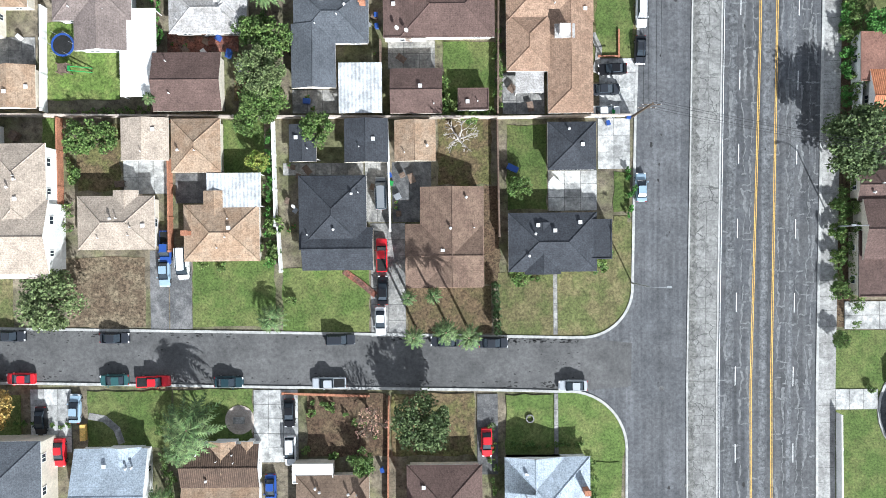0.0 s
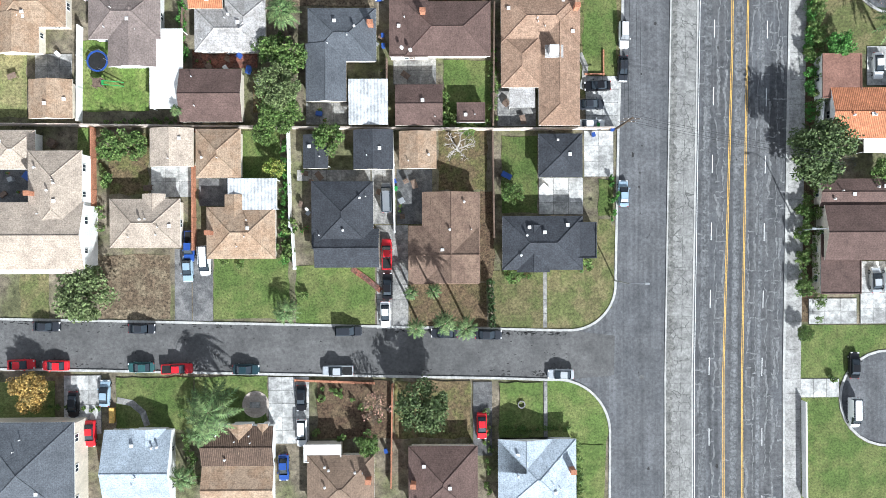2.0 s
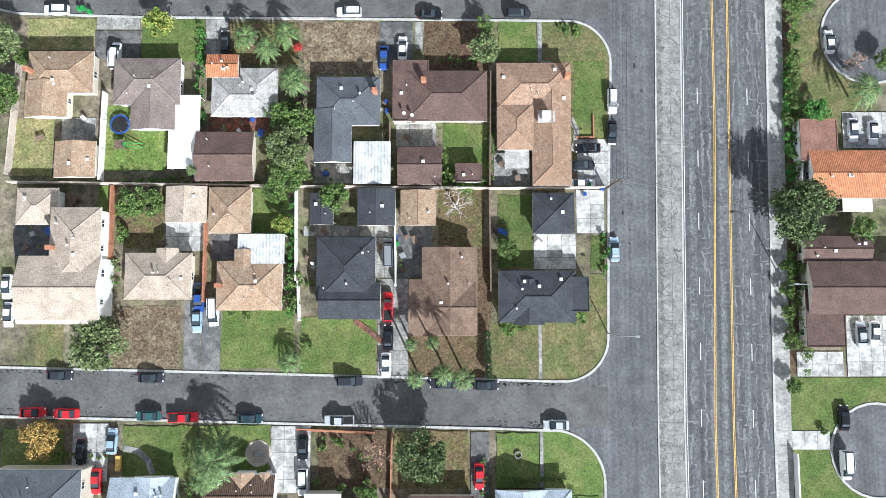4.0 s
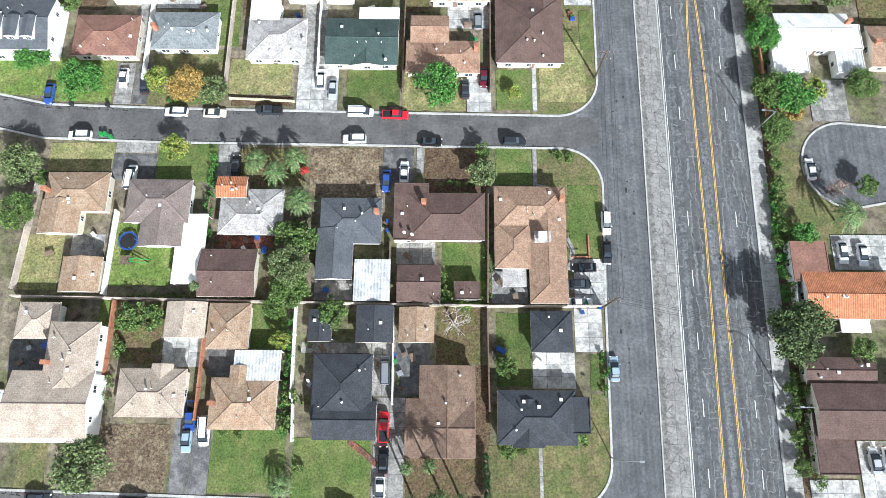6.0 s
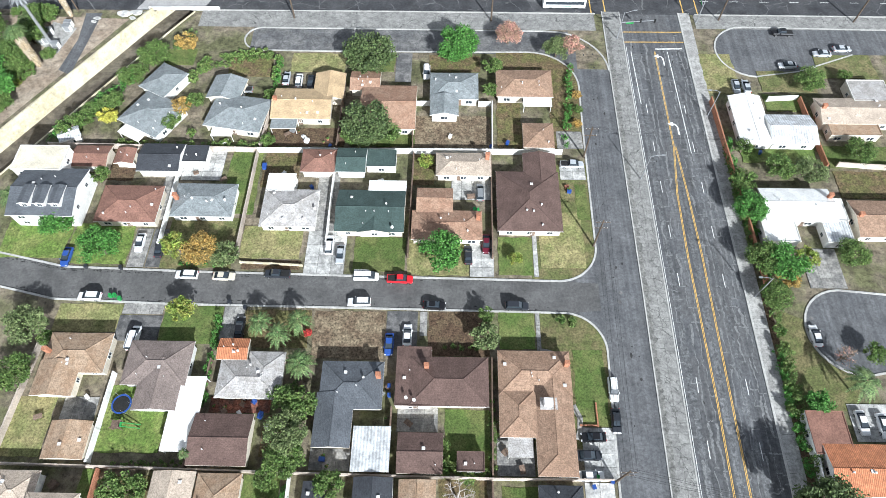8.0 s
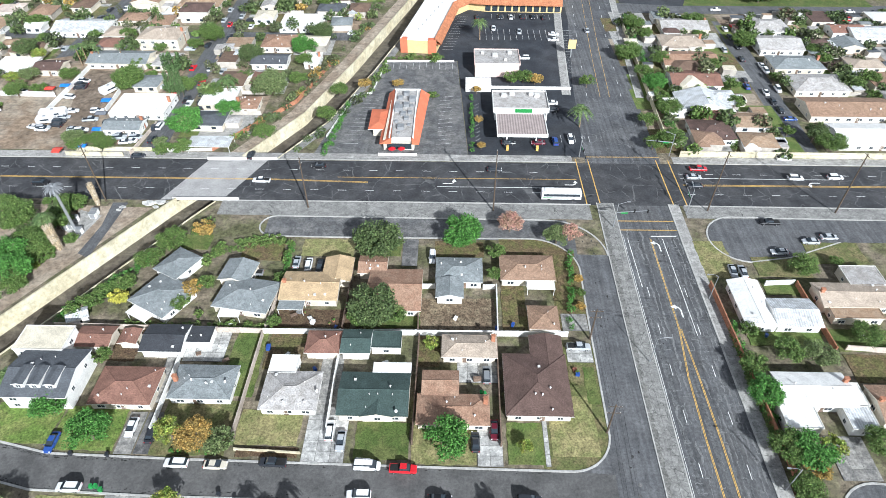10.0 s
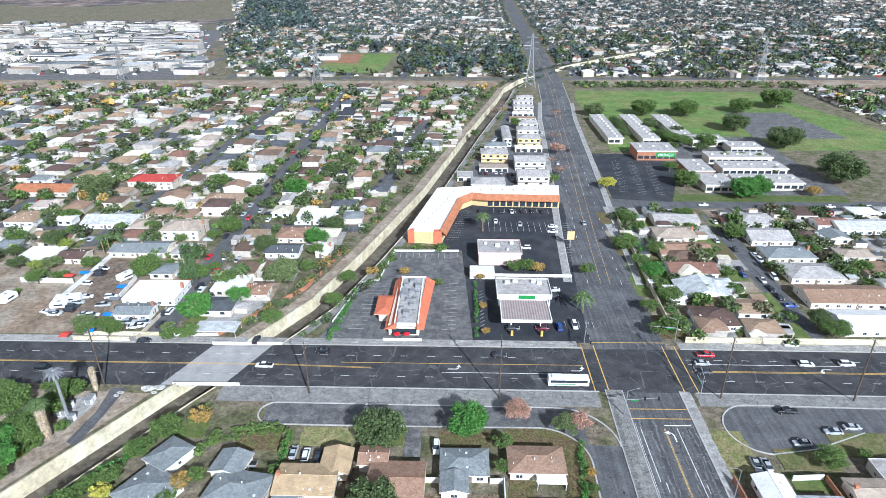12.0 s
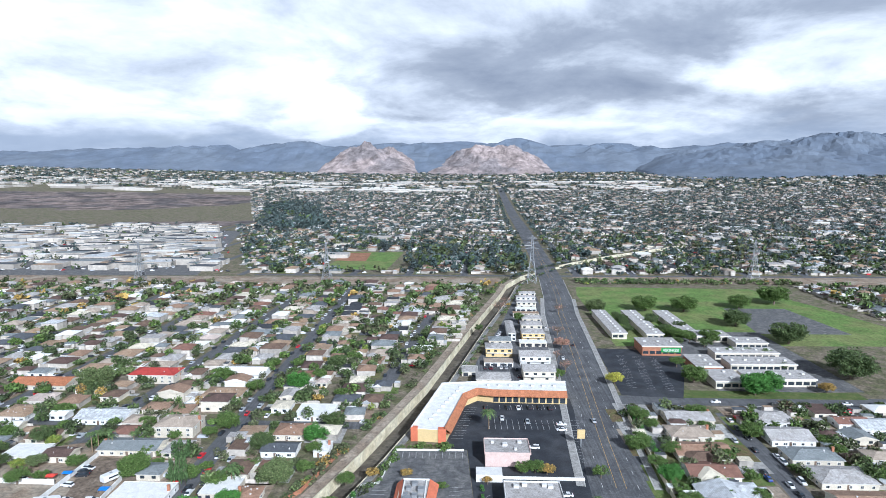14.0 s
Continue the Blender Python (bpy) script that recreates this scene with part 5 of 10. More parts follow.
def leaf_quad(bm, c, s, rng, mi=0, up=0.35):
    nrm = Vector((rng.gauss(0, 1), rng.gauss(0, 1), abs(rng.gauss(0, 1)) + up)).normalized()
    u = nrm.orthogonal().normalized()
    u.rotate(Matrix.Rotation(rng.uniform(0, 6.28), 3, nrm))
    w = nrm.cross(u)
    a, b = s * rng.uniform(0.6, 1.2), s * rng.uniform(0.35, 0.8)
    vs = [bm.verts.new(c + u * a), bm.verts.new(c + w * b), bm.verts.new(c - u * a * 0.9), bm.verts.new(c - w * b)]
    bm.faces.new(vs).material_index = mi


def crown_bm(seed, clumps, leaves, size, flat=0.75):
    """A crown of radius 1 round its middle: leafy clumps of uneven size with gaps."""
    rng = random.Random(seed)
    bm = bmesh.new()
    for _ in range(clumps):
        a, r = rng.uniform(0, 6.28), math.sqrt(rng.random()) * 0.78
        c = Vector((r * math.cos(a), r * math.sin(a), rng.uniform(-0.45, 0.62) * (1.05 - r * r)))
        cr = rng.uniform(0.16, 0.32)
        for _ in range(leaves):
            d = Vector((rng.gauss(0, 1), rng.gauss(0, 1), rng.gauss(0, 0.8))).normalized() * cr * rng.uniform(0.45, 1.05)
            p = c + d
            leaf_quad(bm, Vector((p.x, p.y, p.z * flat)), size, rng)
    return bm


def trunk_bm(seed, spread=0.5):
    """Trunk and limbs up to height 1, the crown's radius being 1."""
    rng = random.Random(seed)
    bm = bmesh.new()
    rod(bm, (0, 0, 0), (0.03, 0.02, 0.45), 0.07, 0.05, 7)
    for i in range(6):
        a = i * 1.05 + rng.uniform(-0.3, 0.3)
        e = Vector((math.cos(a) * spread, math.sin(a) * spread, rng.uniform(0.6, 0.85)))
        rod(bm, (0.03, 0.02, 0.40), e, 0.035, 0.012, 5)
    return bm


def bare_bm(seed):
    rng = random.Random(seed)
    bm = bmesh.new()

    def grow(p, d, ln, r, depth):
        q = p + d * ln
        rod(bm, p, q, r, r * 0.6, 5)
        if depth:
            for _ in range(3):
                e = (d + Vector((rng.gauss(0, 0.6), rng.gauss(0, 0.6), rng.gauss(0.1, 0.3)))).normalized()
                grow(q, e, ln * rng.uniform(0.6, 0.85), r * 0.6, depth - 1)
    rod(bm, (0, 0, 0), (0, 0, 0.3), 0.05, 0.045, 7)
    for i in range(5):
        a = i * 1.26
        grow(Vector((0, 0, 0.3)), Vector((math.cos(a), math.sin(a), 0.9)).normalized(), 0.28, 0.035, 3)
    return bm


def frond_crown(seed):
    """Palm fronds of length 1 that arch out and droop, each with leaflets along its rib."""
    rng = random.Random(seed)
    bm = bmesh.new()
    for i in range(26):
        a, up = i * 2.4 + rng.uniform(-0.2, 0.2), rng.uniform(-0.1, 0.75)
        out = Vector((math.cos(a), math.sin(a), 0))
        wv = Vector((-math.sin(a), math.cos(a), 0))
        last = Vector((0, 0, 0))
        for k in range(1, 15):
            f = k / 14
            p = out * (f * (1 - 0.15 * up)) + Vector((0, 0, up * f * 0.75 - 0.75 * f * f))
            w = 0.17 * math.sin(math.pi * min(1, f * 0.9 + 0.1)) + 0.015
            for s in (-1, 1):
                tip = (last + p) / 2 + wv * s * w + out * 0.07 + Vector((0, 0, -0.06))
                bm.faces.new([bm.verts.new(v) for v in (last, p, tip)])
            last = p
    return bm


plant_count = 0


def plant(kind, x, y, r, h):
    """A tree or shrub with a crown of radius r and height h, standing at x, y."""
    global plant_count
    plant_count += 1
    rng = random.Random(plant_count * 7 + 1)
    v = plant_count % 4
    if kind == "palm":
        root = new("palm_tree")
        root.location = (x, y, 0)
        tagged(root, "palm tree with arching green fronds" if h < 7 else "tall slender palm tree with a small crown", "palm tree", "palms")
        bm = bmesh.new()
        bend = rng.uniform(-0.3, 0.3)
        for i in range(6):
            a, b = i / 6, (i + 1) / 6
            rod(bm, (bend * a * a, 0, h * a * 0.97), (bend * b * b, 0, h * b * 0.97), 0.24 - 0.1 * a, 0.22 - 0.1 * b, 7)
        part("trunk", bm, "palm_trunk", root)
        put("crown", shared(("palm_crown", v), lambda: frond_crown(v)), root, pose(bend, 0, h * 0.96, 0, 0, rng.uniform(0, 360)) @ Matrix.Diagonal((r * 1.15, r * 1.15, r * 1.1, 1)), "leaf_palm")
        return root
    if kind in ("bare", "dead"):
        root = new("bare_tree")
        root.location = (x, y, 0)
        tagged(root, "leafless tree with pale twisted branches" if kind == "dead" else "nearly bare tree with grey twigs", "tree", "trees")
        me = shared(("branches", kind, v), lambda: bare_bm(v))
        put("limb", me, root, Matrix.Diagonal((r * 1.1, r * 1.1, h, 1)), "bark_pale" if kind == "dead" else "bark")
        if kind == "bare":
            me = shared(("thin_crown", v), lambda: crown_bm(v + 90, 22, 14, 0.05))
            put("crown", me, root, pose(0, 0, h * 0.66) @ Matrix.Diagonal((r, r, h * 0.42, 1)), "leaf_pink")
        return root
    if kind == "bush":
        me = shared(("bush_leaves", v), lambda: crown_bm(v + 50, 20, 34, 0.14, 1.0))
        if not me.materials:
            me.materials.append(MATS["leaf_bush"])
        ob = new("bush", me)
        ob.matrix_world = pose(x, y, h * 0.42, 0, 0, rng.uniform(0, 360)) @ Matrix.Diagonal((r * 1.1, r * 1.1, h * 0.62, 1))
        return tagged(ob, "rounded green garden shrub", "bush", "shrubs")
    root = new("cypress_tree" if kind == "cypress" else "tree")
    root.location = (x, y, 0)
    lab = dict(leaf="broad green garden tree", rich="dense bright-green shade tree", olive="spreading tree with grey-green leaves", oakdark="large dark-green dense tree", lime="small tree with yellow-green leaves",
               yellow="tree with yellow autumn leaves", autumn="tree with brown and orange autumn leaves", red="small shrub-like tree with red leaves", pink="sparse tree with reddish-pink leaves", cypress="narrow dark green cypress tree")
    tagged(root, lab[kind], "tree", "trees")
    big = r > 3.2
    me = shared(("trunk", v), lambda: trunk_bm(v))
    put("trunk", me, root, Matrix.Diagonal((max(r, 1.5), max(r, 1.5), h, 1)), "bark")
    if kind == "cypress":
        me = shared(("cypress_crown", v), lambda: crown_bm(v + 30, 26, 34, 0.12, 1.0))
        put("crown", me, root, pose(0, 0, h * 0.52) @ Matrix.Diagonal((r, r, h * 0.60, 1)), "leaf_cypress")
    else:
        n, m, s = (60, 90, 0.052) if big else (40, 60, 0.075)
        hz = max(h * 0.56, 0.85 * r)
        me = shared(("crown", kind, v, big), lambda: crown_bm(v + (10 if big else 20), n, m, s))
        put("crown", me, root, pose(0, 0, max(h * 0.62, hz * 0.72), 0, 0, rng.uniform(0, 360)) @ Matrix.Diagonal((r * 1.12, r * 1.12, hz, 1)), "leaf_" + kind)
        if r > 5.0:
            put("lower_crown", me, root, pose(0, 0, h * 0.38, 0, 0, rng.uniform(0, 360)) @ Matrix.Diagonal((r * 1.0, r * 1.0, h * 0.45, 1)), "leaf_" + kind)
    return root


# ---- vehicles ----
CARS = {}


def section(bm, rows, mi=0, cap=True):
    """Skin over cross-sections, each a list of points."""
    rings = [[bm.verts.new(p) for p in r] for r in rows]
    for a, b in zip(rings, rings[1:]):
        n = len(a)
        for i in range(n):
            bm.faces.new((a[i], a[(i + 1) % n], b[(i + 1) % n], b[i])).material_index = mi
    if cap:
        bm.faces.new(rings[0][::-1]).material_index = mi
        bm.faces.new(rings[-1]).material_index = mi


def ring(x, hw, z0, z1, tuck=0.12):
    """A rounded cross-section of a car body at x."""
    return [(x, -hw + 0.06, z0), (x, -hw, z0 + 0.25), (x, -hw + 0.01, z1 - 0.2), (x, -hw + tuck, z1), (x, hw - tuck, z1), (x, hw - 0.01, z1 - 0.2), (x, hw, z0 + 0.25), (x, hw - 0.06, z0)]


def hull(spec):
    bm = bmesh.new()
    section(bm, [ring(*s) for s in spec])
    return bm


def car_model(kind, colour):
    ln = dict(sedan=4.7, suv=4.8, pickup=5.5, van=5.3)[kind]
    root = new("pickup_truck" if kind == "pickup" else kind if kind != "sedan" else "car")
    h, hw = ln / 2, 0.92
    body, glass = "car_" + colour, "pane"
    if kind == "sedan":
        spec = [(-h, hw - 0.15, 0.35, 0.8), (-h + 0.12, hw - 0.04, 0.28, 0.95), (-h + 1.0, hw, 0.22, 1.0), (0, hw, 0.2, 0.98), (0.75, hw, 0.2, 0.96), (h - 0.25, hw - 0.06, 0.25, 0.78), (h, hw - 0.2, 0.32, 0.6)]
        cab = [(-1.75, 0.72, 0.96, 1.0, 0.02), (-1.1, 0.70, 0.96, 1.40), (0.15, 0.70, 0.95, 1.44), (1.15, 0.72, 0.93, 0.97, 0.02)]
        top = (-1.05, 0.12, 1.45)
    elif kind == "suv":
        spec = [(-h, hw - 0.1, 0.4, 1.0), (-h + 0.1, hw, 0.32, 1.1), (0, hw, 0.28, 1.12), (0.95, hw, 0.28, 1.08), (h - 0.2, hw - 0.05, 0.32, 0.95), (h, hw - 0.18, 0.4, 0.75)]
        cab = [(-2.3, 0.76, 1.08, 1.12, 0.02), (-2.05, 0.74, 1.08, 1.68), (0.3, 0.74, 1.08, 1.74), (1.15, 0.76, 1.05, 1.09, 0.02)]
        top = (-2.0, 0.27, 1.75)
    elif kind == "van":
        spec = [(-h, hw, 0.4, 1.1), (-h + 0.08, hw + 0.03, 0.32, 1.2), (1.2, hw + 0.03, 0.3, 1.2), (h - 0.25, hw - 0.05, 0.32, 1.0), (h, hw - 0.2, 0.4, 0.8)]
        cab = [(-2.6, 0.86, 1.16, 1.9), (-2.5, 0.86, 1.16, 2.0), (1.1, 0.84, 1.16, 2.0), (1.9, 0.84, 1.1, 1.14, 0.02)]
        top = (-2.45, 1.08, 2.01)
    else:
        spec = [(-h, hw - 0.05, 0.45, 1.0), (-h + 0.06, hw, 0.4, 1.05), (-0.6, hw, 0.36, 1.06), (1.2, hw, 0.34, 1.08), (h - 0.2, hw - 0.05, 0.38, 0.98), (h, hw - 0.15, 0.45, 0.8)]
        cab = [(-0.75, 0.78, 1.04, 1.08, 0.02), (-0.6, 0.75, 1.04, 1.72), (0.75, 0.75, 1.05, 1.76), (1.5, 0.78, 1.05, 1.09, 0.02)]
        top = (-0.55, 0.72, 1.77)
    b = part("body", hull(spec), body, root)
    part("cabin_glass", hull(cab), glass, root, "dark tinted windows")
    bm = bmesh.new()
    slab(bm, [(top[0], -0.60), (top[1], -0.60), (top[1] + 0.06, -0.3), (top[1] + 0.06, 0.3), (top[1], 0.60), (top[0], 0.60)], top[2] - 0.05, top[2] + 0.03)
    part("roof", bm, body, root)
    if kind == "van":
        for s in (-1, 1):
            part("side_panel", boxed(-2.5, s * 0.90 - 0.02, 1.15, 0.6, s * 0.90 + 0.02, 1.97), body, root)
    if kind == "pickup":
        part("load_bed", boxed(-h + 0.18, -0.72, 0.95, -0.78, 0.72, 1.07), "tyre", b, "dark load bed")
    tm = shared("tyre", lambda: tyre_bm(0.33, 0.22))
    rm = shared("rim", lambda: tyre_bm(0.2, 0.235))
    for x in (-h + 0.95, h - 0.95):
        for y in (-hw + 0.1, hw - 0.1):
            w = put("wheel", tm, root, pose(x, y, 0.33), "tyre")
            put("rim", rm, w, Matrix.Identity(4), "rim")
    for s in (-1, 1):
        part("headlight", boxed(h - 0.22, s * 0.62 - 0.16, 0.58, h - 0.02, s * 0.62 + 0.16, 0.74), "head_lens", root)
        part("tail_light", boxed(-h - 0.02, s * 0.66 - 0.14, 0.68, -h + 0.16, s * 0.66 + 0.14, 0.86), "tail_lens", root)
        part("mirror", boxed(0.72, s * (hw + 0.08) - 0.09, 0.98, 0.9, s * (hw + 0.08) + 0.09, 1.14), body, root)
    return root


def tyre_bm(r, w):
    bm = bmesh.new()
    rod(bm, (0, -w / 2, 0), (0, w / 2, 0), r, n=14)
    bm.faces.new([v for v in bm.verts][:14][::-1])
    return bm


COLOUR_WORDS = dict(dark="dark grey", blueish="pale silver-blue", darkteal="very dark teal", teal="dark green", cream="cream")


def car(kind, colour, x, y, deg):
    noun = dict(sedan="sedan", suv="sport utility vehicle", pickup="pickup truck", van="van")[kind]
    key = (kind, colour)
    m = pose(x, y, 0.03, 0, 0, deg)
    if key in CARS:
        ob = copy_thing(CARS[key], m)
    else:
        ob = CARS[key] = car_model(kind, colour)
        ob.matrix_basis = m
    where = "street" if abs(deg) % 180 < 45 or 135 < abs(deg) % 180 else "driveway"
    return tagged(ob, f"{COLOUR_WORDS.get(colour, colour)} {noun} parked on the {where}", "truck" if kind == "pickup" else kind if kind == "van" else "car", "parked vehicles")


# ---- walls, poles ----


def garden_wall(x0, y0, x1, y1, h=1.7, material="block_wall", t=0.2):
    d = Vector((x1 - x0, y1 - y0))
    n = max(1, round(d.length / 6))
    root = new("garden_wall" if material != "fence_wood" else "fence")
    root.location = (x0, y0, 0)
    words = dict(block_wall="beige block garden wall", fence_wood="dark weathered wooden fence", wall_white="white painted garden wall", wall_brick="reddish brick garden wall", channel_wall="cream sound wall")
    tagged(root, words[material] + " between lots", "wall" if material != "fence_wood" else "fence", "garden walls")
    u = d / n
    ang = math.degrees(math.atan2(d.y, d.x))
    for i in range(n):
        put("panel", shared(("panel", round(u.length, 2), h, t, material), lambda: wall_panel(u.length, h, t)), root, pose(u.x * i, u.y * i, 0, 0, 0, ang), material)
    return root


def wall_panel(ln, h, t):
    bm = boxed(0.2, -t / 2, -0.05, ln - 0.2, t / 2, h)
    box(bm, -0.2, -t / 2 - 0.06, -0.05, 0.2, t / 2 + 0.06, h + 0.12)
    box(bm, 0.2, -t / 2 - 0.03, h, ln - 0.2, t / 2 + 0.03, h + 0.06)
    return bm


def utility_pole(x, y, h, arms=2, deg=0):
    root = new("utility_pole")
    root.matrix_basis = pose(x, y, 0, 0, 0, deg)
    tagged(root, "tall dark wooden utility pole with crossarms", "utility pole", "poles")
    bm = bmesh.new()
    rod(bm, (0, 0, -0.2), (0, 0, h), 0.24, 0.15, 8)
    part("pole", bm, "wood_pole", root)
    for i in range(arms):
        z = h - 0.6 - i * 2.2
        c = part("crossarm", boxed(-1.5, -0.14, z - 0.07, 1.5, -0.02 - 0.13 + 0.13, z + 0.07), "wood_pole", root)
        for k in (-1.35, -0.6, 0.6, 1.35):
            bm = bmesh.new()
            rod(bm, (k, -0.08, z + 0.07), (k, -0.08, z + 0.28), 0.06, 0.04, 6)
            part("insulator", bm, "vent_metal", c)
    return root


def wire(a, b, sag=0.8):
    cu = bpy.data.curves.new("overhead_wire", "CURVE")
    cu.dimensions, cu.bevel_depth, cu.bevel_resolution = "3D", 0.025, 0
    s = cu.splines.new("POLY")
    s.points.add(8)
    for i in range(9):
        f = i / 8
        p = Vector(a).lerp(Vector(b), f)
        s.points[i].co = (p.x, p.y, p.z - 4 * sag * f * (1 - f), 1)
    cu.materials.append(MATS["wire"])
    return tagged(new("overhead_wire", cu), "thin dark overhead power wire between poles", "wire", "wires")


def street_lamp(x, y, h, deg, reach=2.4):
    root = new("street_lamp")
    root.matrix_basis = pose(x, y, 0, 0, 0, deg)
    tagged(root, "grey concrete street lamp with a curved arm", "street lamp", "street lamps")
    bm = bmesh.new()
    rod(bm, (0, 0, 0), (0, 0, h), 0.13, 0.08, 8)
    part("post", bm, "galvanised", root)
    bm = bmesh.new()
    pts = [(0, 0, h - 0.4), (reach * 0.3, 0, h + 0.25), (reach * 0.7, 0, h + 0.5), (reach, 0, h + 0.5)]
    for a, b in zip(pts, pts[1:]):
        rod(bm, a, b, 0.05, n=6)
    part("arm", bm, "galvanised", root)
    part("lamp_head", boxed(reach - 0.1, -0.16, h + 0.4, reach + 0.6, 0.16, h + 0.56), "galvanised", root)
    return root


def signal_mast(x, y, deg, reach):
    root = new("traffic_signal")
    root.matrix_basis = pose(x, y, 0, 0, 0, deg)
    tagged(root, "grey traffic signal mast with lamps over the crossing", "traffic signal", "traffic signals")
    bm = bmesh.new()
    rod(bm, (0, 0, 0), (0, 0, 8.5), 0.17, 0.11, 8)
    part("post", bm, "galvanised", root)
    bm = bmesh.new()
    rod(bm, (0, 0, 5.4), (reach, 0, 6.2), 0.12, 0.06, 7)
    part("mast_arm", bm, "galvanised", root)
    bm = bmesh.new()
    rod(bm, (0, 0, 8.3), (2.4, 0, 9.3), 0.06, 0.05, 6)
    box(bm, 2.3, -0.16, 9.2, 3.1, 0.16, 9.35)
    part("lamp_arm", bm, "galvanised", root)
    for k in (reach * 0.55, reach - 0.3):
        part("signal_head", boxed(k - 0.2, -0.2, 5.4, k + 0.2, 0.15, 6.5), "tyre", root, "black three-lamp signal head")
    part("name_sign", boxed(1.2, -0.05, 5.0, 3.2, 0.03, 5.45), "paint_green", root, "green street sign")
    return root

plant("olive", -64.7, -8.9, 5.0, 6.0)
plant("autumn", -75.0, -25.6, 3.6, 5.0)
plant("palm", -30.5, -12.0, 2.4, 3.0)
plant("palm", -7.0, -14.1, 1.7, 11.0)
plant("palm", -2.1, -13.2, 2.0, 12.0)
plant("palm", 1.4, -14.0, 2.0, 12.0)
plant("palm", -8.1, -8.8, 1.3, 4.0)
plant("palm", -3.8, -8.5, 1.4, 4.0)
plant("oakdark", -5.8, -28.2, 4.6, 8.0)
plant("bare", -14.3, -29.0, 3.6, 6.0)
plant("leaf", -16.0, -35.4, 2.2, 4.0)
plant("palm", -42.1, -28.6, 4.8, 7.0)
plant("palm", -44.3, -32.6, 3.0, 5.0)
plant("palm", -48.2, -40.9, 2.4, 4.0)
plant("leaf", -60.3, 17.5, 2.8, 4.0)
plant("leaf", -56.8, 17.1, 2.6, 4.0)
plant("bush", -62.5, 11.4, 1.4, 2.0)
plant("lime", -32.1, 13.2, 1.8, 4.0)
plant("leaf", -33.6, 19.3, 2.2, 4.0)
plant("leaf", -30.7, 22.6, 3.6, 6.0)
plant("olive", -30.6, 26.9, 4.0, 7.0)
plant("leaf", -29.2, 32.6, 3.2, 6.0)
plant("leaf", -32.9, 33.8, 2.4, 5.0)
plant("leaf", -22.3, 18.2, 2.8, 5.0)
plant("dead", 0.3, 16.7, 4.5, 7.0)
plant("leaf", 9.9, 8.6, 2.0, 4.0)
plant("bush", -30.0, 3.1, 1.6, 3.0)
plant("bush", -30.7, -1.0, 1.8, 3.0)
plant("palm", -30.4, 40.6, 2.6, 5.0)
plant("palm", -48.8, 23.2, 1.1, 4.0)
plant("bush", -2.5, 23.6, 1.3, 2.0)
plant("bush", -1.0, 22.1, 1.3, 2.0)
plant("bush", 1.9, 20.5, 1.6, 2.0)
plant("bush", 22.5, -3.9, 1.9, 1.5)
plant("bush", 10.1, -6.0, 1.4, 1.5)
plant("bush", 24.0, -1.6, 1.4, 1.5)
plant("cypress", 6.0, -7.1, 0.8, 3.0)
plant("cypress", 6.0, -8.4, 0.8, 3.0)
plant("cypress", 6.1, -9.6, 0.8, 3.0)
plant("cypress", 6.2, -10.8, 0.8, 3.0)
plant("cypress", 6.2, -12.0, 0.8, 3.0)
plant("cypress", 6.3, -13.3, 0.8, 3.0)
plant("cypress", 6.3, -14.5, 0.8, 3.0)
plant("bush", -41.8, -3.2, 1.0, 1.2)
plant("bush", -38.7, -3.5, 1.0, 1.2)
plant("bush", -27.4, -9.2, 0.9, 1.5)
plant("bush", -24.4, -27.7, 0.8, 1.2)
plant("bush", -21.3, -26.7, 0.9, 1.2)
plant("bush", -20.8, -34.9, 0.9, 1.5)
plant("bush", -25.4, -33.9, 0.8, 1.2)
plant("olive", -86.1, 47.6, 4.2, 6.0)
plant("leaf", -85.0, 37.7, 3.7, 6.0)
plant("leaf", -82.2, 45.5, 1.7, 3.0)
plant("lime", -56.1, 51.5, 2.7, 5.0)
plant("palm", -39.3, 48.4, 2.6, 5.0)
plant("palm", -35.1, 46.1, 2.6, 5.0)
plant("palm", -31.5, 49.0, 2.6, 5.0)
plant("red", -30.1, 47.6, 0.9, 2.0)
plant("palm", -30.0, 39.9, 2.8, 5.0)
plant("leaf", 5.9, 51.7, 1.7, 4.0)
plant("olive", 5.6, 46.7, 2.9, 5.0)
plant("rich", -3.6, 65.3, 4.7, 8.0)
plant("lime", -60.6, 66.3, 2.9, 6.0)
plant("autumn", -55.4, 65.5, 3.8, 6.0)
plant("olive", -49.7, 64.3, 3.1, 5.0)
plant("rich", -77.0, 65.9, 4.5, 7.0)
plant("lime", 12.3, 65.0, 1.6, 3.0)
plant("bush", 21.2, 51.6, 1.1, 1.5)
plant("bush", 23.6, 51.0, 1.1, 1.5)
plant("rich", 69.2, 63.8, 4.5, 7.0)
plant("leaf", 64.9, 65.3, 3.8, 6.0)
plant("leaf", 65.4, 56.7, 3.3, 5.0)
plant("lime", 74.2, 65.7, 2.6, 5.0)
plant("bush", 64.9, 49.6, 1.3, 3.0)
plant("bush", 64.6, 46.1, 1.3, 3.0)
plant("bush", 64.5, 42.0, 1.3, 3.0)
plant("bush", 63.9, 38.0, 1.3, 3.0)
plant("bush", 63.2, 33.4, 1.3, 3.0)
plant("rich", 68.2, 35.0, 2.4, 4.0)
plant("palm", 76.0, 38.0, 3.4, 6.0)
plant("bare", 75.3, 43.9, 2.8, 5.0)
plant("oakdark", 62.7, 15.3, 5.6, 10.0)
plant("leaf", 75.8, 12.1, 2.5, 4.0)
plant("leaf", 61.7, -8.5, 1.6, 3.0)
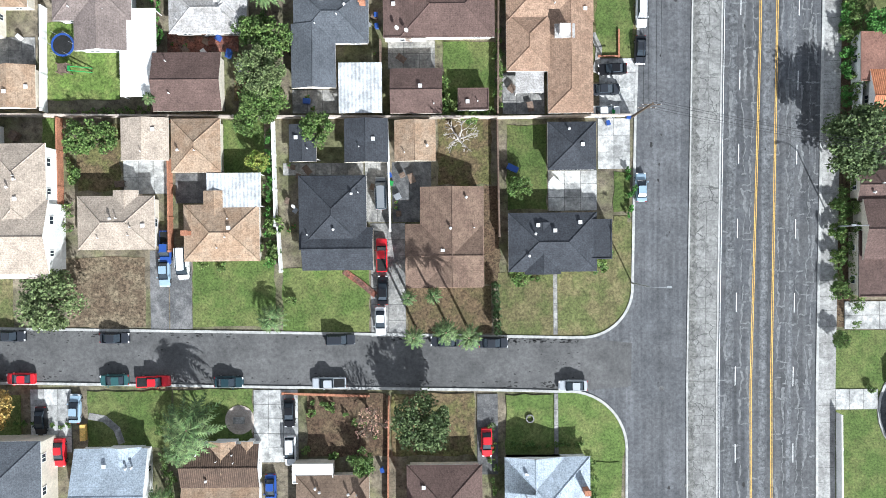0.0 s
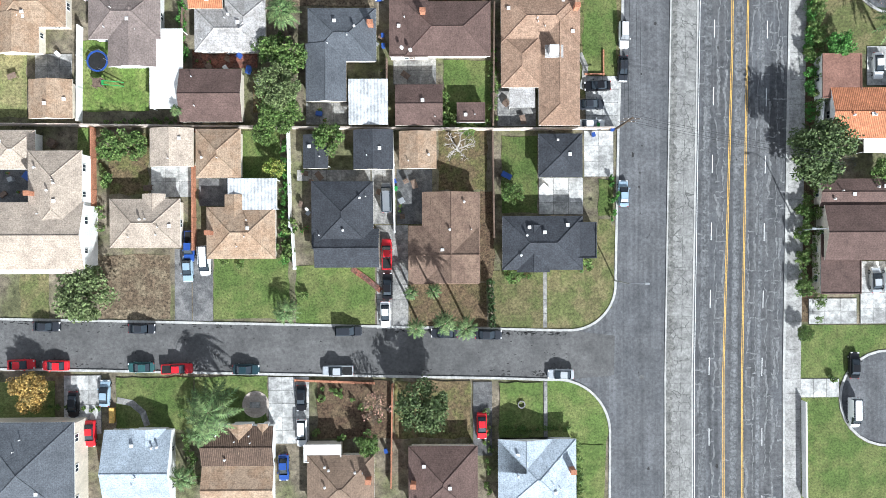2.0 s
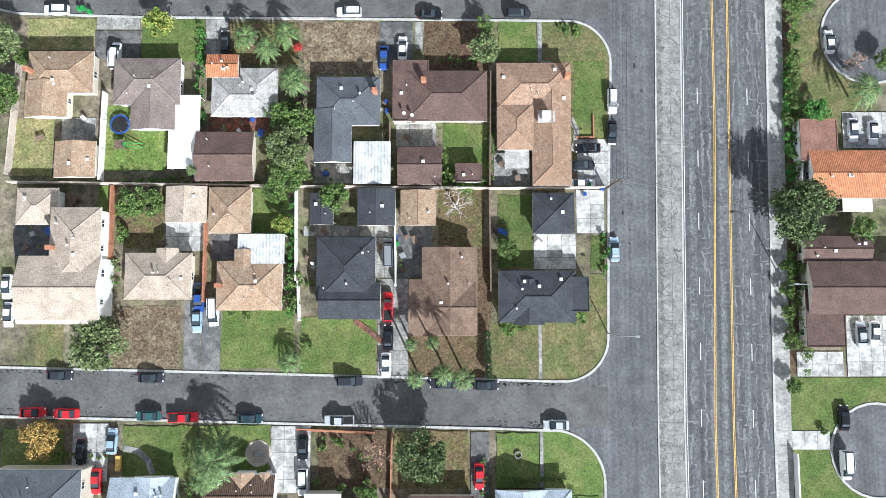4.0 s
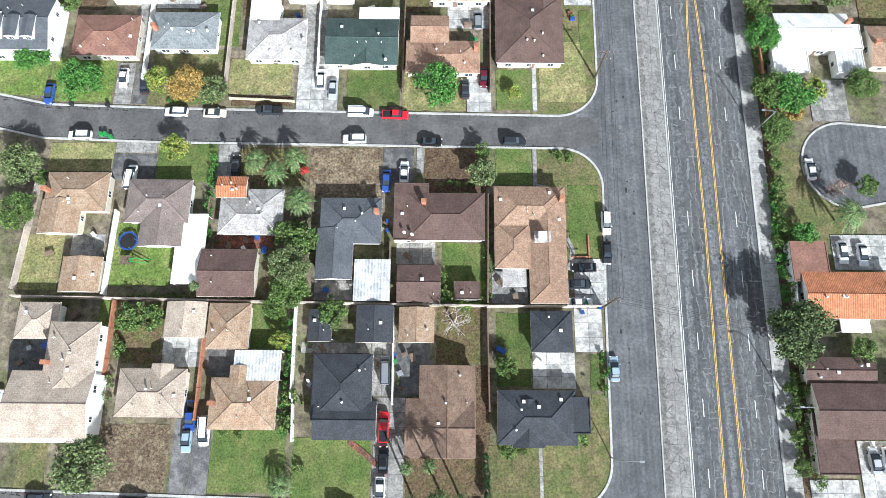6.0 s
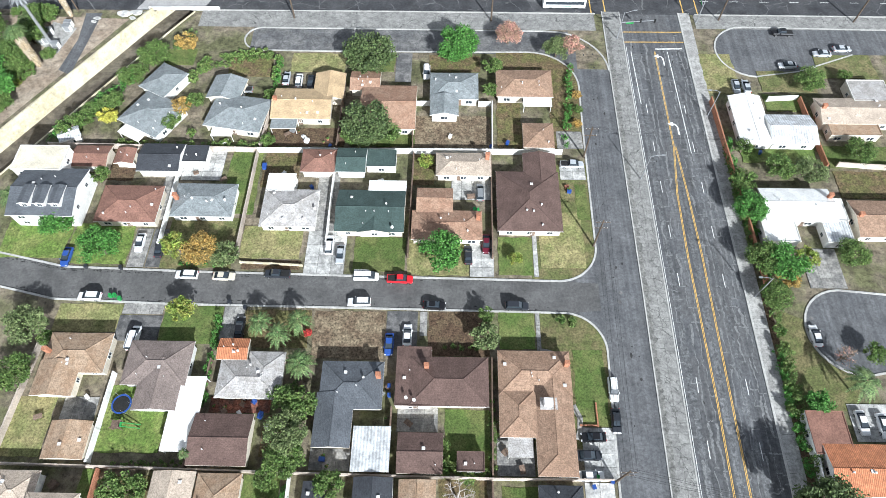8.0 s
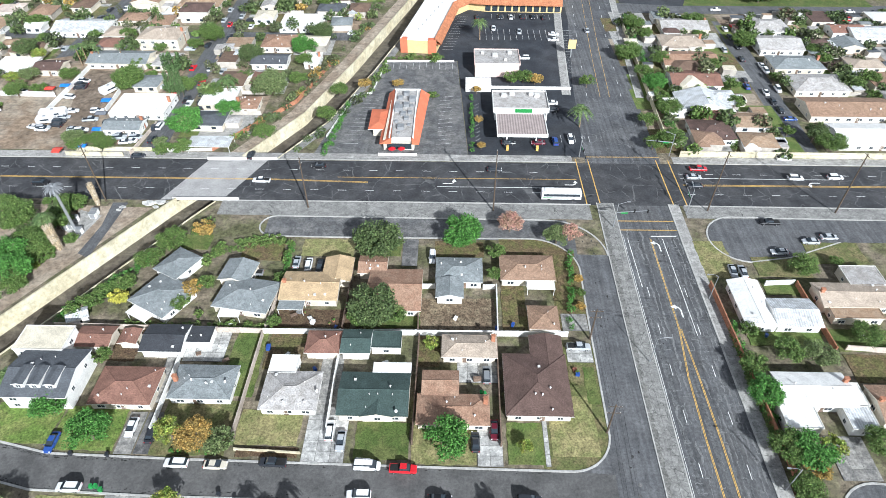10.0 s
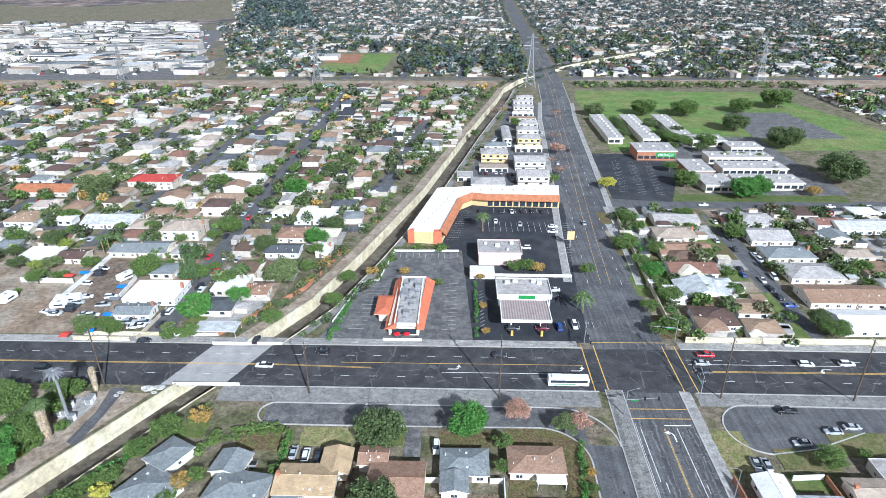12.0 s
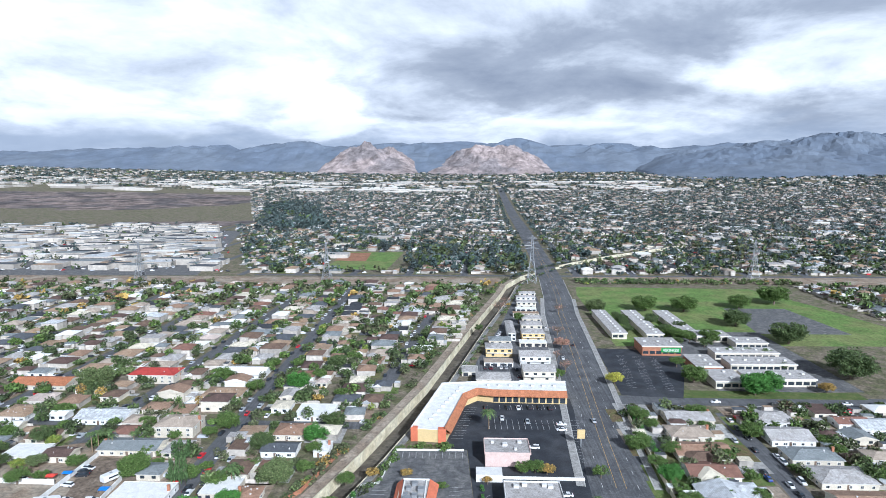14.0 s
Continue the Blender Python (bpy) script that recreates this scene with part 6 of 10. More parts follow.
plant("leaf", 62.0, -16.4, 1.5, 3.0)
plant("bush", 62.0, 5.3, 1.3, 3.0)
plant("bush", 61.6, 1.1, 1.3, 3.0)
plant("bush", 61.6, -3.0, 1.2, 3.0)
plant("bush", 67.7, -24.7, 0.8, 1.5)
plant("leaf", 81.8, 44.7, 2.2, 4.0)
plant("leaf", 84.4, 67.0, 3.4, 5.0)
plant("leaf", -80.9, 125.4, 4.2, 5.0)
plant("leaf", -84.6, 117.6, 3.5, 4.0)
plant("leaf", -87.4, 108.5, 3.1, 4.0)
plant("leaf", -91.3, 106.1, 2.8, 3.0)
plant("leaf", -95.3, 99.9, 3.1, 4.0)
plant("leaf", -92.7, 102.7, 2.8, 4.0)
plant("autumn", -69.5, 106.9, 2.8, 4.0)
plant("leaf", -70.7, 102.2, 2.5, 4.0)
plant("yellow", -86.7, 103.8, 2.5, 4.0)
plant("bush", -67.8, 121.9, 2.1, 2.5)
plant("bush", -69.3, 118.8, 2.1, 2.5)
plant("bush", -66.8, 124.1, 1.8, 2.5)
plant("autumn", -73.3, 130.6, 3.1, 4.0)
plant("bush", -62.1, 126.7, 2.0, 2.0)
plant("bush", -58.4, 127.4, 2.0, 2.0)
plant("bush", -54.7, 127.9, 2.0, 2.0)
plant("bush", -51.6, 128.0, 1.8, 2.0)
plant("bush", -48.0, 122.3, 1.3, 2.5)
plant("bush", -48.1, 125.5, 1.4, 2.5)
plant("bush", -47.8, 119.1, 1.3, 2.5)
plant("oakdark", -23.3, 124.2, 6.5, 9.0)
plant("oakdark", -22.0, 100.2, 6.0, 9.0)
plant("rich", -0.5, 128.9, 5.7, 8.0)
plant("pink", 13.3, 133.5, 3.7, 6.0)
plant("leaf", 8.5, 122.6, 2.8, 4.0)
plant("leaf", 8.0, 114.0, 2.0, 4.0)
plant("olive", 26.0, 128.7, 3.8, 5.0)
plant("pink", 30.2, 130.0, 3.0, 5.0)
plant("lime", -7.6, 91.3, 1.9, 3.0)
plant("leaf", 74.6, 90.0, 3.4, 5.0)
plant("leaf", 65.3, 85.8, 3.1, 5.0)
plant("rich", 65.1, 78.3, 3.8, 6.0)
plant("olive", 81.7, 89.0, 3.7, 5.0)
plant("leaf", 89.7, 118.4, 3.8, 5.0)
plant("leaf", 100.0, 121.2, 1.8, 3.0)
plant("leaf", 95.1, 95.1, 3.6, 5.0)
plant("leaf", 68.1, 96.4, 2.3, 4.0)
plant("autumn", 30.1, 113.6, 1.3, 2.0)
plant("leaf", 30.0, 108.8, 1.3, 2.0)
plant("autumn", 29.2, 104.0, 1.3, 2.0)
plant("leaf", -16.8, 99.4, 3.0, 4.0)
plant("leaf", -25.6, 98.4, 3.0, 4.0)
plant("leaf", -48.0, 111.7, 1.7, 3.0)
plant("leaf", -67.0, 109.4, 2.6, 3.0)
plant("leaf", -83.3, 85.4, 2.4, 4.0)
plant("leaf", -46.2, 97.1, 1.9, 3.0)
plant("bush", -65.7, 99.7, 1.3, 2.0)
plant("bush", -56.8, 97.0, 1.4, 1.5)
plant("bush", -52.6, 96.5, 1.4, 1.5)
plant("bush", -49.1, 96.6, 1.4, 1.5)
plant("leaf", -120.5, 123.7, 4.5, 5.0)
plant("leaf", -116.4, 131.9, 4.6, 6.0)
plant("leaf", -116.5, 117.4, 3.7, 5.0)
plant("leaf", -114.9, 139.6, 3.8, 5.0)
plant("palm", -99.0, 77.7, 3.5, 6.0)
plant("rich", -88.1, 72.0, 3.7, 6.0)
plant("autumn", 68.8, 60.6, 2.6, 4.5)
plant("leaf", -128.4, 133.3, 5.5, 7.2)
plant("leaf", -116.9, 121.5, 4.6, 6.0)
plant("rich", -119.3, 113.8, 4.1, 6.0)
plant("leaf", -117.8, 140.8, 3.4, 5.0)
plant("leaf", -115.0, 107.3, 3.4, 5.0)
plant("rich", -66.8, 247.0, 5.5, 7.2)
plant("leaf", -46.8, 211.2, 3.5, 4.6)
plant("leaf", -49.0, 193.6, 3.7, 4.8)
plant("autumn", -37.7, 217.4, 2.7, 3.5)
plant("autumn", -25.0, 218.3, 2.3, 3.0)
plant("leaf", -11.2, 209.1, 2.2, 2.9)
plant("leaf", 19.2, 222.4, 3.2, 4.2)
plant("leaf", 23.8, 222.6, 3.7, 4.8)
plant("autumn", 28.3, 221.6, 3.2, 4.2)
plant("autumn", 5.3, 213.5, 1.8, 3.0)
plant("autumn", 5.8, 191.9, 1.6, 3.0)
plant("autumn", 6.2, 175.2, 1.5, 3.0)
plant("palm", 7.7, 262.1, 3.6, 9.0)
plant("palm", 41.4, 190.2, 4.4, 8.0)
plant("leaf", 48.2, 219.4, 3.2, 5.0)
plant("bush", -11.2, 240.4, 2.9, 3.8)
plant("bush", -21.1, 241.9, 2.5, 3.2)
plant("leaf", 48.0, 329.0, 4.2, 6.0)
plant("bare", 61.1, 417.5, 6.2, 8.1)
plant("bare", 72.5, 486.1, 6.2, 8.1)
plant("oakdark", 6.6, 424.2, 3.2, 7.0)
plant("yellow", 77.8, 321.7, 5.0, 6.4)
plant("leaf", 77.3, 274.5, 4.9, 6.3)
plant("leaf", 68.6, 244.0, 5.4, 7.0)
plant("leaf", 80.9, 239.9, 4.3, 5.6)
plant("rich", 73.5, 217.5, 4.9, 6.4)
plant("leaf", 74.6, 199.5, 4.6, 5.9)
plant("leaf", 69.7, 177.3, 4.9, 6.4)
plant("leaf", 105.5, 278.7, 4.9, 6.4)
plant("leaf", 121.5, 326.0, 7.0, 10.0)
plant("rich", 152.6, 311.6, 8.9, 11.6)
plant("oakdark", 212.1, 403.9, 11.2, 14.5)
plant("oakdark", 210.9, 335.7, 13.2, 17.2)
plant("oakdark", 196.8, 449.0, 9.8, 12.8)
plant("leaf", 174.8, 494.7, 10.8, 14.0)
plant("leaf", 144.1, 497.1, 10.0, 12.9)
plant("leaf", 261.9, 524.9, 13.2, 17.1)
plant("leaf", 225.1, 508.5, 9.2, 11.9)
plant("olive", 103.4, 496.5, 8.2, 10.6)
plant("leaf", 161.7, 407.0, 6.8, 8.8)
plant("leaf", 139.6, 421.1, 5.5, 7.1)
plant("leaf", 143.2, 413.8, 5.4, 7.0)
plant("leaf", 172.0, 376.7, 4.2, 5.5)
plant("leaf", 182.7, 373.3, 4.2, 5.4)
plant("leaf", 161.5, 376.5, 4.2, 5.5)
plant("autumn", 184.4, 312.0, 4.2, 5.4)
plant("leaf", 121.2, 257.3, 5.1, 6.6)
plant("leaf", 122.6, 176.9, 4.9, 6.3)
plant("oakdark", 119.3, 181.9, 3.8, 8.0)
plant("leaf", 151.0, 220.5, 3.6, 4.6)
plant("leaf", 100.7, 234.8, 3.8, 4.9)
plant("rich", -96.6, 185.2, 6.0, 7.8)
plant("rich", -84.7, 194.7, 4.6, 6.0)
plant("leaf", -128.9, 216.6, 5.9, 7.7)
plant("cypress", -115.1, 226.3, 4.2, 11.0)
plant("cypress", -110.8, 209.7, 2.7, 8.0)
plant("palm", -88.5, 209.2, 4.4, 8.0)
plant("olive", -72.4, 211.8, 6.7, 8.7)
plant("oakdark", -87.3, 239.2, 5.4, 7.0)
plant("leaf", -135.7, 317.5, 6.3, 8.2)
plant("oakdark", -62.0, 261.7, 5.3, 6.9)
plant("rich", -91.3, 310.3, 6.7, 8.7)
plant("olive", -200.2, 308.1, 9.2, 12.0)
plant("leaf", -109.1, 258.8, 5.3, 6.9)
plant("leaf", -168.4, 207.2, 4.4, 5.8)
plant("leaf", -193.9, 270.9, 4.4, 5.8)
plant("leaf", -120.1, 172.9, 3.5, 4.5)
plant("leaf", -129.7, 172.6, 3.1, 4.0)
plant("leaf", -99.4, 169.9, 3.0, 4.0)
plant("leaf", -68.1, 180.4, 3.9, 5.1)
plant("leaf", -94.1, 208.9, 4.0, 5.2)
plant("leaf", -102.6, 219.7, 2.8, 4.0)
plant("leaf", -64.3, 235.3, 3.9, 5.0)
plant("leaf", -64.2, 219.3, 3.7, 5.0)
plant("leaf", -86.1, 222.6, 2.8, 4.0)
plant("leaf", -146.9, 259.4, 3.7, 4.8)
plant("leaf", -128.2, 247.0, 3.1, 4.0)
plant("leaf", -161.5, 259.1, 3.2, 4.1)
plant("leaf", -180.3, 252.2, 4.2, 5.4)
plant("leaf", -112.7, 304.4, 4.8, 6.3)
plant("leaf", -84.0, 325.1, 4.5, 5.8)
plant("oakdark", -77.9, 343.6, 6.0, 7.8)
plant("leaf", -70.1, 356.7, 4.8, 6.3)
plant("leaf", -101.8, 345.1, 4.0, 5.2)
plant("leaf", -115.3, 344.8, 4.0, 5.2)
plant("leaf", -66.3, 298.5, 3.5, 4.6)
plant("leaf", -57.4, 317.9, 3.1, 4.1)
plant("leaf", -201.1, 244.0, 4.6, 6.0)
plant("leaf", -220.7, 295.3, 4.2, 5.4)
plant("leaf", 80.0, 264.3, 3.7, 4.8)
plant("leaf", 72.0, 228.8, 3.7, 4.8)
plant("leaf", 74.5, 209.4, 3.0, 4.0)
plant("leaf", 65.1, 191.2, 3.6, 5.0)
plant("leaf", 63.9, 176.4, 3.4, 5.0)
plant("leaf", 94.6, 224.2, 2.7, 4.0)
plant("leaf", 103.5, 218.2, 3.1, 5.0)
plant("leaf", 100.2, 204.4, 3.4, 5.0)
plant("leaf", 135.7, 267.0, 2.6, 3.4)
plant("leaf", 147.9, 250.1, 3.5, 4.5)
plant("leaf", 148.4, 241.4, 3.4, 4.4)
plant("leaf", 144.4, 226.5, 2.3, 3.0)
plant("leaf", 159.7, 224.4, 3.6, 5.0)
plant("leaf", 154.3, 211.2, 3.0, 4.0)
plant("leaf", 112.3, 185.7, 2.3, 4.0)
plant("leaf", 104.2, 266.3, 2.6, 3.4)
plant("leaf", 156.7, 267.4, 2.6, 3.4)
car("pickup", "red", -12.5, -2.0, 90.4)
car("sedan", "black", -12.4, -7.7, 89.5)
car("sedan", "white", -12.8, -12.8, 270.5)
car("suv", "dark", -19.4, -15.7, 0.4)
car("sedan", "dark", -2.3, -16.2, 179.0)
car("sedan", "dark", 5.7, -16.5, -1.2)
car("pickup", "silver", -21.3, -22.8, 180.2)
car("sedan", "silver", 18.6, -23.7, 179.6)
car("sedan", "darkteal", -37.7, -22.5, -1.1)
car("pickup", "red", -50.0, -22.3, 1.5)
car("sedan", "teal", -56.4, -22.0, 181.0)
car("sedan", "dark", -73.1, -14.6, -1.4)
car("sedan", "dark", -56.2, -15.1, -0.8)
car("sedan", "red", -77.7, -21.4, 1.3)
car("sedan", "red", -71.6, -21.6, 179.9)
car("sedan", "blueish", -48.0, -4.5, 270.9)
car("pickup", "blue", -47.7, -0.4, 269.6)
car("van", "white", -44.9, -3.0, 271.9)
car("sedan", "dark", -66.2, -0.9, 91.5)
car("sedan", "blueish", -62.9, -26.6, 88.1)
car("sedan", "black", -68.5, -28.6, 268.9)
car("sedan", "red", -65.5, -33.8, 271.1)
car("sedan", "black", -27.9, -27.7, 269.7)
car("suv", "white", -27.8, -33.9, 270.3)
car("sedan", "blue", -31.1, -40.1, 270.3)
car("sedan", "red", 4.4, -32.9, 270.7)
car("van", "grey", -12.5, 8.1, 91.4)
car("sedan", "blueish", 30.0, 8.7, 90.8)
car("sedan", "black", 25.4, 28.0, 181.9)
car("sedan", "dark", 24.3, 24.7, 0.9)
car("sedan", "white", 24.3, 21.1, 0.5)
car("suv", "white", -57.8, 60.6, 179.1)
car("sedan", "cream", -49.8, 60.4, -0.1)
car("pickup", "dark", -38.4, 61.1, 178.4)
car("van", "white", -19.4, 60.8, -0.4)
car("pickup", "red", -12.2, 60.3, -1.9)
car("suv", "white", -20.4, 54.8, 181.1)
car("sedan", "black", -4.7, 54.3, -1.8)
car("suv", "dark", 12.4, 54.4, -0.5)
car("suv", "white", -77.0, 55.2, 180.2)
car("sedan", "blue", -13.6, 45.6, 270.0)
car("sedan", "white", -10.0, 47.6, 89.2)
car("van", "white", -65.1, 46.0, 88.4)
car("sedan", "black", -44.2, 48.7, 91.8)
car("suv", "white", 30.2, 37.1, 269.2)
car("sedan", "dark", 30.0, 31.0, 268.6)
car("suv", "white", -28.1, 68.5, 91.9)
car("sedan", "silver", -25.5, 66.1, 269.3)
car("sedan", "dark", 2.3, 66.5, 91.6)
car("sedan", "maroon", 6.3, 69.3, 269.5)
car("sedan", "white", -69.9, 68.4, 270.6)
car("sedan", "dark", -65.2, 67.1, 90.5)
car("sedan", "blue", -85.0, 64.6, 269.7)
car("sedan", "white", 72.3, 48.9, 91.7)
car("sedan", "white", 76.0, 31.5, 271.9)
car("sedan", "white", 79.8, 31.0, 270.2)
car("sedan", "silver", 75.5, -7.0, 91.2)
car("sedan", "white", 78.0, -7.0, 268.1)
car("sedan", "black", 71.6, -22.4, 88.2)
car("sedan", "white", -83.7, 1.7, 269.9)
car("sedan", "white", -83.1, -3.5, 270.4)
car("suv", "white", -8.4, 121.6, 271.0)
car("sedan", "silver", -45.0, 118.9, 90.4)
car("suv", "white", -41.6, 118.1, 91.9)
car("sedan", "dark", -38.5, 117.6, 270.5)
car("pickup", "grey", -55.8, 114.6, 180.4)
car("sedan", "silver", 71.7, 117.8, 268.7)
car("sedan", "silver", 74.3, 117.8, 89.3)
car("sedan", "silver", 87.0, 125.7, 181.4)
car("pickup", "black", 88.9, 138.2, 179.2)
car("sedan", "silver", 97.4, 130.2, 178.4)
car("sedan", "silver", 103.3, 132.1, 1.9)
car("pickup", "silver", 27.0, 91.6, -0.8)
car("suv", "grey", 5.1, 83.2, 90.6)
car("pickup", "white", -63.4, 155.6, 179.0)
car("suv", "black", -132.2, 152.9, 0.7)
car("suv", "dark", -70.2, 169.5, 88.4)
car("sedan", "black", -46.8, 164.0, 181.8)
car("sedan", "dark", 10.2, 162.9, -0.2)
car("pickup", "red", 75.8, 164.6, -1.7)
car("sedan", "silver", 73.2, 160.2, 1.5)
car("sedan", "dark", 72.2, 155.6, 179.1)
car("suv", "white", 105.2, 160.2, -1.9)
car("suv", "white", 117.9, 160.8, -0.7)
car("suv", "blue", 31.6, 179.9, 91.5)
car("suv", "white", 37.0, 181.1, 271.2)
car("sedan", "dark", 15.6, 178.8, 1.2)
car("sedan", "maroon", 25.7, 179.0, 180.4)
car("sedan", "white", 33.2, 206.1, 179.2)
car("sedan", "dark", 32.9, 200.9, 179.9)
car("suv", "white", 25.8, 243.3, 179.2)
car("sedan", "white", 14.2, 273.0, 268.1)
car("sedan", "silver", 25.6, 269.8, 268.6)
car("sedan", "white", 40.8, 267.4, -0.1)
car("sedan", "white", 40.0, 261.4, 180.2)
car("sedan", "dark", 7.1, 286.0, 88.1)
car("sedan", "dark", 17.9, 286.2, 271.3)
car("sedan", "white", 22.9, 285.6, 270.2)
car("sedan", "dark", 28.4, 286.4, 91.4)
car("sedan", "dark", 33.2, 286.5, 268.5)
car("sedan", "dark", 38.2, 285.9, 88.2)
car("sedan", "silver", 56.2, 271.8, 91.6)
car("sedan", "white", 121.6, 296.9, 180.3)
car("suv", "dark", 100.8, 289.5, -0.1)
car("sedan", "white", 185.1, 295.9, -1.3)
car("suv", "dark", 195.6, 294.5, 179.0)
car("suv", "white", 204.1, 294.7, 0.1)
car("pickup", "red", 179.8, 285.9, 178.2)
car("sedan", "white", 119.1, 274.5, 89.4)
car("sedan", "dark", 118.5, 265.7, 271.9)
car("sedan", "dark", 118.7, 256.1, 271.2)
car("sedan", "silver", 111.9, 252.9, 89.4)
car("sedan", "dark", 116.5, 244.2, 88.5)
car("sedan", "white", 122.6, 238.7, 88.7)
car("suv", "white", 122.6, 233.3, 271.7)
car("sedan", "dark", 111.2, 225.3, 91.3)
car("sedan", "blue", 110.4, 220.4, 90.0)
car("sedan", "white", 116.1, 215.7, 268.2)
car("suv", "white", 121.6, 218.2, 269.0)
car("sedan", "dark", 116.3, 208.9, 268.2)
car("sedan", "dark", 116.6, 202.5, 271.1)
car("sedan", "blue", 117.8, 196.3, 1.4)
car("suv", "silver", 100.2, 197.9, -1.8)
car("sedan", "white", 95.3, 190.7, -1.7)
car("sedan", "silver", -136.8, 184.3, 1.4)
car("suv", "dark", -125.6, 188.5, 0.1)
car("sedan", "white", -148.0, 184.1, 179.3)
car("sedan", "dark", -148.2, 214.4, 178.3)
car("pickup", "silver", -118.7, 181.0, 180.6)
car("sedan", "white", -113.9, 177.4, 179.4)
car("sedan", "dark", -98.1, 203.9, 92.0)
car("sedan", "dark", -99.6, 210.7, 268.5)
car("sedan", "white", -97.1, 245.3, 90.9)
car("sedan", "red", -106.6, 274.7, 271.2)
car("sedan", "white", -96.2, 272.8, 88.2)
car("van", "white", 71.5, -30.9, 270.4)

# ---- garden walls and fences ----
garden_wall(-84, 21.4, -30, 20.6, 1.8)
garden_wall(-30, 20.6, 6.5, 20.2, 1.8)
garden_wall(6.5, 20.2, 28.4, 20.4, 1.6)
garden_wall(-64.6, -2, -64.6, 21, 1.6, "wall_brick")
garden_wall(-46.8, -1, -46.8, 20.5, 1.6, "wall_brick")
garden_wall(-29.6, 3, -29.9, 20.3, 1.8, "wall_white")
garden_wall(-28.9, -4.5, -29.3, 3, 1.6, "wall_white")
garden_wall(-11.0, 2, -11.3, 20, 1.8, "wall_white")
garden_wall(6.7, 1, 6.5, 20, 1.8, "fence_wood")
garden_wall(-84.6, 23, -83.4, 48, 1.7)
garden_wall(-67.0, 22, -66.8, 39, 1.7, "wall_white")
garden_wall(-49.2, 21.5, -48.4, 42, 1.6, "fence_wood")
garden_wall(-30.5, 21.5, -30.3, 40, 1.6, "fence_wood")
garden_wall(-12.3, 21, -12.3, 33, 1.7, "fence_wood")
garden_wall(6.6, 21, 6.9, 43, 1.7, "fence_wood")
garden_wall(-99, 95.4, -48, 94.6, 1.8)
garden_wall(-48, 94.6, 25.2, 95.1, 1.8, "wall_white")
garden_wall(-65.6, 68, -65.9, 94.5, 1.7, "wall_white")
garden_wall(-48.2, 66, -48.2, 94, 1.7)
garden_wall(-28.9, 69, -29.2, 94, 1.6, "wall_white")
garden_wall(-10.8, 66, -10.6, 94.3, 1.7, "fence_wood")
garden_wall(7.6, 66, 7.8, 94.5, 1.7, "fence_wood")
garden_wall(8.2, 95.6, 8.5, 111, 1.7, "wall_white")
garden_wall(-11.0, 95.6, -11.6, 112, 1.7, "fence_wood")
garden_wall(-29.4, 96, -29.4, 118, 1.7, "fence_wood")
garden_wall(-48.0, 96, -46.9, 112, 1.7)
garden_wall(-7.5, 110.4, -11.6, 110.4, 1.6, "wall_white")
garden_wall(5.2, 110.4, 8.4, 110.6, 1.6, "wall_white")
garden_wall(64.6, 12.5, 65.9, 33, 2.0, "wall_white")
garden_wall(65.2, 61, 64.0, 113, 2.0, "wall_brick")
garden_wall(78.6, 113.2, 86.4, 113.8, 1.7, "wall_white")
garden_wall(87.2, 92, 86.6, 113.8, 1.7, "wall_brick")
garden_wall(90, 92.4, 112, 91, 1.7)
garden_wall(62.5, -46, 62.4, -28.6, 1.5, "wall_white")
garden_wall(72, 172.2, 190, 172.2, 2.2, "channel_wall")
garden_wall(-130, 172.0, -104, 172.0, 1.5, "channel_wall")
garden_wall(-99, 172.0, -84, 172.6, 1.1, "wall_white")
garden_wall(-84, 172.6, -62, 205, 1.6, "wall_brick")
garden_wall(-62, 205, -53, 240, 1.6, "wall_brick")
garden_wall(69.4, 181, 73.5, 285, 2.2, "channel_wall")
garden_wall(-88, 145.9, -68, 146.3, 1.0, "wall_white")
garden_wall(-84, 167.4, -61, 167.8, 1.0, "wall_white")

# ---- poles, wires, lamps, signals ----
for x, y, h in ((9.0, 142.6, 21), (72.8, 143.8, 21), (110.4, 143.6, 21), (-46.4, 143.0, 18), (-108.6, 145.2, 20), (160, 143.4, 21)):
    utility_pole(x, y, h, 2, 90)
POLES = [(28.6, 20.2, 10.5), (29.9, 69.5, 10.5), (30.2, 94.4, 10.8)]
for x, y, h in POLES:
    utility_pole(x, y, h, 2, 0)
for dx in (-1.3, -0.6, 0.6, 1.3):
    for (x0, y0, h0), (x1, y1, h1) in zip(POLES, POLES[1:]):
        wire((x0 + dx, y0, h0 - 0.4), (x1 + dx, y1, h1 - 0.4))
    wire((30.2, 94.4 + dx * 0.5, 10.2), (66, 92.5 + dx * 0.5, 10.2), 1.0)
    wire((28.6, 20.2 + dx * 0.5, 10.0), (66, 13 + dx * 0.5, 9.5), 1.0)
for dy in (-1.3, 1.3):
    wire((-108.6, 145.2 + dy, 19.5), (-46.4, 143 + dy, 17.4), 1.5)
    wire((-46.4, 143 + dy, 17.4), (9, 142.6 + dy, 20.4), 1.5)
    wire((9, 142.6 + dy, 20.4), (72.8, 143.8 + dy, 20.4), 1.5)
    wire((72.8, 143.8 + dy, 20.4), (110.4, 143.6 + dy, 20.4), 1.2)
    wire((110.4, 143.6 + dy, 20.4), (160, 143.4 + dy, 20.4), 1.2)
street_lamp(28.6, -7.0, 9.0, 0)
street_lamp(62.4, 57.6, 8.5, 180)
street_lamp(61.9, 2, 8.5, 180)
street_lamp(43.0, 88.0, 8.5, 0)
street_lamp(62.6, 108, 8.5, 180)
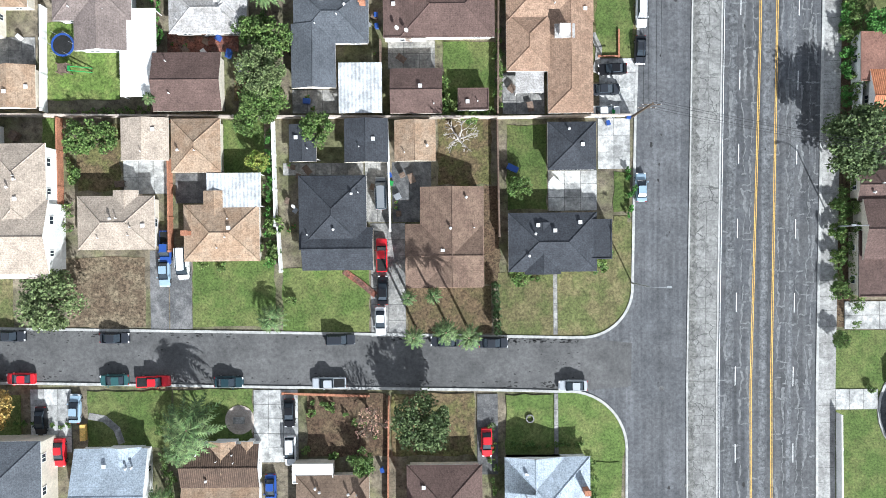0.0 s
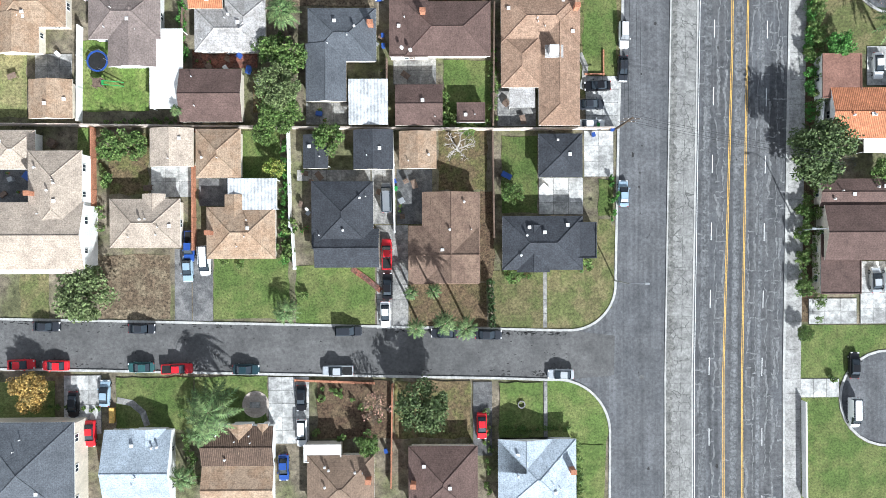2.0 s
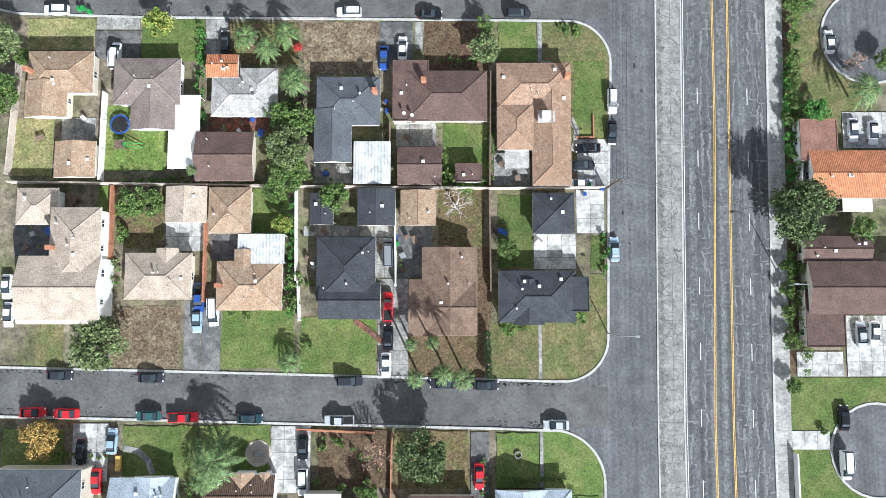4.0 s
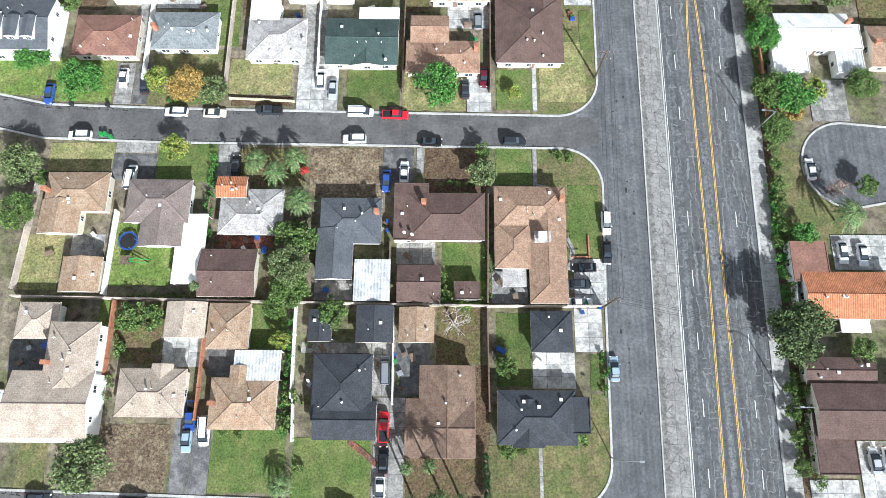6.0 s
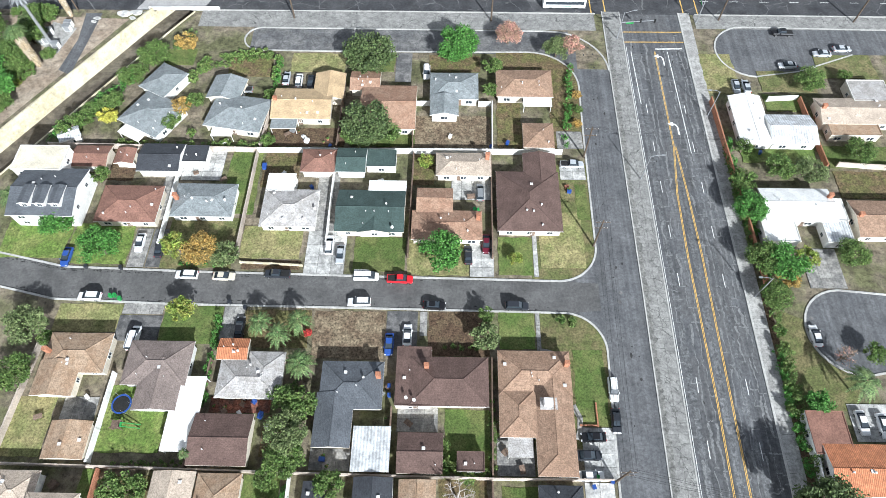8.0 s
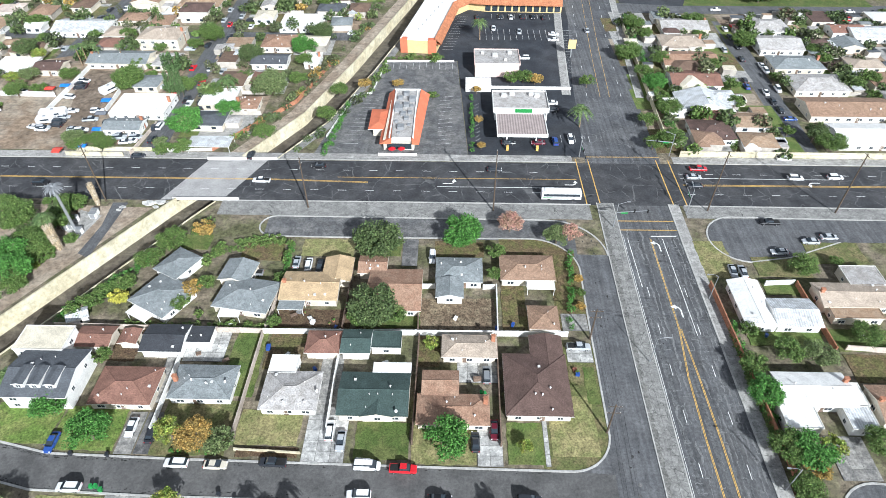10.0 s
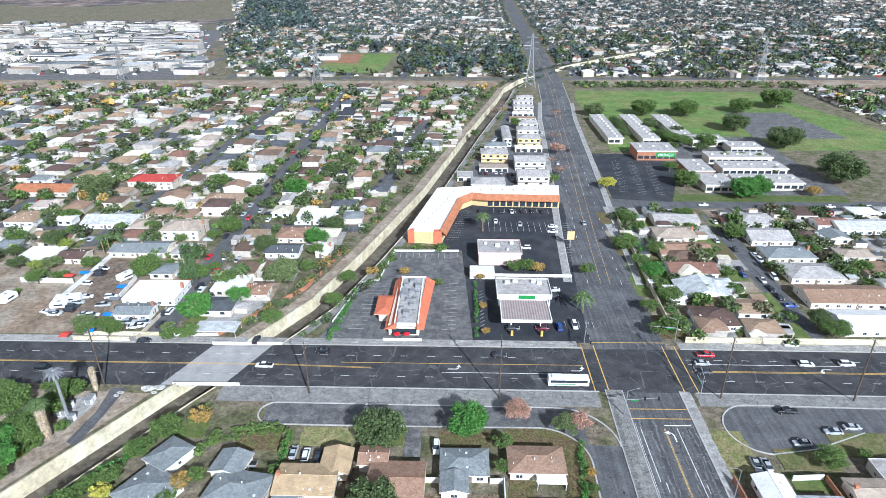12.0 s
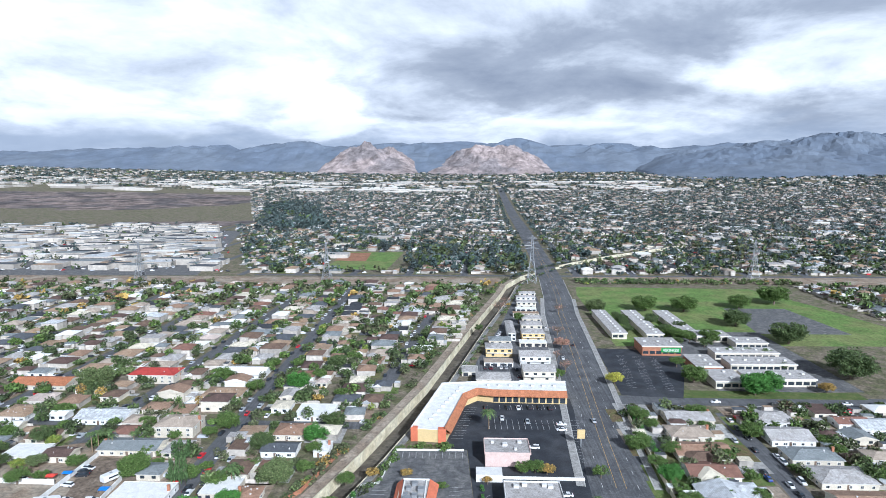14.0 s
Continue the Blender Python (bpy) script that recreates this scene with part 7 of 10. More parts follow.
signal_mast(43.4, 136.0, 0, 9.0)
signal_mast(68.6, 172.6, 180, 9.5)
signal_mast(66.4, 142.8, 90, 9.0)
signal_mast(38.6, 171.4, -90, 9.0)

# ---- the palms and the disguised mast by the channel ----
root = new("cell_tower")
root.location = (-110.6, 130.3, 0)
tagged(root, "grey phone mast disguised as a palm tree", "tower")
bm = bmesh.new()
rod(bm, (0, 0, 0), (0, 0, 17), 0.45, 0.35, 10)
part("mast", bm, "galvanised", root)
bm = frond_crown(3)
part("fronds", bm, "galvanised", root, loc=(0, 0, 16.6)).scale = (3.0, 3.0, 2.2)

# ---- shops at the crossing ----


def lot(name, pts, material, label, z=0.04):
    bm = bmesh.new()
    slab(bm, pts, 0, z)
    return structure(link(name, bm, material), label, "car park")


lot("car_park_mall", [(2.0, 170.8), (40.5, 171.2), (43.2, 222), (49.5, 285), (50.0, 300), (-10, 300), (-12, 243), (-2, 241)], "asphalt_lot", "dark asphalt car park in front of the shops")
lot("car_park_restaurant", [(-50, 170.8), (1.8, 170.8), (-2.2, 240.8), (-32, 240.4), (-36, 213), (-42, 212.6)], "asphalt_grey", "worn grey car park round the restaurant", 0.035)


def stalls(x0, y0, n, dx, dy, lx, ly):
    bm = bmesh.new()
    for i in range(n):
        a = (x0 + dx * i, y0 + dy * i)
        strip(bm, [a, (a[0] + lx, a[1] + ly)], -0.07, 0.07, None, 0.055)
    return structure(link("parking_stripes", bm, "stripe_worn"), "white parking stall stripes", "road marking")


stalls(14, 285, 13, 2.7, 0, 0, 5.5)
stalls(8, 262, 12, 2.7, 0, 0, 5.2)
stalls(8, 268, 12, 2.7, 0, 0, 5.2)
stalls(-9, 252, 14, 0.5, 2.7, 5.2, 0)
stalls(39.5, 232, 16, 0.33, 2.7, 5.2, 0)
stalls(-31, 233.5, 11, 2.7, 0, 0, 5)
stalls(-9, 178, 13, 0.05, 2.7, 5, 0.8)
stalls(-41, 178, 12, 0.4, 2.7, 5.2, 0)
stalls(4.5, 178, 12, 0, 2.4, 1.6, 1.6)
stalls(34, 180, 5, 2.4, 0, 0, 4.5)

root = new("shopping_strip")
tagged(root, "bent row of shops with white flat roof and orange canopy", "shops")
OUTER = [(-26.1, 248.9), (-14.9, 303.7), (6, 307), (49.0, 308.5)]
INNER = [(-11.2, 247.4), (-3.5, 288.0), (3.1, 295.6), (11.1, 293.6), (47.3, 292.4)]
bm = bmesh.new()
slab(bm, [OUTER[0], INNER[0]] + INNER[1:] + OUTER[:0:-1], -0.1, 5.6)
part("wall", bm, "wall_yellow", root, "yellow rendered shop walls")
bm = bmesh.new()
slab(bm, [OUTER[0], INNER[0]] + INNER[1:] + OUTER[:0:-1], 5.6, 5.9)
part("roof", bm, "white", root, "white flat roof")
bm = bmesh.new()
strip(bm, OUTER, -0.1, 0.5, 5.8, 6.4)
part("parapet", bm, "white", root)
bm = bmesh.new()
A, B = side(INNER, -0.6), side(INNER, 2.2)
for i in range(len(INNER) - 1):
    q = [(*A[i], 6.7), (*A[i + 1], 6.7), (*B[i + 1], 4.6), (*B[i], 4.6)]
    bm.faces.new([bm.verts.new(c) for c in q])
    q = [(*B[i], 4.6), (*B[i + 1], 4.6), (*B[i + 1], 4.0), (*B[i], 4.0)]
    bm.faces.new([bm.verts.new(c) for c in q])
    q = [(*A[i], 6.7), (*A[i + 1], 6.7), (*A[i + 1], 5.7), (*A[i], 5.7)]
    bm.faces.new([bm.verts.new(c) for c in q])
    q = [(*B[i], 4.0), (*B[i + 1], 4.0), (*A[i + 1], 4.0), (*A[i], 4.0)]
    bm.faces.new([bm.verts.new(c) for c in q])
part("canopy", bm, "orange", root, "orange tiled canopy along the shop fronts")
for i in range(11):
    f = i / 11
    p, q = Vector(INNER[3]).lerp(Vector(INNER[4]), f), Vector(INNER[3]).lerp(Vector(INNER[4]), f + 0.07)
    part("shop_window", boxed(p.x, p.y - 0.12, 0.4, q.x, p.y + 0.05, 3.2), "pane", root)
    if i % 3 == 1:
        part("shop_sign", boxed(p.x, p.y - 0.5, 3.2, q.x, p.y - 0.3, 3.9), ("white", "orange_band", "paint_white")[i % 2], root)
for x0, y0, x1, y1 in ((-26.2, 248.6, -23.2, 250.6), (-14.4, 247.2, -11.0, 249.6)):
    part("corner_pier", boxed(x0, y0, 0, x1, y1, 6.2), "orange_band", root, "red painted corner pier")
for i in range(9):
    x, y = -18 + i * 1.6, 258 + i * 5
    part("roof_unit", boxed(x - 0.8, y - 0.6, 5.9, x + 0.8, y + 0.6, 6.7), "vent_metal", root)
for i in range(7):
    part("roof_unit", boxed(8 + i * 5.6, 301, 5.9, 9.4 + i * 5.6, 302.2, 6.7), "vent_metal", root)

root = new("restaurant")
tagged(root, "low restaurant with orange tile mansard and white roof", "restaurant")
bm = bmesh.new()
slab(bm, [(-26.6, 174.5), (-16.4, 174.3), (-13.8, 206.5), (-25.8, 207)], -0.1, 4.2)
slab(bm, [(-31, 183), (-26, 183), (-26, 194), (-31, 194)], -0.1, 3.4)
part("wall", bm, "wall_cream", root)
bm = bmesh.new()
slab(bm, [(-23.6, 173.6), (-17.2, 173.4), (-15.6, 206.6), (-25.0, 206.8)], 4.0, 5.0)
part("roof", bm, "palegrey", root, "pale flat roof with equipment")
for x0, x1, y0, y1 in ((-23.6, -17.2, 173.3, 173.6), (-25.0, -15.6, 206.4, 206.7), (-24.6, -24.2, 174, 206), (-16.8, -16.4, 174, 206)):
    part("parapet", boxed(x0, y0, 4.4, x1, y1, 5.5), "white", root)
for nm, pts in (("west", ((-23.8, 173.4, -25.0, 207), (-27.9, 173.2, -27.4, 207.6))), ("east", ((-17.0, 173.2, -15.4, 206.8), (-14.6, 173.0, -12.2, 207.2)))):
    (ax, ay, bx, by), (cx, cy, dx, dy) = pts
    bm = bmesh.new()
    vs = [(ax, ay, 5.3), (bx, by, 5.3), (dx, dy, 3.0), (cx, cy, 3.0)]
    bm.faces.new([bm.verts.new(v) for v in vs])
    vs = [(ax, ay, 5.3), (cx, cy, 3.0), (ax, ay, 3.0)]
    bm.faces.new([bm.verts.new(v) for v in vs])
    part("mansard", bm, "orange_band", root, "orange tile mansard")
bm, _, _ = hip_bm(-32.5, 182, -25.5, 195.4, 3.3, "h")
part("porch_roof", bm, ["orange_band", "fascia"], root)
for x, y, s in ((-21, 180, 1.1), (-19.5, 186, 0.8), (-22.5, 192, 1.4), (-20, 195, 1.0), (-18, 199, 1.2), (-22.5, 200, 0.9), (-20.5, 203, 1.0), (-18.5, 190, 0.7), (-22.8, 184, 0.6), (-18.4, 182, 0.5), (-20.8, 189, 0.9), (-18.2, 194.5, 0.6), (-23.2, 196, 0.7), (-21.5, 177, 0.5)):
    part("roof_unit", boxed(x - s, y - s, 5.0, x + s, y + s, 5.0 + s * 1.1), "galvanised", root)
part("front_window", boxed(-25.4, 174.2, 0.6, -17.2, 174.5, 2.6), "pane", root)
garden_wall(-28, 170.9, -15, 170.9, 1.0, "wall_white")
for a, b in (((-47.1, 181.8), (-41.0, 210.5)), ((-41.0, 210.5), (-34.8, 212.5)), ((-34.8, 212.5), (-31.1, 239.5)), ((-31.1, 239.5), (-3.2, 240.0))):
    garden_wall(*a, *b, 0.8, "wall_white")


def patio_umbrella(x, y):
    root = new("patio_umbrella")
    root.location = (x, y, 0.04)
    tagged(root, "open red patio umbrella on a pole", "umbrella", "patio umbrellas")
    bm = bmesh.new()
    rod(bm, (0, 0, 0), (0, 0, 2.4), 0.04, n=6)
    part("pole", bm, "galvanised", root)
    bm = bmesh.new()
    rod(bm, (0, 0, 1.95), (0, 0, 2.6), 1.3, 0.05, 8)
    part("canopy", bm, "car_red", root)


patio_umbrella(-23.6, 172.2)
patio_umbrella(-20.4, 172.3)

mat("canopy_metal", (0.40, 0.33, 0.31), 0.6, 0.4, 0.15, 5, 0.1, 0.5, bands=("X", 0.9))
root = new("filling_station_canopy")
tagged(root, "flat filling station canopy with pale ribbed roof on posts", "canopy")
bm = boxed(11.6, 176.4, 4.6, 28.2, 190, 5.2)
part("roof", bm, "canopy_metal", root)
bm = bmesh.new()
for a in ((11.4, 176.2, 28.4, 176.5), (11.4, 189.9, 28.4, 190.2), (11.4, 176.5, 11.7, 189.9), (28.1, 176.5, 28.4, 189.9)):
    box(bm, a[0], a[1], 4.4, a[2], a[3], 5.5)
part("fascia_band", bm, "white", root)
for x in (15, 25):
    for y in (179.5, 187):
        part("post", boxed(x - 0.2, y - 0.2, 0, x + 0.2, y + 0.2, 4.6), "white", root)
for x in (15, 25):
    ob = link("fuel_pump", boxed(-0.4, -0.3, 0, 0.4, 0.3, 1.9), "paint_yellow", loc=(x, 175.0, 0.04))
    tagged(ob, "yellow and white fuel pump on the forecourt", "fuel pump", "fuel pumps")
root = new("corner_store")
tagged(root, "small corner store with grey flat roof and white fascia", "shop")
part("wall", boxed(11.4, 194.4, -0.1, 30.2, 206.2, 4.4), "wall_white", root)
part("roof", boxed(11.0, 194.0, 4.4, 30.5, 206.5, 4.8), "palegrey", root)
bm = bmesh.new()
for a in ((11.0, 193.8, 30.5, 194.0), (11.0, 206.5, 30.5, 206.7), (10.8, 193.8, 11.0, 206.7), (30.5, 193.8, 30.7, 206.7)):
    box(bm, a[0], a[1], 3.4, a[2], a[3], 5.3)
part("parapet", bm, "white", root)
for i in range(5):
    part("shop_window", boxed(12.5 + i * 3.6, 194.1, 0.4, 15.2 + i * 3.6, 194.42, 2.9), "pane", root)
part("sign_panel", boxed(18.6, 193.6, 3.5, 24.6, 193.78, 4.9), "paint_green", root, "green and white store sign")
for x, y in ((15, 203), (18, 204), (25, 204), (27, 203)):
    part("roof_unit", boxed(x - 0.9, y - 0.7, 4.8, x + 0.9, y + 0.7, 5.8), "vent_metal", root)
root = new("laundry_building")
tagged(root, "pink flat-roofed building in the car park", "building")
part("wall", boxed(5.0, 227.1, -0.1, 22.4, 239.5, 5.4), "wall_pink", root)
part("roof", boxed(4.8, 226.9, 5.4, 22.6, 239.7, 5.7), "palegrey", root)
for a in ((4.7, 226.7, 22.7, 226.95), (4.7, 239.65, 22.7, 239.9), (4.6, 226.9, 4.85, 239.7), (22.55, 226.9, 22.8, 239.7)):
    part("parapet", boxed(a[0], a[1], 5.2, a[2], a[3], 6.1), "wall_pink", root)
for x, y, w in ((8, 236, 0.6), (17, 230, 0.5), (19, 236.5, 0.8)):
    part("roof_unit", boxed(x - w, y - w, 5.7, x + w, y + w, 6.5), "vent_metal", root)
part("roof_unit", boxed(12, 233, 5.7, 14, 235, 6.6), "vent_metal", root)
bm = boxed(1.2, 215, 0, 11, 221, 3.0)
tagged(link("service_block", bm, "wall_white"), "low white service enclosure", "building")
garden_wall(11, 217.5, 42, 217.2, 1.2, "wall_white")
root = new("pylon_sign")
root.location = (45.6, 246, 0)
tagged(root, "tall roadside shop sign with pale panels", "sign")
part("post", boxed(-0.2, -0.2, 0, 0.2, 0.2, 8), "galvanised", root)
part("panel", boxed(-1.6, -0.3, 3.6, 1.6, 0.3, 7.4), "wall_yellow", root)

# apartments between the channel and the avenue
for x0, y0, x1, y1, h, k, roof, wall in (
        (2.6, 312, 21.5, 325, 5.4, "h", "palegrey", "cream"), (-5, 332, 4.2, 343, 3.0, "f", "palegrey", "cream"), (26, 312, 45, 319, 3.0, "f", "white", "white"),
        (28.6, 325, 47, 339, 5.6, "x", "palegrey", "cream"), (29.2, 352, 48, 366, 5.6, "x", "palegrey", "white"), (8, 349, 25.4, 357, 2.8, "f", "beige", "white"),
        (9.3, 368, 26.6, 381, 5.6, "h", "palegrey", "yellow"), (12, 386, 27, 397, 5.4, "h", "slate2", "cream"), (25.5, 404, 31.5, 440, 5.2, "y", "palegrey", "white"),
        (32.5, 391, 50.5, 398, 2.9, "f", "white", "cream"), (35, 404, 51, 417, 5.6, "h", "palegrey", "yellow"), (36.5, 426, 52, 439, 5.6, "h", "palegrey", "cream"),
        (38.9, 446, 54, 458, 5.4, "h", "palegrey", "cream"), (34.5, 473, 55, 480, 2.9, "f", "tan", "cream"), (38, 490, 55, 497, 3.0, "f", "white", "white"),
        (39.5, 503, 56.5, 513, 5.2, "h", "palegrey", "cream"), (41, 523, 58, 533, 5.2, "h", "palegrey", "white"), (45, 541, 60, 551, 5.0, "h", "palegrey", "cream")):
    low = h < 4
    ob = house("low carport block with a flat roof" if low else "two-storey apartment block with a weathered pale roof", roof, wall, [(x0, y0, x1, y1, h, k, "")], detail=False, category="carport" if low else "apartment block")
    cx, cy = (x0 + x1) / 2, (y0 + y1) / 2
    inset = 0.15 if k == "f" else 0.5
    for i in range(max(2, int((x1 - x0) / 4))):
        fx = x0 - cx + (x1 - x0) * (i + 0.5) / max(2, int((x1 - x0) / 4))
        if low:
            # dark panel on the closed front stands in for shade inside the bay
            part("carport_bay", boxed(fx - 1.3, y0 - cy + 0.08, 0.1, fx + 1.3, y0 - cy + 0.2, 2.2), "asphalt_lot", ob)
        else:
            part("upper_window", boxed(fx - 0.9, y0 - cy + inset - 0.06, 3.4, fx + 0.9, y0 - cy + inset + 0.02, 4.6), "pane", ob)
    if not low:
        part("balcony", boxed(x0 - cx + 1.0, y0 - cy - 0.6, 2.6, x1 - cx - 1.0, y0 - cy + inset, 2.85), "fascia", ob)
lot("apartment_drive", [(-2, 309.5), (54, 310), (58, 420), (62, 560), (44, 560), (22, 440), (4, 360)], "asphalt_north", "worn asphalt drives between the apartment blocks", 0.035)
for x, y, d, c in ((18, 347, 90, "white"), (21, 347, 90, "silver"), (12, 346, 90, "maroon"), (9, 346, 90, "dark"), (20, 418, 60, "white"), (22, 424, 60, "silver"), (19, 410, 60, "dark"), (27, 344, 90, "dark"), (27, 332, 90, "black"), (56, 440, 85, "white"), (57, 366, 85, "white"), (68, 395, 85, "dark")):
    car("sedan", c, x, y, d)
plant("pink", 59.0, 385, 5.0, 9.0)
plant("bare", 54.4, 341, 6.0, 8.0)
plant("bare", 52.6, 362, 4.0, 7.0)
plant("bare", 24.0, 490, 7.0, 10.0)
plant("bare", 31.0, 511, 5.0, 9.0)
plant("leaf", 37.0, 452, 4.0, 9.0)
plant("oakdark", 134.0, 448, 4.5, 8.0)
plant("oakdark", 137.5, 425, 4.5, 8.0)
plant("oakdark", 112.5, 440, 4.0, 8.0)
plant("oakdark", 112.0, 462, 4.0, 8.0)
plant("leaf", 147.0, 404, 4.5, 8.0)
plant("rich", 146.0, 308, 7.5, 12.0)
plant("leaf", 121.0, 352, 4.5, 7.0)

# ---- the school ----
SCHOOL_LOT = [(77.5, 306), (108, 302), (131, 368), (104, 388), (82, 389)]
lot("school_car_park", SCHOOL_LOT, "asphalt_lot", "black asphalt car park of the school", 0.05)
for k in range(3):
    stalls(84 + k * 9.5, 318 - k * 2, 22, 0.35, 2.7, 4.5, -1.2)
lot("school_field", [(96, 395), (300, 400), (312, 420), (292, 520), (272, 592), (106, 600), (100, 560)], "field", "broad mown playing field", 0.05)
lot("school_court", [(204, 428), (268, 428), (262, 508), (212, 508)], "asphalt_grey", "grey asphalt sports court", 0.08)
lot("school_yard", [(130, 312), (205, 314), (205, 432), (150, 432), (118, 400), (128, 366)], "asphalt_grey", "paved school yard", 0.07)
lot("school_lawn", [(108, 303), (200, 303), (200, 312), (112, 314)], "lawn", "lawn in front of the school", 0.09)


def school_block(x0, y0, x1, y1, wallm="wall_cream", h=4.2):
    root = new("school_building")
    root.location = (x0, y0, 0)
    tagged(root, "long low school building with white flat roof", "school", "school buildings")
    w, d = x1 - x0, y1 - y0
    part("wall", boxed(0.5, 0.5, -0.1, w - 0.5, d - 0.5, h), wallm, root)
    part("roof", boxed(0, 0, h, w, d, h + 0.35), "palegrey", root)
    part("parapet", boxed(0, -0.12, h - 0.3, w, -0.02, h + 0.5), "white", root)
    along = d > w
    n = int(max(w, d) / 7)
    for i in range(n):
        f = (i + 0.5) / n
        px, py = (w * 0.6, d * f) if along else (w * f, d * 0.5)
        part("roof_unit", boxed(px - 0.7, py - 0.7, h + 0.35, px + 0.7, py + 0.7, h + 1.1), "vent_metal", root)
    for i in range(max(1, int(w / 4))):
        part("window_band", boxed(1 + i * 4, 0.42, 1.2, min(w - 0.6, 4.2 + i * 4), 0.54, 3.0), "pane", root)
    return root


for a in ((97, 411, 108, 481), (120, 409, 132, 481), (145, 419, 157, 481), (129, 316, 146, 336), (148, 320, 184, 336), (149, 345, 187, 360), (149, 367, 188, 380), (152, 405, 175, 421), (171, 389, 192, 404), (128, 340, 143, 364)):
    school_block(*a, wallm="wall_cream" if a[0] != 128 else "wall_brick")
g = school_block(107, 374, 132, 394, "wall_brick", 6.0)
g["label"] = "brick school hall with a green painted banner wall"
part("banner", boxed(12, 0.3, 2.2, 24, 0.46, 5.2), "paint_green", g, "green banner with white lettering")
cu = bpy.data.curves.new("lettering", "FONT")
cu.body, cu.size, cu.extrude = "VIKINGS!", 2.5, 0.02
cu.materials.append(MATS["paint_white"])
tx = new("lettering", cu)
tx.parent = g
tx.matrix_local = pose(12.9, 0.25, 2.8, 90, 0, 0)


def pylon(x, y, h):
    root = new("power_pylon")
    root.location = (x, y, 0)
    tagged(root, "grey steel lattice power pylon with crossarms", "pylon", "pylons")
    bm = bmesh.new()
    prof = [(0, 5.0), (0.45, 2.0), (0.7, 1.2), (1.0, 0.5)]
    for (a, wa), (b, wb) in zip(prof, prof[1:]):
        ca = [(sx * wa, sy * wa, a * h) for sx, sy in ((-1, -1), (1, -1), (1, 1), (-1, 1))]
        cb = [(sx * wb, sy * wb, b * h) for sx, sy in ((-1, -1), (1, -1), (1, 1), (-1, 1))]
        for i in range(4):
            j = (i + 1) % 4
            rod(bm, ca[i], cb[i], 0.22, n=4)
            n = 4
            for k in range(n):
                l0 = lambda p, q, f: tuple(Vector(p).lerp(Vector(q), f))
                rod(bm, l0(ca[i], cb[i], k / n), l0(ca[j], cb[j], (k + 1) / n), 0.12, n=3)
                rod(bm, l0(ca[j], cb[j], k / n), l0(ca[i], cb[i], (k + 1) / n), 0.12, n=3)
    part("lattice", bm, "galvanised", root)
    for z, w in ((0.72, 7), (0.83, 6), (0.93, 5)):
        bm = bmesh.new()
        for s in (-1, 1):
            rod(bm, (0, 0, z * h + 1.2), (s * w, 0, z * h), 0.14, n=4)
            rod(bm, (0, 0, z * h - 0.4), (s * w, 0, z * h), 0.14, n=4)
        part("crossarm", bm, "galvanised", root)
    return root


for x, y, h in ((-148.7, 628, 41), (64.6, 618, 50), (297.5, 640, 43), (-340.6, 613, 42), (-560, 612, 42), (540, 650, 42)):
    pylon(x, y, h)
lot("ball_field", [(-172, 700), (-95, 700), (-90, 850), (-165, 850)], "field", "small park lawn", 0.05)
lot("infield", [(-172, 770), (-130, 765), (-135, 845), (-170, 845)], "red_dirt", "red dirt ball field", 0.08)
lot("vacant_lot", [(-200, 172.5), (-118, 172.5), (-112, 235), (-122, 260), (-196, 230)], "dirt", "bare dusty vacant lot", 0.04)
lot("canal_wasteland", [(-190, 60), (-116, 100), (-93, 142), (-190, 145)], "track_sand", "bare sandy ground beside the channel", 0.03)

# the bus waiting on the boulevard
root = new("bus")
root.location = (29.8, 149.2, 0.04)
tagged(root, "white city bus with dark windows and a green stripe", "bus")
bm = bmesh.new()
section(bm, [ring(x, 1.27, 0.35, z) for x, z in ((-6.0, 2.9), (-5.9, 3.05), (5.7, 3.05), (6.0, 2.8))])
part("body", bm, "car_white", root)
part("window_band", boxed(-5.4, -1.29, 1.5, 5.5, 1.29, 2.4), "pane", root)
part("stripe", boxed(-5.6, -1.28, 0.9, 2.0, 1.28, 1.15), "paint_green", root)
part("roof_unit", boxed(-5.0, -0.9, 3.05, -2.2, 0.9, 3.3), "car_white", root)
for x in (-3.8, 3.6):
    for y in (-1.1, 1.1):
        put("wheel", shared("bus_wheel", lambda: tyre_bm(0.48, 0.3)), root, pose(x, y, 0.48), "tyre")

# ---- garden things ----


def trampoline(x, y, r=1.9):
    root = new("trampoline")
    root.location = (x, y, 0)
    tagged(root, "round trampoline with black mat and blue rim", "trampoline")
    bm = bmesh.new()
    rod(bm, (0, 0, 0.75), (0, 0, 0.8), r * 0.82, n=24)
    part("mat", bm, "tyre", root)
    bm = bmesh.new()
    for i in range(24):
        a, b = i * math.pi / 12, (i + 1) * math.pi / 12
        q = [(r * math.cos(a), r * math.sin(a)), (r * math.cos(b), r * math.sin(b)), (r * .84 * math.cos(b), r * .84 * math.sin(b)), (r * .84 * math.cos(a), r * .84 * math.sin(a))]
        slab(bm, q, 0.74, 0.84)
    part("rim_pad", bm, "car_blue", root)
    for i in range(6):
        a = i * math.pi / 3
        bm = bmesh.new()
        rod(bm, (r * math.cos(a), r * math.sin(a), 0), (r * math.cos(a), r * math.sin(a), 2.4), 0.03, n=5)
        part("pole", bm, "galvanised", root)
    return root


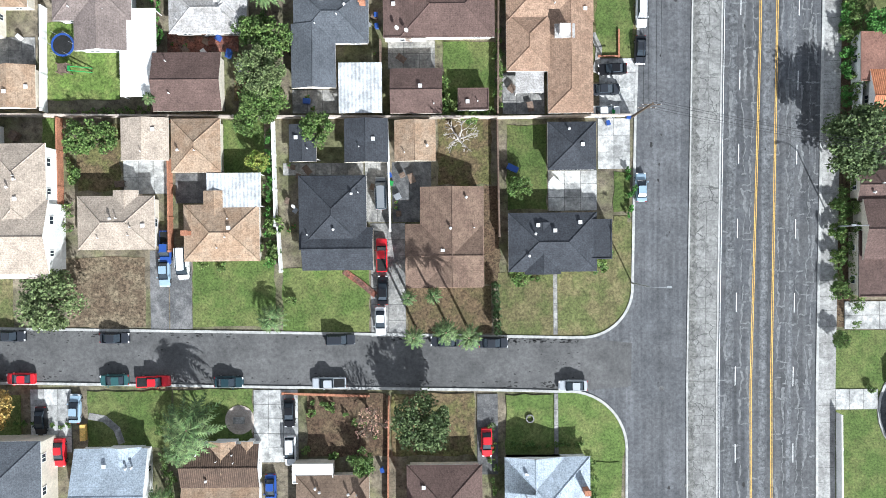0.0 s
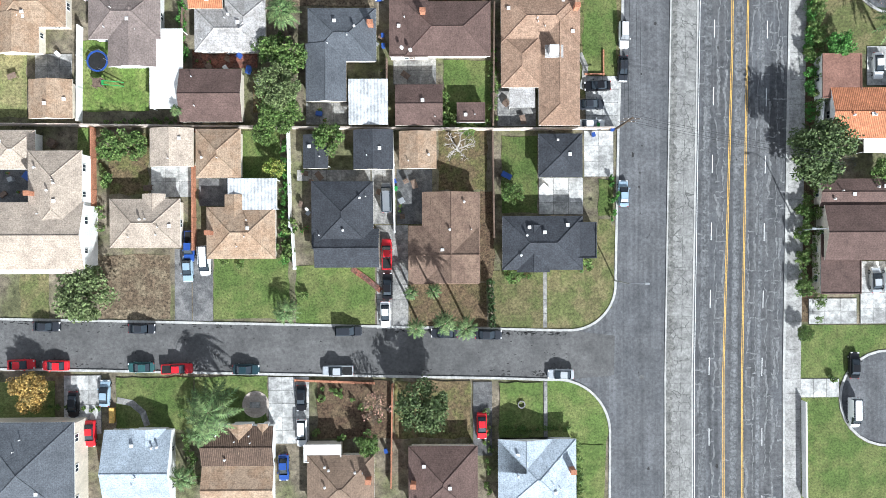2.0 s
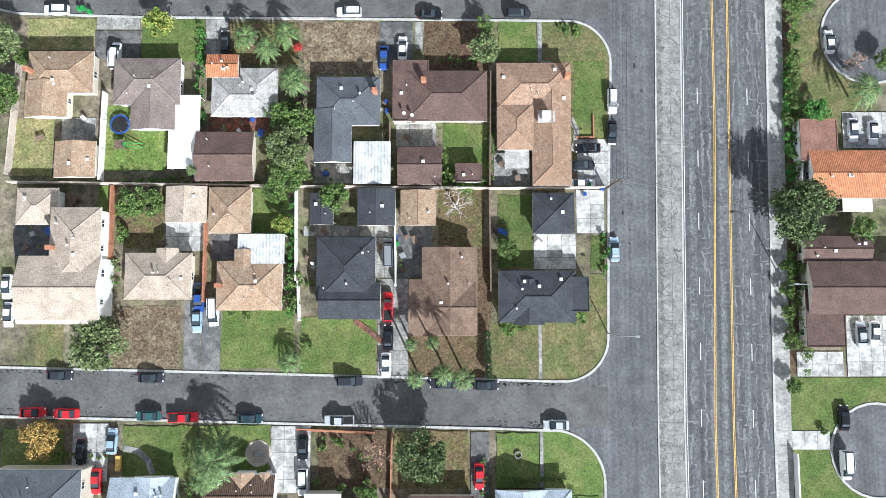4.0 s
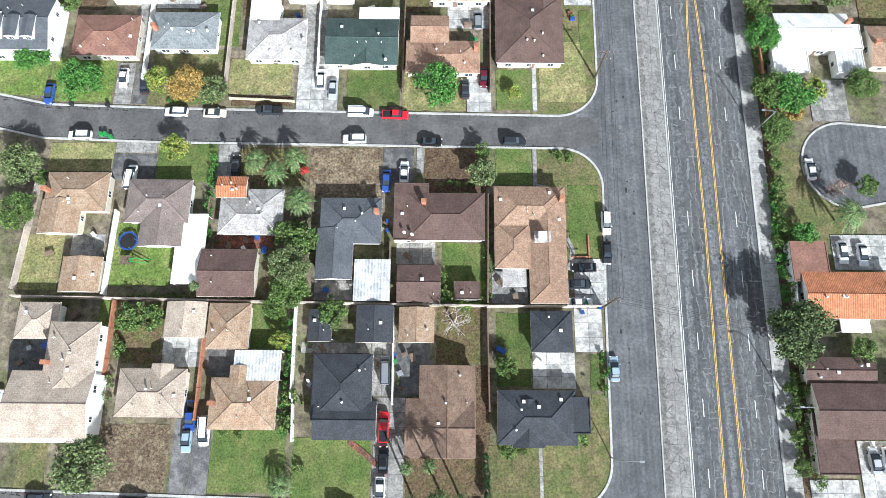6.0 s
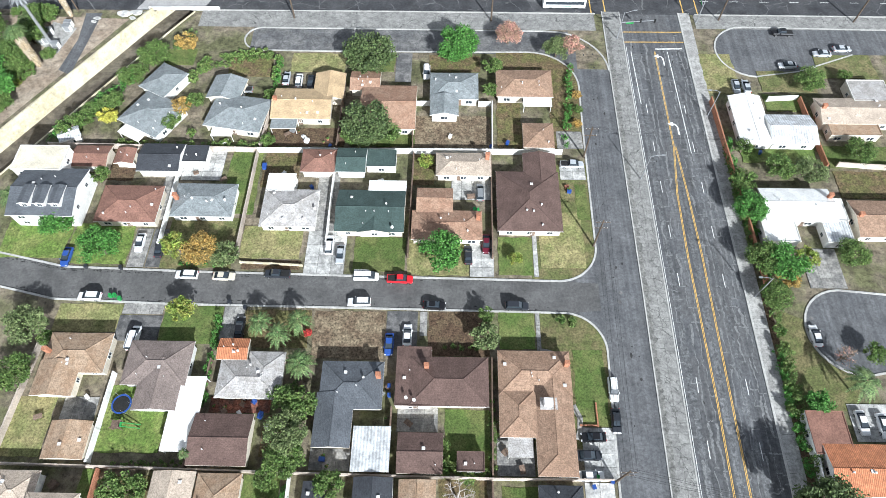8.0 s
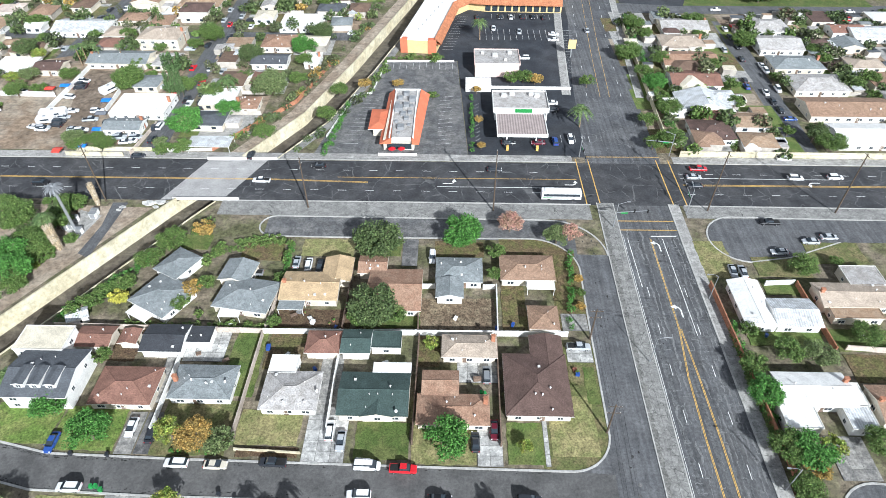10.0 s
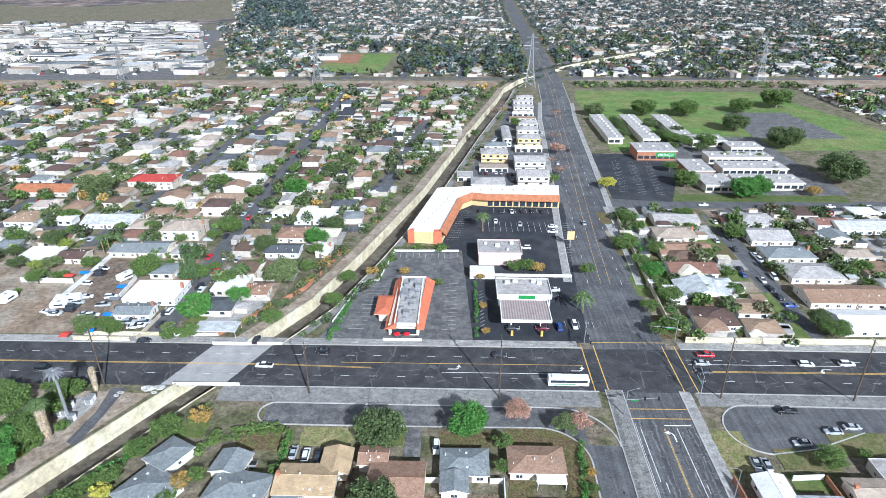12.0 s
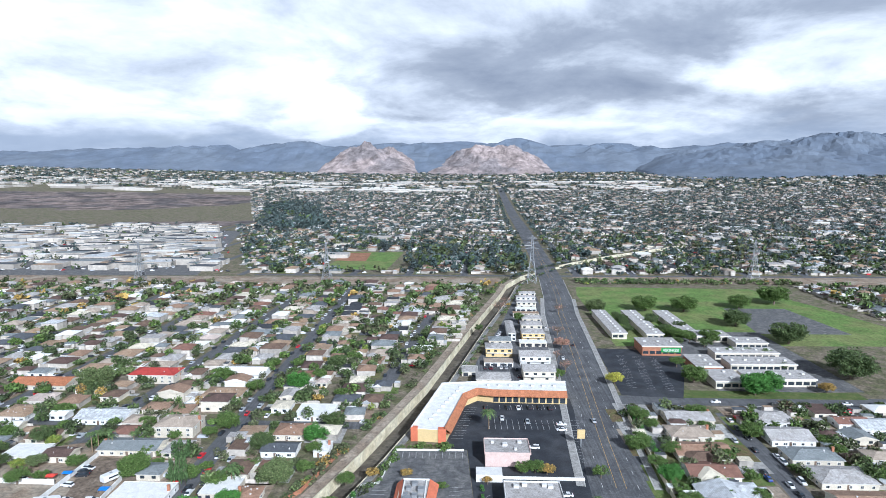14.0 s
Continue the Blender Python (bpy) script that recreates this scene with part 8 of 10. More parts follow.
def bin_(x, y, colour):
    root = new("rubbish_bin")
    root.matrix_basis = pose(x, y, 0.04, 0, 0, random.Random(int(x * 10)).uniform(-20, 20))
    tagged(root, f"{colour} plastic wheeled rubbish bin", "bin", "rubbish bins")
    bm = bmesh.new()
    section(bm, [[(-0.24, -0.28, 0.05), (0.24, -0.28, 0.05), (0.24, 0.28, 0.05), (-0.24, 0.28, 0.05)], [(-0.3, -0.36, 1.0), (0.3, -0.36, 1.0), (0.3, 0.36, 1.0), (-0.3, 0.36, 1.0)]])
    m = dict(blue="car_blue", green="paint_green", black="car_dark")[colour]
    part("bin_body", bm, m, root)
    part("lid", boxed(-0.32, -0.4, 1.0, 0.32, 0.4, 1.08), m, root)
    return root


trampoline(-65.0 + 1.2, 32.6)
root = new("play_slide")
root.location = (-62.6, 28.6, 0)
tagged(root, "wooden play frame with a green slide", "play set")
bm = bmesh.new()
for s in (-0.35, 0.35):
    rod(bm, (0, s, 1.6), (3.2, s, 0.2), 0.08, n=6)
box(bm, -0.1, -0.35, 1.5, 0.3, 0.35, 1.58)
part("slide", bm, "paint_green", root)
for x, y in ((-1.6, -0.7), (0, -0.7), (0, 0.7), (-1.6, 0.7)):
    part("post", boxed(x - 0.06, y - 0.06, 0, x + 0.06, y + 0.06, 2.2), "fence_wood", root)
part("deck", boxed(-1.7, -0.8, 1.4, 0.1, 0.8, 1.5), "fence_wood", root)
for x, y, c in ((-58.5, 53.0, "green"), (-57.2, 52.8, "black"), (-56.2, 52.6, "green"), (-80, 62.2, "black"), (-43.9, 53.1, "black"), (25.4, 20.9, "green"), (24.6, 19.2, "blue"), (-40.5, 19.5, "blue"), (-12.9, 35.2, "blue"), (-13.0, 37.0, "blue"),
                (-11.0, 11.0, "blue"), (-10.8, 9.7, "green"), (-61.6, -45, "blue"), (28, 20.2, "blue"), (66, -6, "green"), (66.2, -7.4, "green"), (7.9, 96.8, "blue"), (72.6, 96, "blue"), (3.8, 78.4, "green"), (4.6, 78.2, "green"), (-12.8, -37.2, "blue")):
    bin_(x, y, c)
# wheeled bins put out along the north street
for x, y in ((-72.7, 55.4), (-71.9, 55.5), (-70.6, 54.8)):
    bin_(x, y, "green")
for x, y in ((-72.4, 62.1), (-47.4, 54.3)):
    bin_(x, y, "black")
# a round brick terrace with a basin
root = new("round_terrace")
root.location = (-36.2, -28.9, 0)
tagged(root, "round tan-brick terrace with a small basin", "terrace")
for i, (r, z) in enumerate(((3.0, 0.1), (2.4, 0.24), (1.7, 0.36))):
    bm = bmesh.new()
    rod(bm, (0, 0, 0), (0, 0, z), r, n=28)
    part("step", bm, "block_wall", root)
part("basin", boxed(-0.9, -0.5, 0.36, 0.9, 0.5, 0.75), "concrete", root)
# swimming pool
bm = bmesh.new()
slab(bm, [(143.5, 216), (151, 216), (151.5, 224.5), (144, 224.5)], 0.0, 0.08)
mat("pool_water", (0.10, 0.42, 0.46), 0.08, 0.5, 0.05, 3, 0.05, spec=0.5)
tagged(link("swimming_pool", bm, "pool_water"), "turquoise rectangular swimming pool in a garden", "pool")
# air conditioner on the corner house
root = new("air_conditioner")
root.location = (16.9, 33.3, 0)
tagged(root, "white rooftop air conditioner on a platform", "air conditioner")
part("casing", boxed(-0.8, -0.7, 3.6, 0.8, 0.7, 5.0), "vent_metal", root)
part("platform", boxed(-1.4, -1.1, 3.3, 1.8, 1.1, 3.6), "palegrey", root)

# hedges and shrubs along the lot lines


def hedge(x0, y0, x1, y1, r=0.9, h=1.8, step=1.1, seed=1):
    """An uneven row of grown-together shrubs, as one thing."""
    rng = random.Random(seed)
    bm = bmesh.new()
    n = max(1, int(math.hypot(x1 - x0, y1 - y0) / step))
    for i in range(n + 1):
        f = i / n
        if rng.random() < 0.12:
            continue
        cx, cy = (x1 - x0) * f + rng.gauss(0, 0.25), (y1 - y0) * f + rng.gauss(0, 0.25)
        rr, hh = r * rng.uniform(0.75, 1.35), h * rng.uniform(0.7, 1.3)
        for _ in range(11):
            a, q = rng.uniform(0, 6.28), math.sqrt(rng.random()) * 0.8
            c = Vector((cx + rr * q * math.cos(a), cy + rr * q * math.sin(a), hh * (0.3 + 0.6 * rng.random() * (1.1 - q * q))))
            for _ in range(24):
                d = Vector((rng.gauss(0, 1), rng.gauss(0, 1), rng.gauss(0, 1))).normalized() * 0.38 * min(rr, 1.6)
                leaf_quad(bm, c + d * rng.uniform(0.4, 1), 0.13 * min(1.6, max(rr, 0.8)), rng)
    ob = link("hedge", bm, rng.choice(("leaf_bush", "leaf_leaf", "leaf_bush", "leaf_rich")), loc=(x0, y0, 0))
    return tagged(ob, "uneven green hedge along the lot line", "hedge", "hedges")


hedge(-48.9, 30, -48.6, 52, 0.8, 1.8, 1.1, 1)
hedge(64.6, -14, 65.4, 60, 1.1, 2.4, 1.3, 2)
hedge(65.6, 62, 64.8, 100, 1.2, 2.6, 1.6, 3)
hedge(6.8, 22, 7.0, 34, 0.8, 1.8, 1.2, 4)
hedge(-2.0, 21.4, 5.8, 21.2, 0.8, 1.5, 1.1, 5)
hedge(-2.2, 22, -1.6, 27, 0.8, 1.6, 1.1, 6)
hedge(-31.4, 22, -31.0, 36, 1.5, 3.2, 1.5, 7)
hedge(-30.8, -3, -30.6, 18, 0.9, 2.0, 1.5, 8)
hedge(-63.6, 3, -63.4, 19, 0.8, 1.8, 1.7, 9)
hedge(28.2, 4, 28.0, 12, 0.5, 1.4, 0.9, 10)
hedge(-62, 22.0, -50, 21.9, 0.5, 0.9, 1.0, 11)
hedge(-83, 96.6, -50, 96.0, 0.9, 1.6, 1.3, 12)
hedge(-99, 98, -84, 118, 1.7, 3.0, 1.8, 13)
hedge(-84, 118, -73, 134, 1.6, 3.0, 1.8, 14)
hedge(-68, 122, -50, 127, 1.1, 1.8, 1.3, 15)
hedge(-47.5, 114, -47.2, 127, 0.9, 2.0, 1.3, 16)
hedge(26.0, 98, 29.5, 124, 1.0, 1.8, 1.7, 17)
hedge(-35, 212.5, -31.5, 240, 1.0, 1.8, 1.5, 18)
hedge(-31, 242, -8, 243, 0.9, 1.5, 1.3, 19)
hedge(3.2, 174, 3.4, 212, 0.8, 2.2, 1.5, 20)
hedge(-46, 171, -42, 205, 1.2, 2.2, 2.0, 21)
hedge(72.5, 181, 76, 285, 1.7, 3.4, 2.4, 22)
hedge(-76, -29, -64, -29.6, 0.5, 0.8, 1.4, 23)
hedge(8.5, -33.4, 20.5, -33.6, 0.5, 0.9, 1.2, 24)
hedge(21.6, -46, 22.2, -36, 0.9, 1.5, 1.4, 25)
hedge(5.6, -45, 5.4, -30, 0.6, 1.2, 1.4, 26)
hedge(-24, -25.5, -14, -31, 0.6, 1.0, 1.8, 27)
hedge(-47, -44, -48.5, -30, 1.1, 2.4, 1.6, 28)
hedge(9, -5.8, 14, -6.0, 0.6, 0.9, 1.0, 29)
hedge(19, -4.4, 24, -3.0, 0.8, 1.0, 1.0, 30)
hedge(-5.5, 45.4, 4, 45.2, 0.6, 0.9, 1.5, 31)
hedge(-49, 62.9, -60, 63.2, 0.5, 0.8, 1.6, 32)
hedge(-118, 105, -190, 95, 2.6, 4.5, 3.2, 33)
hedge(-122, 118, -170, 138, 2.4, 4.0, 3.0, 34)
hedge(-118, 112, -150, 118, 2.4, 4.0, 3.2, 35)

for y0, y1, sd in ((-7.5, 8.0, 71), (21.5, 45.0, 72), (66.0, 95.0, 73)):
    hedge(63.0 + 0.0175 * y0, y0, 63.0 + 0.0175 * y1, y1, 0.95, 1.7, 0.9, sd)

# small garden things


def planter_ring(x, y, r=0.7):
    bm = bmesh.new()
    for i in range(14):
        a, b = i * math.pi / 7, (i + 1) * math.pi / 7
        slab(bm, [(r * math.cos(a), r * math.sin(a)), (r * math.cos(b), r * math.sin(b)), (r * .72 * math.cos(b), r * .72 * math.sin(b)), (r * .72 * math.cos(a), r * .72 * math.sin(a))][::-1], 0, 0.45)
    ob = link("planter", bm, "concrete", loc=(x, y, 0.05))
    return tagged(ob, "round concrete planter ring on the lawn", "planter", "planters")


def storage_box(x, y, w, d, h, deg, material, label):
    root = new("storage_box")
    root.matrix_basis = pose(x, y, 0.05, 0, 0, deg)
    tagged(root, label, "box", "garden clutter")
    part("box_body", boxed(-w / 2, -d / 2, 0, w / 2, d / 2, h), material, root)
    part("lid", boxed(-w / 2 - 0.05, -d / 2 - 0.05, h, w / 2 + 0.05, d / 2 + 0.05, h + 0.07), material, root)
    return root


def garden_table(x, y, deg):
    root = new("garden_table")
    root.matrix_basis = pose(x, y, 0.06, 0, 0, deg)
    tagged(root, "weathered wooden garden table on the patio", "table", "garden furniture")
    part("tabletop", boxed(-0.8, -0.5, 0.7, 0.8, 0.5, 0.75), "fence_wood", root)
    for sx in (-0.7, 0.7):
        for sy in (-0.4, 0.4):
            part("leg", boxed(sx - 0.04, sy - 0.04, 0, sx + 0.04, sy + 0.04, 0.7), "fence_wood", root)
    return root


planter_ring(11.6, -29.2)
rng = random.Random(31)
for x, y in ((-79, 30), (-71, 34), (-58, 36), (-44, 31.6), (-41, 31.2), (-37, 31), (-35, 29), (-22, 30), (-9, 30), (9, 25), (12, 22), (-76, 12), (-72, 18), (-55, 10), (-40, 9.6), (-26, 11), (-24.5, 12), (-13.5, 9), (-9, 11), (-7.5, 10.5), (9, 12), (16, 9.6),
             (-70, 90), (-62, 88), (-55, 86), (-46, 90), (-41, 88), (-34, 84), (-18, 86), (-6, 83), (3, 82), (12, 98), (-2, 100), (-24, 99), (-37, 98), (-42, 100), (-57, 97.5), (70, 98), (76, 94), (96, 96)):
    k = rng.random()
    if k < 0.3:
        garden_table(x, y, rng.uniform(0, 180))
    else:
        m, lb = rng.choice((("vent_metal", "pale metal storage box in the yard"), ("fence_wood", "dark wooden crate in the yard"), ("car_blue", "blue plastic storage box in the yard"), ("wall_white", "white plastic storage box in the yard")))
        storage_box(x, y, rng.uniform(0.6, 1.8), rng.uniform(0.5, 1.2), rng.uniform(0.5, 1.1), rng.uniform(0, 180), m, lb)


def plant_pot(x, y, r):
    root = new("plant_pot")
    root.location = (x, y, 0.06)
    tagged(root, "round clay plant pot with a small green plant", "plant pot", "plant pots")
    bm = bmesh.new()
    rod(bm, (0, 0, 0), (0, 0, r * 1.6), r * 0.7, r, 8)
    part("pot", bm, "wall_brick", root)
    put("foliage", shared("pot_foliage", lambda: crown_bm(77, 6, 18, 0.22, 1.0)), root, pose(0, 0, r * 2.1) @ Matrix.Diagonal((r * 1.5, r * 1.5, r * 1.3, 1)), "leaf_rich")
    return root


def crate(x, y, w, d, h, deg, material, words):
    bm = boxed(-w / 2, -d / 2, 0, w / 2, d / 2, h)
    box(bm, -w / 2 - 0.04, -d / 2 - 0.04, h, w / 2 + 0.04, d / 2 + 0.04, h + 0.06)
    ob = link("storage_crate", bm, material)
    ob.matrix_world = pose(x, y, 0.06, 0, 0, deg)
    return tagged(ob, words, "crate", "yard clutter")


crate(-61.7, -30.6, 0.8, 2.6, 0.7, 0, "paint_yellow", "yellow ride-on toy box on the front lawn")
# things kept along the back yards and side paths
for x0, y0, x1, y1, n, sd in ((-47, 31.8, -36, 34.4, 7, 1), (-28.4, 11.4, -26.4, 13, 3, 2), (-28, 2, -26.4, 8, 4, 3), (-10.4, 4, -8.6, 12.6, 4, 4), (-82, 8, -76, 13, 4, 5),
                              (-66.8, 3, -65.4, 9, 3, 6), (-14.4, 30, -12.2, 40, 3, 7), (-26, 21.6, -20, 24.4, 3, 8), (-34, 96.8, -29, 99, 3, 9), (-46, 98.8, -33, 102.4, 5, 10), (24.4, 80, 26.6, 86, 3, 11)):
    rg = random.Random(sd + 200)
    for i in range(n):
        x, y = rg.uniform(x0, x1), rg.uniform(y0, y1)
        if rg.random() < 0.4:
            plant_pot(x, y, rg.uniform(0.22, 0.4))
        else:
            m, words = rg.choice((("wall_white", "white plastic storage crate in the yard"), ("fence_wood", "dark wooden crate in the yard"), ("car_blue", "blue plastic crate in the yard"), ("galvanised", "grey metal box in the yard"), ("redbrick", "rust-red box in the yard")))
            crate(x, y, rg.uniform(0.5, 1.2), rg.uniform(0.4, 0.9), rg.uniform(0.3, 0.8), rg.uniform(-40, 40), m, words)


def path_strip(pts, w, material, label):
    bm = bmesh.new()
    strip(bm, pts, -w / 2, w / 2, 0, 0.21)
    return structure(link("garden_path", bm, material), label, "path")


path_strip([(-18.8, -4.6), (-16.0, -6.6), (-13.6, -8.6)], 1.0, "redbrick", "red brick garden path across the lawn")
path_strip([(16.4, 45), (18.6, 44.6), (21.6, 43.2)], 1.0, "concrete", "curved concrete path to the corner house")
path_strip([(22.3, 34), (23.4, 31.6), (23.2, 29.4), (22.6, 27.6)], 1.0, "concrete", "curved concrete path beside the corner house")
path_strip([(-64.5, 34.6), (-61.8, 33.2), (-58.5, 33.4)], 0.8, "concrete", "pale curved edging path")
garden_wall(-47.0, 64.0, -33.2, 63.4, 0.7, "channel_wall")
garden_wall(-29, -24.6, -14.6, -25.2, 0.4, "wall_brick", 0.3)
garden_wall(-11.6, -25.4, -11.9, -44, 1.3, "wall_brick", 0.15)
garden_wall(23.4, 30.2, 26.6, 30.2, 0.4, "wall_brick")
garden_wall(26.6, 30.2, 26.6, 34.8, 0.4, "wall_brick")


path_strip([(-61.0, -28.0), (-58.4, -28.5), (-56.4, -30.2), (-55.6, -32.6)], 1.1, "concrete", "curved concrete garden path")


def satellite_dish(x, y, z):
    root = new("satellite_dish")
    root.matrix_basis = pose(x, y, z, 0, 0, 150)
    tagged(root, "small pale satellite dish on a roof", "satellite dish", "satellite dishes")
    bm = bmesh.new()
    rod(bm, (0, 0, 0), (0, 0, 0.7), 0.03, n=6)
    part("mast", bm, "galvanised", root)
    bm = bmesh.new()
    rod(bm, (0, 0.05, 0.75), (0, 0.14, 0.85), 0.12, 0.36, 12)
    part("dish", bm, "vent_metal", root)
    return root


for x, y, z in ((-26.0, 6, 3.1), (-7.9, 33.6, 3.0), (-14.2, 71.4, 3.1), (-9.4, 34, 3), (-52.0, 78, 3.1), (-31.6, 76, 3.1), (10.6, -37, 3.0), (-59.6, 78.4, 3.0)):
    satellite_dish(x, y, z)

# dormers of the white house
for i in range(3):
    x = -94.6 + i * 3.4
    root = new("dormer")
    root.location = (x, 75.2, 0)
    tagged(root, "white gabled dormer with a slate roof", "dormer", "dormers")
    bm, _, _ = hip_bm(-1.3, -1.0, 1.3, 4.0, 6.9, "y")
    part("roof", bm, ["slate", "wall_white"], root)
    part("wall", boxed(-1.1, -0.8, 4.9, 1.1, 3.6, 6.75), "wall_white", root)
    add_window(root, 0, -0.85, 5.5, 0, 0.8)

# ---- the city beyond ----
def quad_house(V, F, M, x, y, w, d, z, h, deg, mi_roof, flat=False):
    """A small house far off: walls and a hip or flat roof."""
    c, s = math.cos(radians(deg)), math.sin(radians(deg))
    base = len(V)
    tr = lambda a, b, e: V.append((x + a * c - b * s, y + a * s + b * c, z + e))
    for e in (0, h):
        for a, b in ((-w, -d), (w, -d), (w, d), (-w, d)):
            tr(a / 2, b / 2, e)
    for i in range(4):
        F.append((base + i, base + (i + 1) % 4, base + 4 + (i + 1) % 4, base + 4 + i))
        M.append(0)
    if flat:
        F.append((base + 4, base + 5, base + 6, base + 7))
        M.append(mi_roof)
        return
    o = 0.5
    e0 = len(V)
    for a, b in ((-w / 2 - o, -d / 2 - o), (w / 2 + o, -d / 2 - o), (w / 2 + o, d / 2 + o), (-w / 2 - o, d / 2 + o)):
        tr(a, b, h)
    r = min(w, d) / 2
    t = h + r * 0.36
    if w > d:
        tr(-w / 2 + r, 0, t)
        tr(w / 2 - r, 0, t)
        fs = ((0, 1, 5, 4), (1, 2, 5), (2, 3, 4, 5), (3, 0, 4))
    else:
        tr(0, -d / 2 + r, t)
        tr(0, d / 2 - r, t)
        fs = ((0, 1, 4), (1, 2, 5, 4), (2, 3, 5), (3, 0, 4, 5))
    for f in fs:
        F.append(tuple(e0 + i for i in f))
        M.append(mi_roof)


FAR_ROOFS = ["tan", "beige", "white", "palegrey", "mbrown", "slate", "darkbrown", "ltbrown", "palepink", "rust", "whitemetal", "slate2", "cream", "charcoal"]
FAR_WEIGHTS = [16, 13, 7, 10, 11, 9, 10, 12, 3, 7, 5, 10, 3, 4]


def ave_x(y):
    for (x0, y0), (x1, y1) in zip(AVE_N, AVE_N[1:]):
        if y0 <= y <= y1:
            return x0 + (x1 - x0) * (y - y0) / (y1 - y0)
    return 40 if y < 200 else 160


def ch_x(y):
    for (x0, y0), (x1, y1) in zip(CH, CH[1:]):
        if y0 <= y <= y1:
            return x0 + (x1 - x0) * (y - y0) / (y1 - y0)
    return -1e6 if y < 0 else 70


def free(x, y, m=8):
    """Whether a plain house may stand here."""
    if y < 173:
        return False
    if 640 < y < 935 and ch_x(y) - 16 - m < x < ch_x(y) + 30 + m:
        return False
    if y < 700:
        cx = ch_x(y)
        if cx - 9 - m < x < cx + CHW + 4 + m:
            return False
        if cx < x < ave_x(y) + 30 + m:
            return False
        if 60 < x < 100 and y < 290:
            return x > 68 + m
        if ave_x(y) - 5 < x < 320 and 288 < y < 615:
            return False
        if any(a - m < x < c + m and b - m < y < d + m for a, b, c, d in PLACED):
            return False
        if 106 < x < 123 and y < 290:
            return False
        if -200 < x < -128 and y < 225:
            return False
    else:
        ax = ave_x(y)
        if ax - 6 - m < x < ax + 32 + m:
            return False
    if 600 < y < 655:
        return False
    if -175 < x < -70 and 690 < y < 860:
        return False
    if x < -0.36 * y + 10 and 1250 < y < 2600:
        return False
    if x < -0.40 * y + 20 and 600 < y < 1350:
        return False
    return True


rng = random.Random(11)
V, F, M = [], [], []
TV, TF, TM = [], [], []
tint = random.Random(23)
CV, CF, CM = [], [], []
mid_houses = []
PLACED = [q for q in PLACED if q[1] > 165]
far_roads = []


def far_tree(x, y, r, h, n):
    z = rise(x, y)
    # trees past 640 m mostly take the haze-tinted leaves, nearly all past 1100 m
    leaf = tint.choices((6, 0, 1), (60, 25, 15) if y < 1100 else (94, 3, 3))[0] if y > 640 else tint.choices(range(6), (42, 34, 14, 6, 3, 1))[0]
    TM.extend([leaf] * n)
    for _ in range(n):
        a, q = rng.uniform(0, 6.28), math.sqrt(rng.random()) * r
        c = Vector((x + q * math.cos(a), y + q * math.sin(a), z + h * (0.3 + 0.62 * rng.random() * (1.1 - 0.5 * q / r))))
        s = r * (rng.uniform(0.28, 0.55) if n < 40 else rng.uniform(0.13, 0.27))
        nrm = Vector((rng.gauss(0, 1), rng.gauss(0, 1), abs(rng.gauss(0, 1)) + 0.3)).normalized()
        u = nrm.orthogonal().normalized()
        w = nrm.cross(u)
        b = len(TV)
        TV.extend(tuple(c + k) for k in (u * s, w * s * 0.8, -u * s, -w * s * 0.7))
        TF.append((b, b + 1, b + 2, b + 3))


def far_car(x, y, deg):
    c, s = math.cos(radians(deg)), math.sin(radians(deg))
    b, z = len(CV), rise(x, y)
    for a, w, e in ((-2.3, .9, .2), (2.3, .9, .2), (2.3, .85, .8), (-2.3, .85, .95), (-1.5, .7, 1.45), (0.4, .7, 1.45), (1.2, .8, .9)):
        for sg in (-1, 1):
            CV.append((x + a * c - sg * w * s, y + a * s + sg * w * c, z + e))
    prof = (0, 1, 2, 6, 5, 4, 3)
    CF.append(tuple(b + 2 * i for i in prof))
    CF.append(tuple(b + 2 * i + 1 for i in prof[::-1]))
    mi = rng.choices((0, 1, 2, 3), (6, 5, 5, 1))[0]
    CM.extend((mi, mi))
    for i in range(7):
        j = (i + 1) % 7
        CF.append((b + 2 * prof[j], b + 2 * prof[i], b + 2 * prof[i] + 1, b + 2 * prof[j] + 1))
        CM.append(4 if i in (2, 5) else mi)


far_lots = []
OCC = []


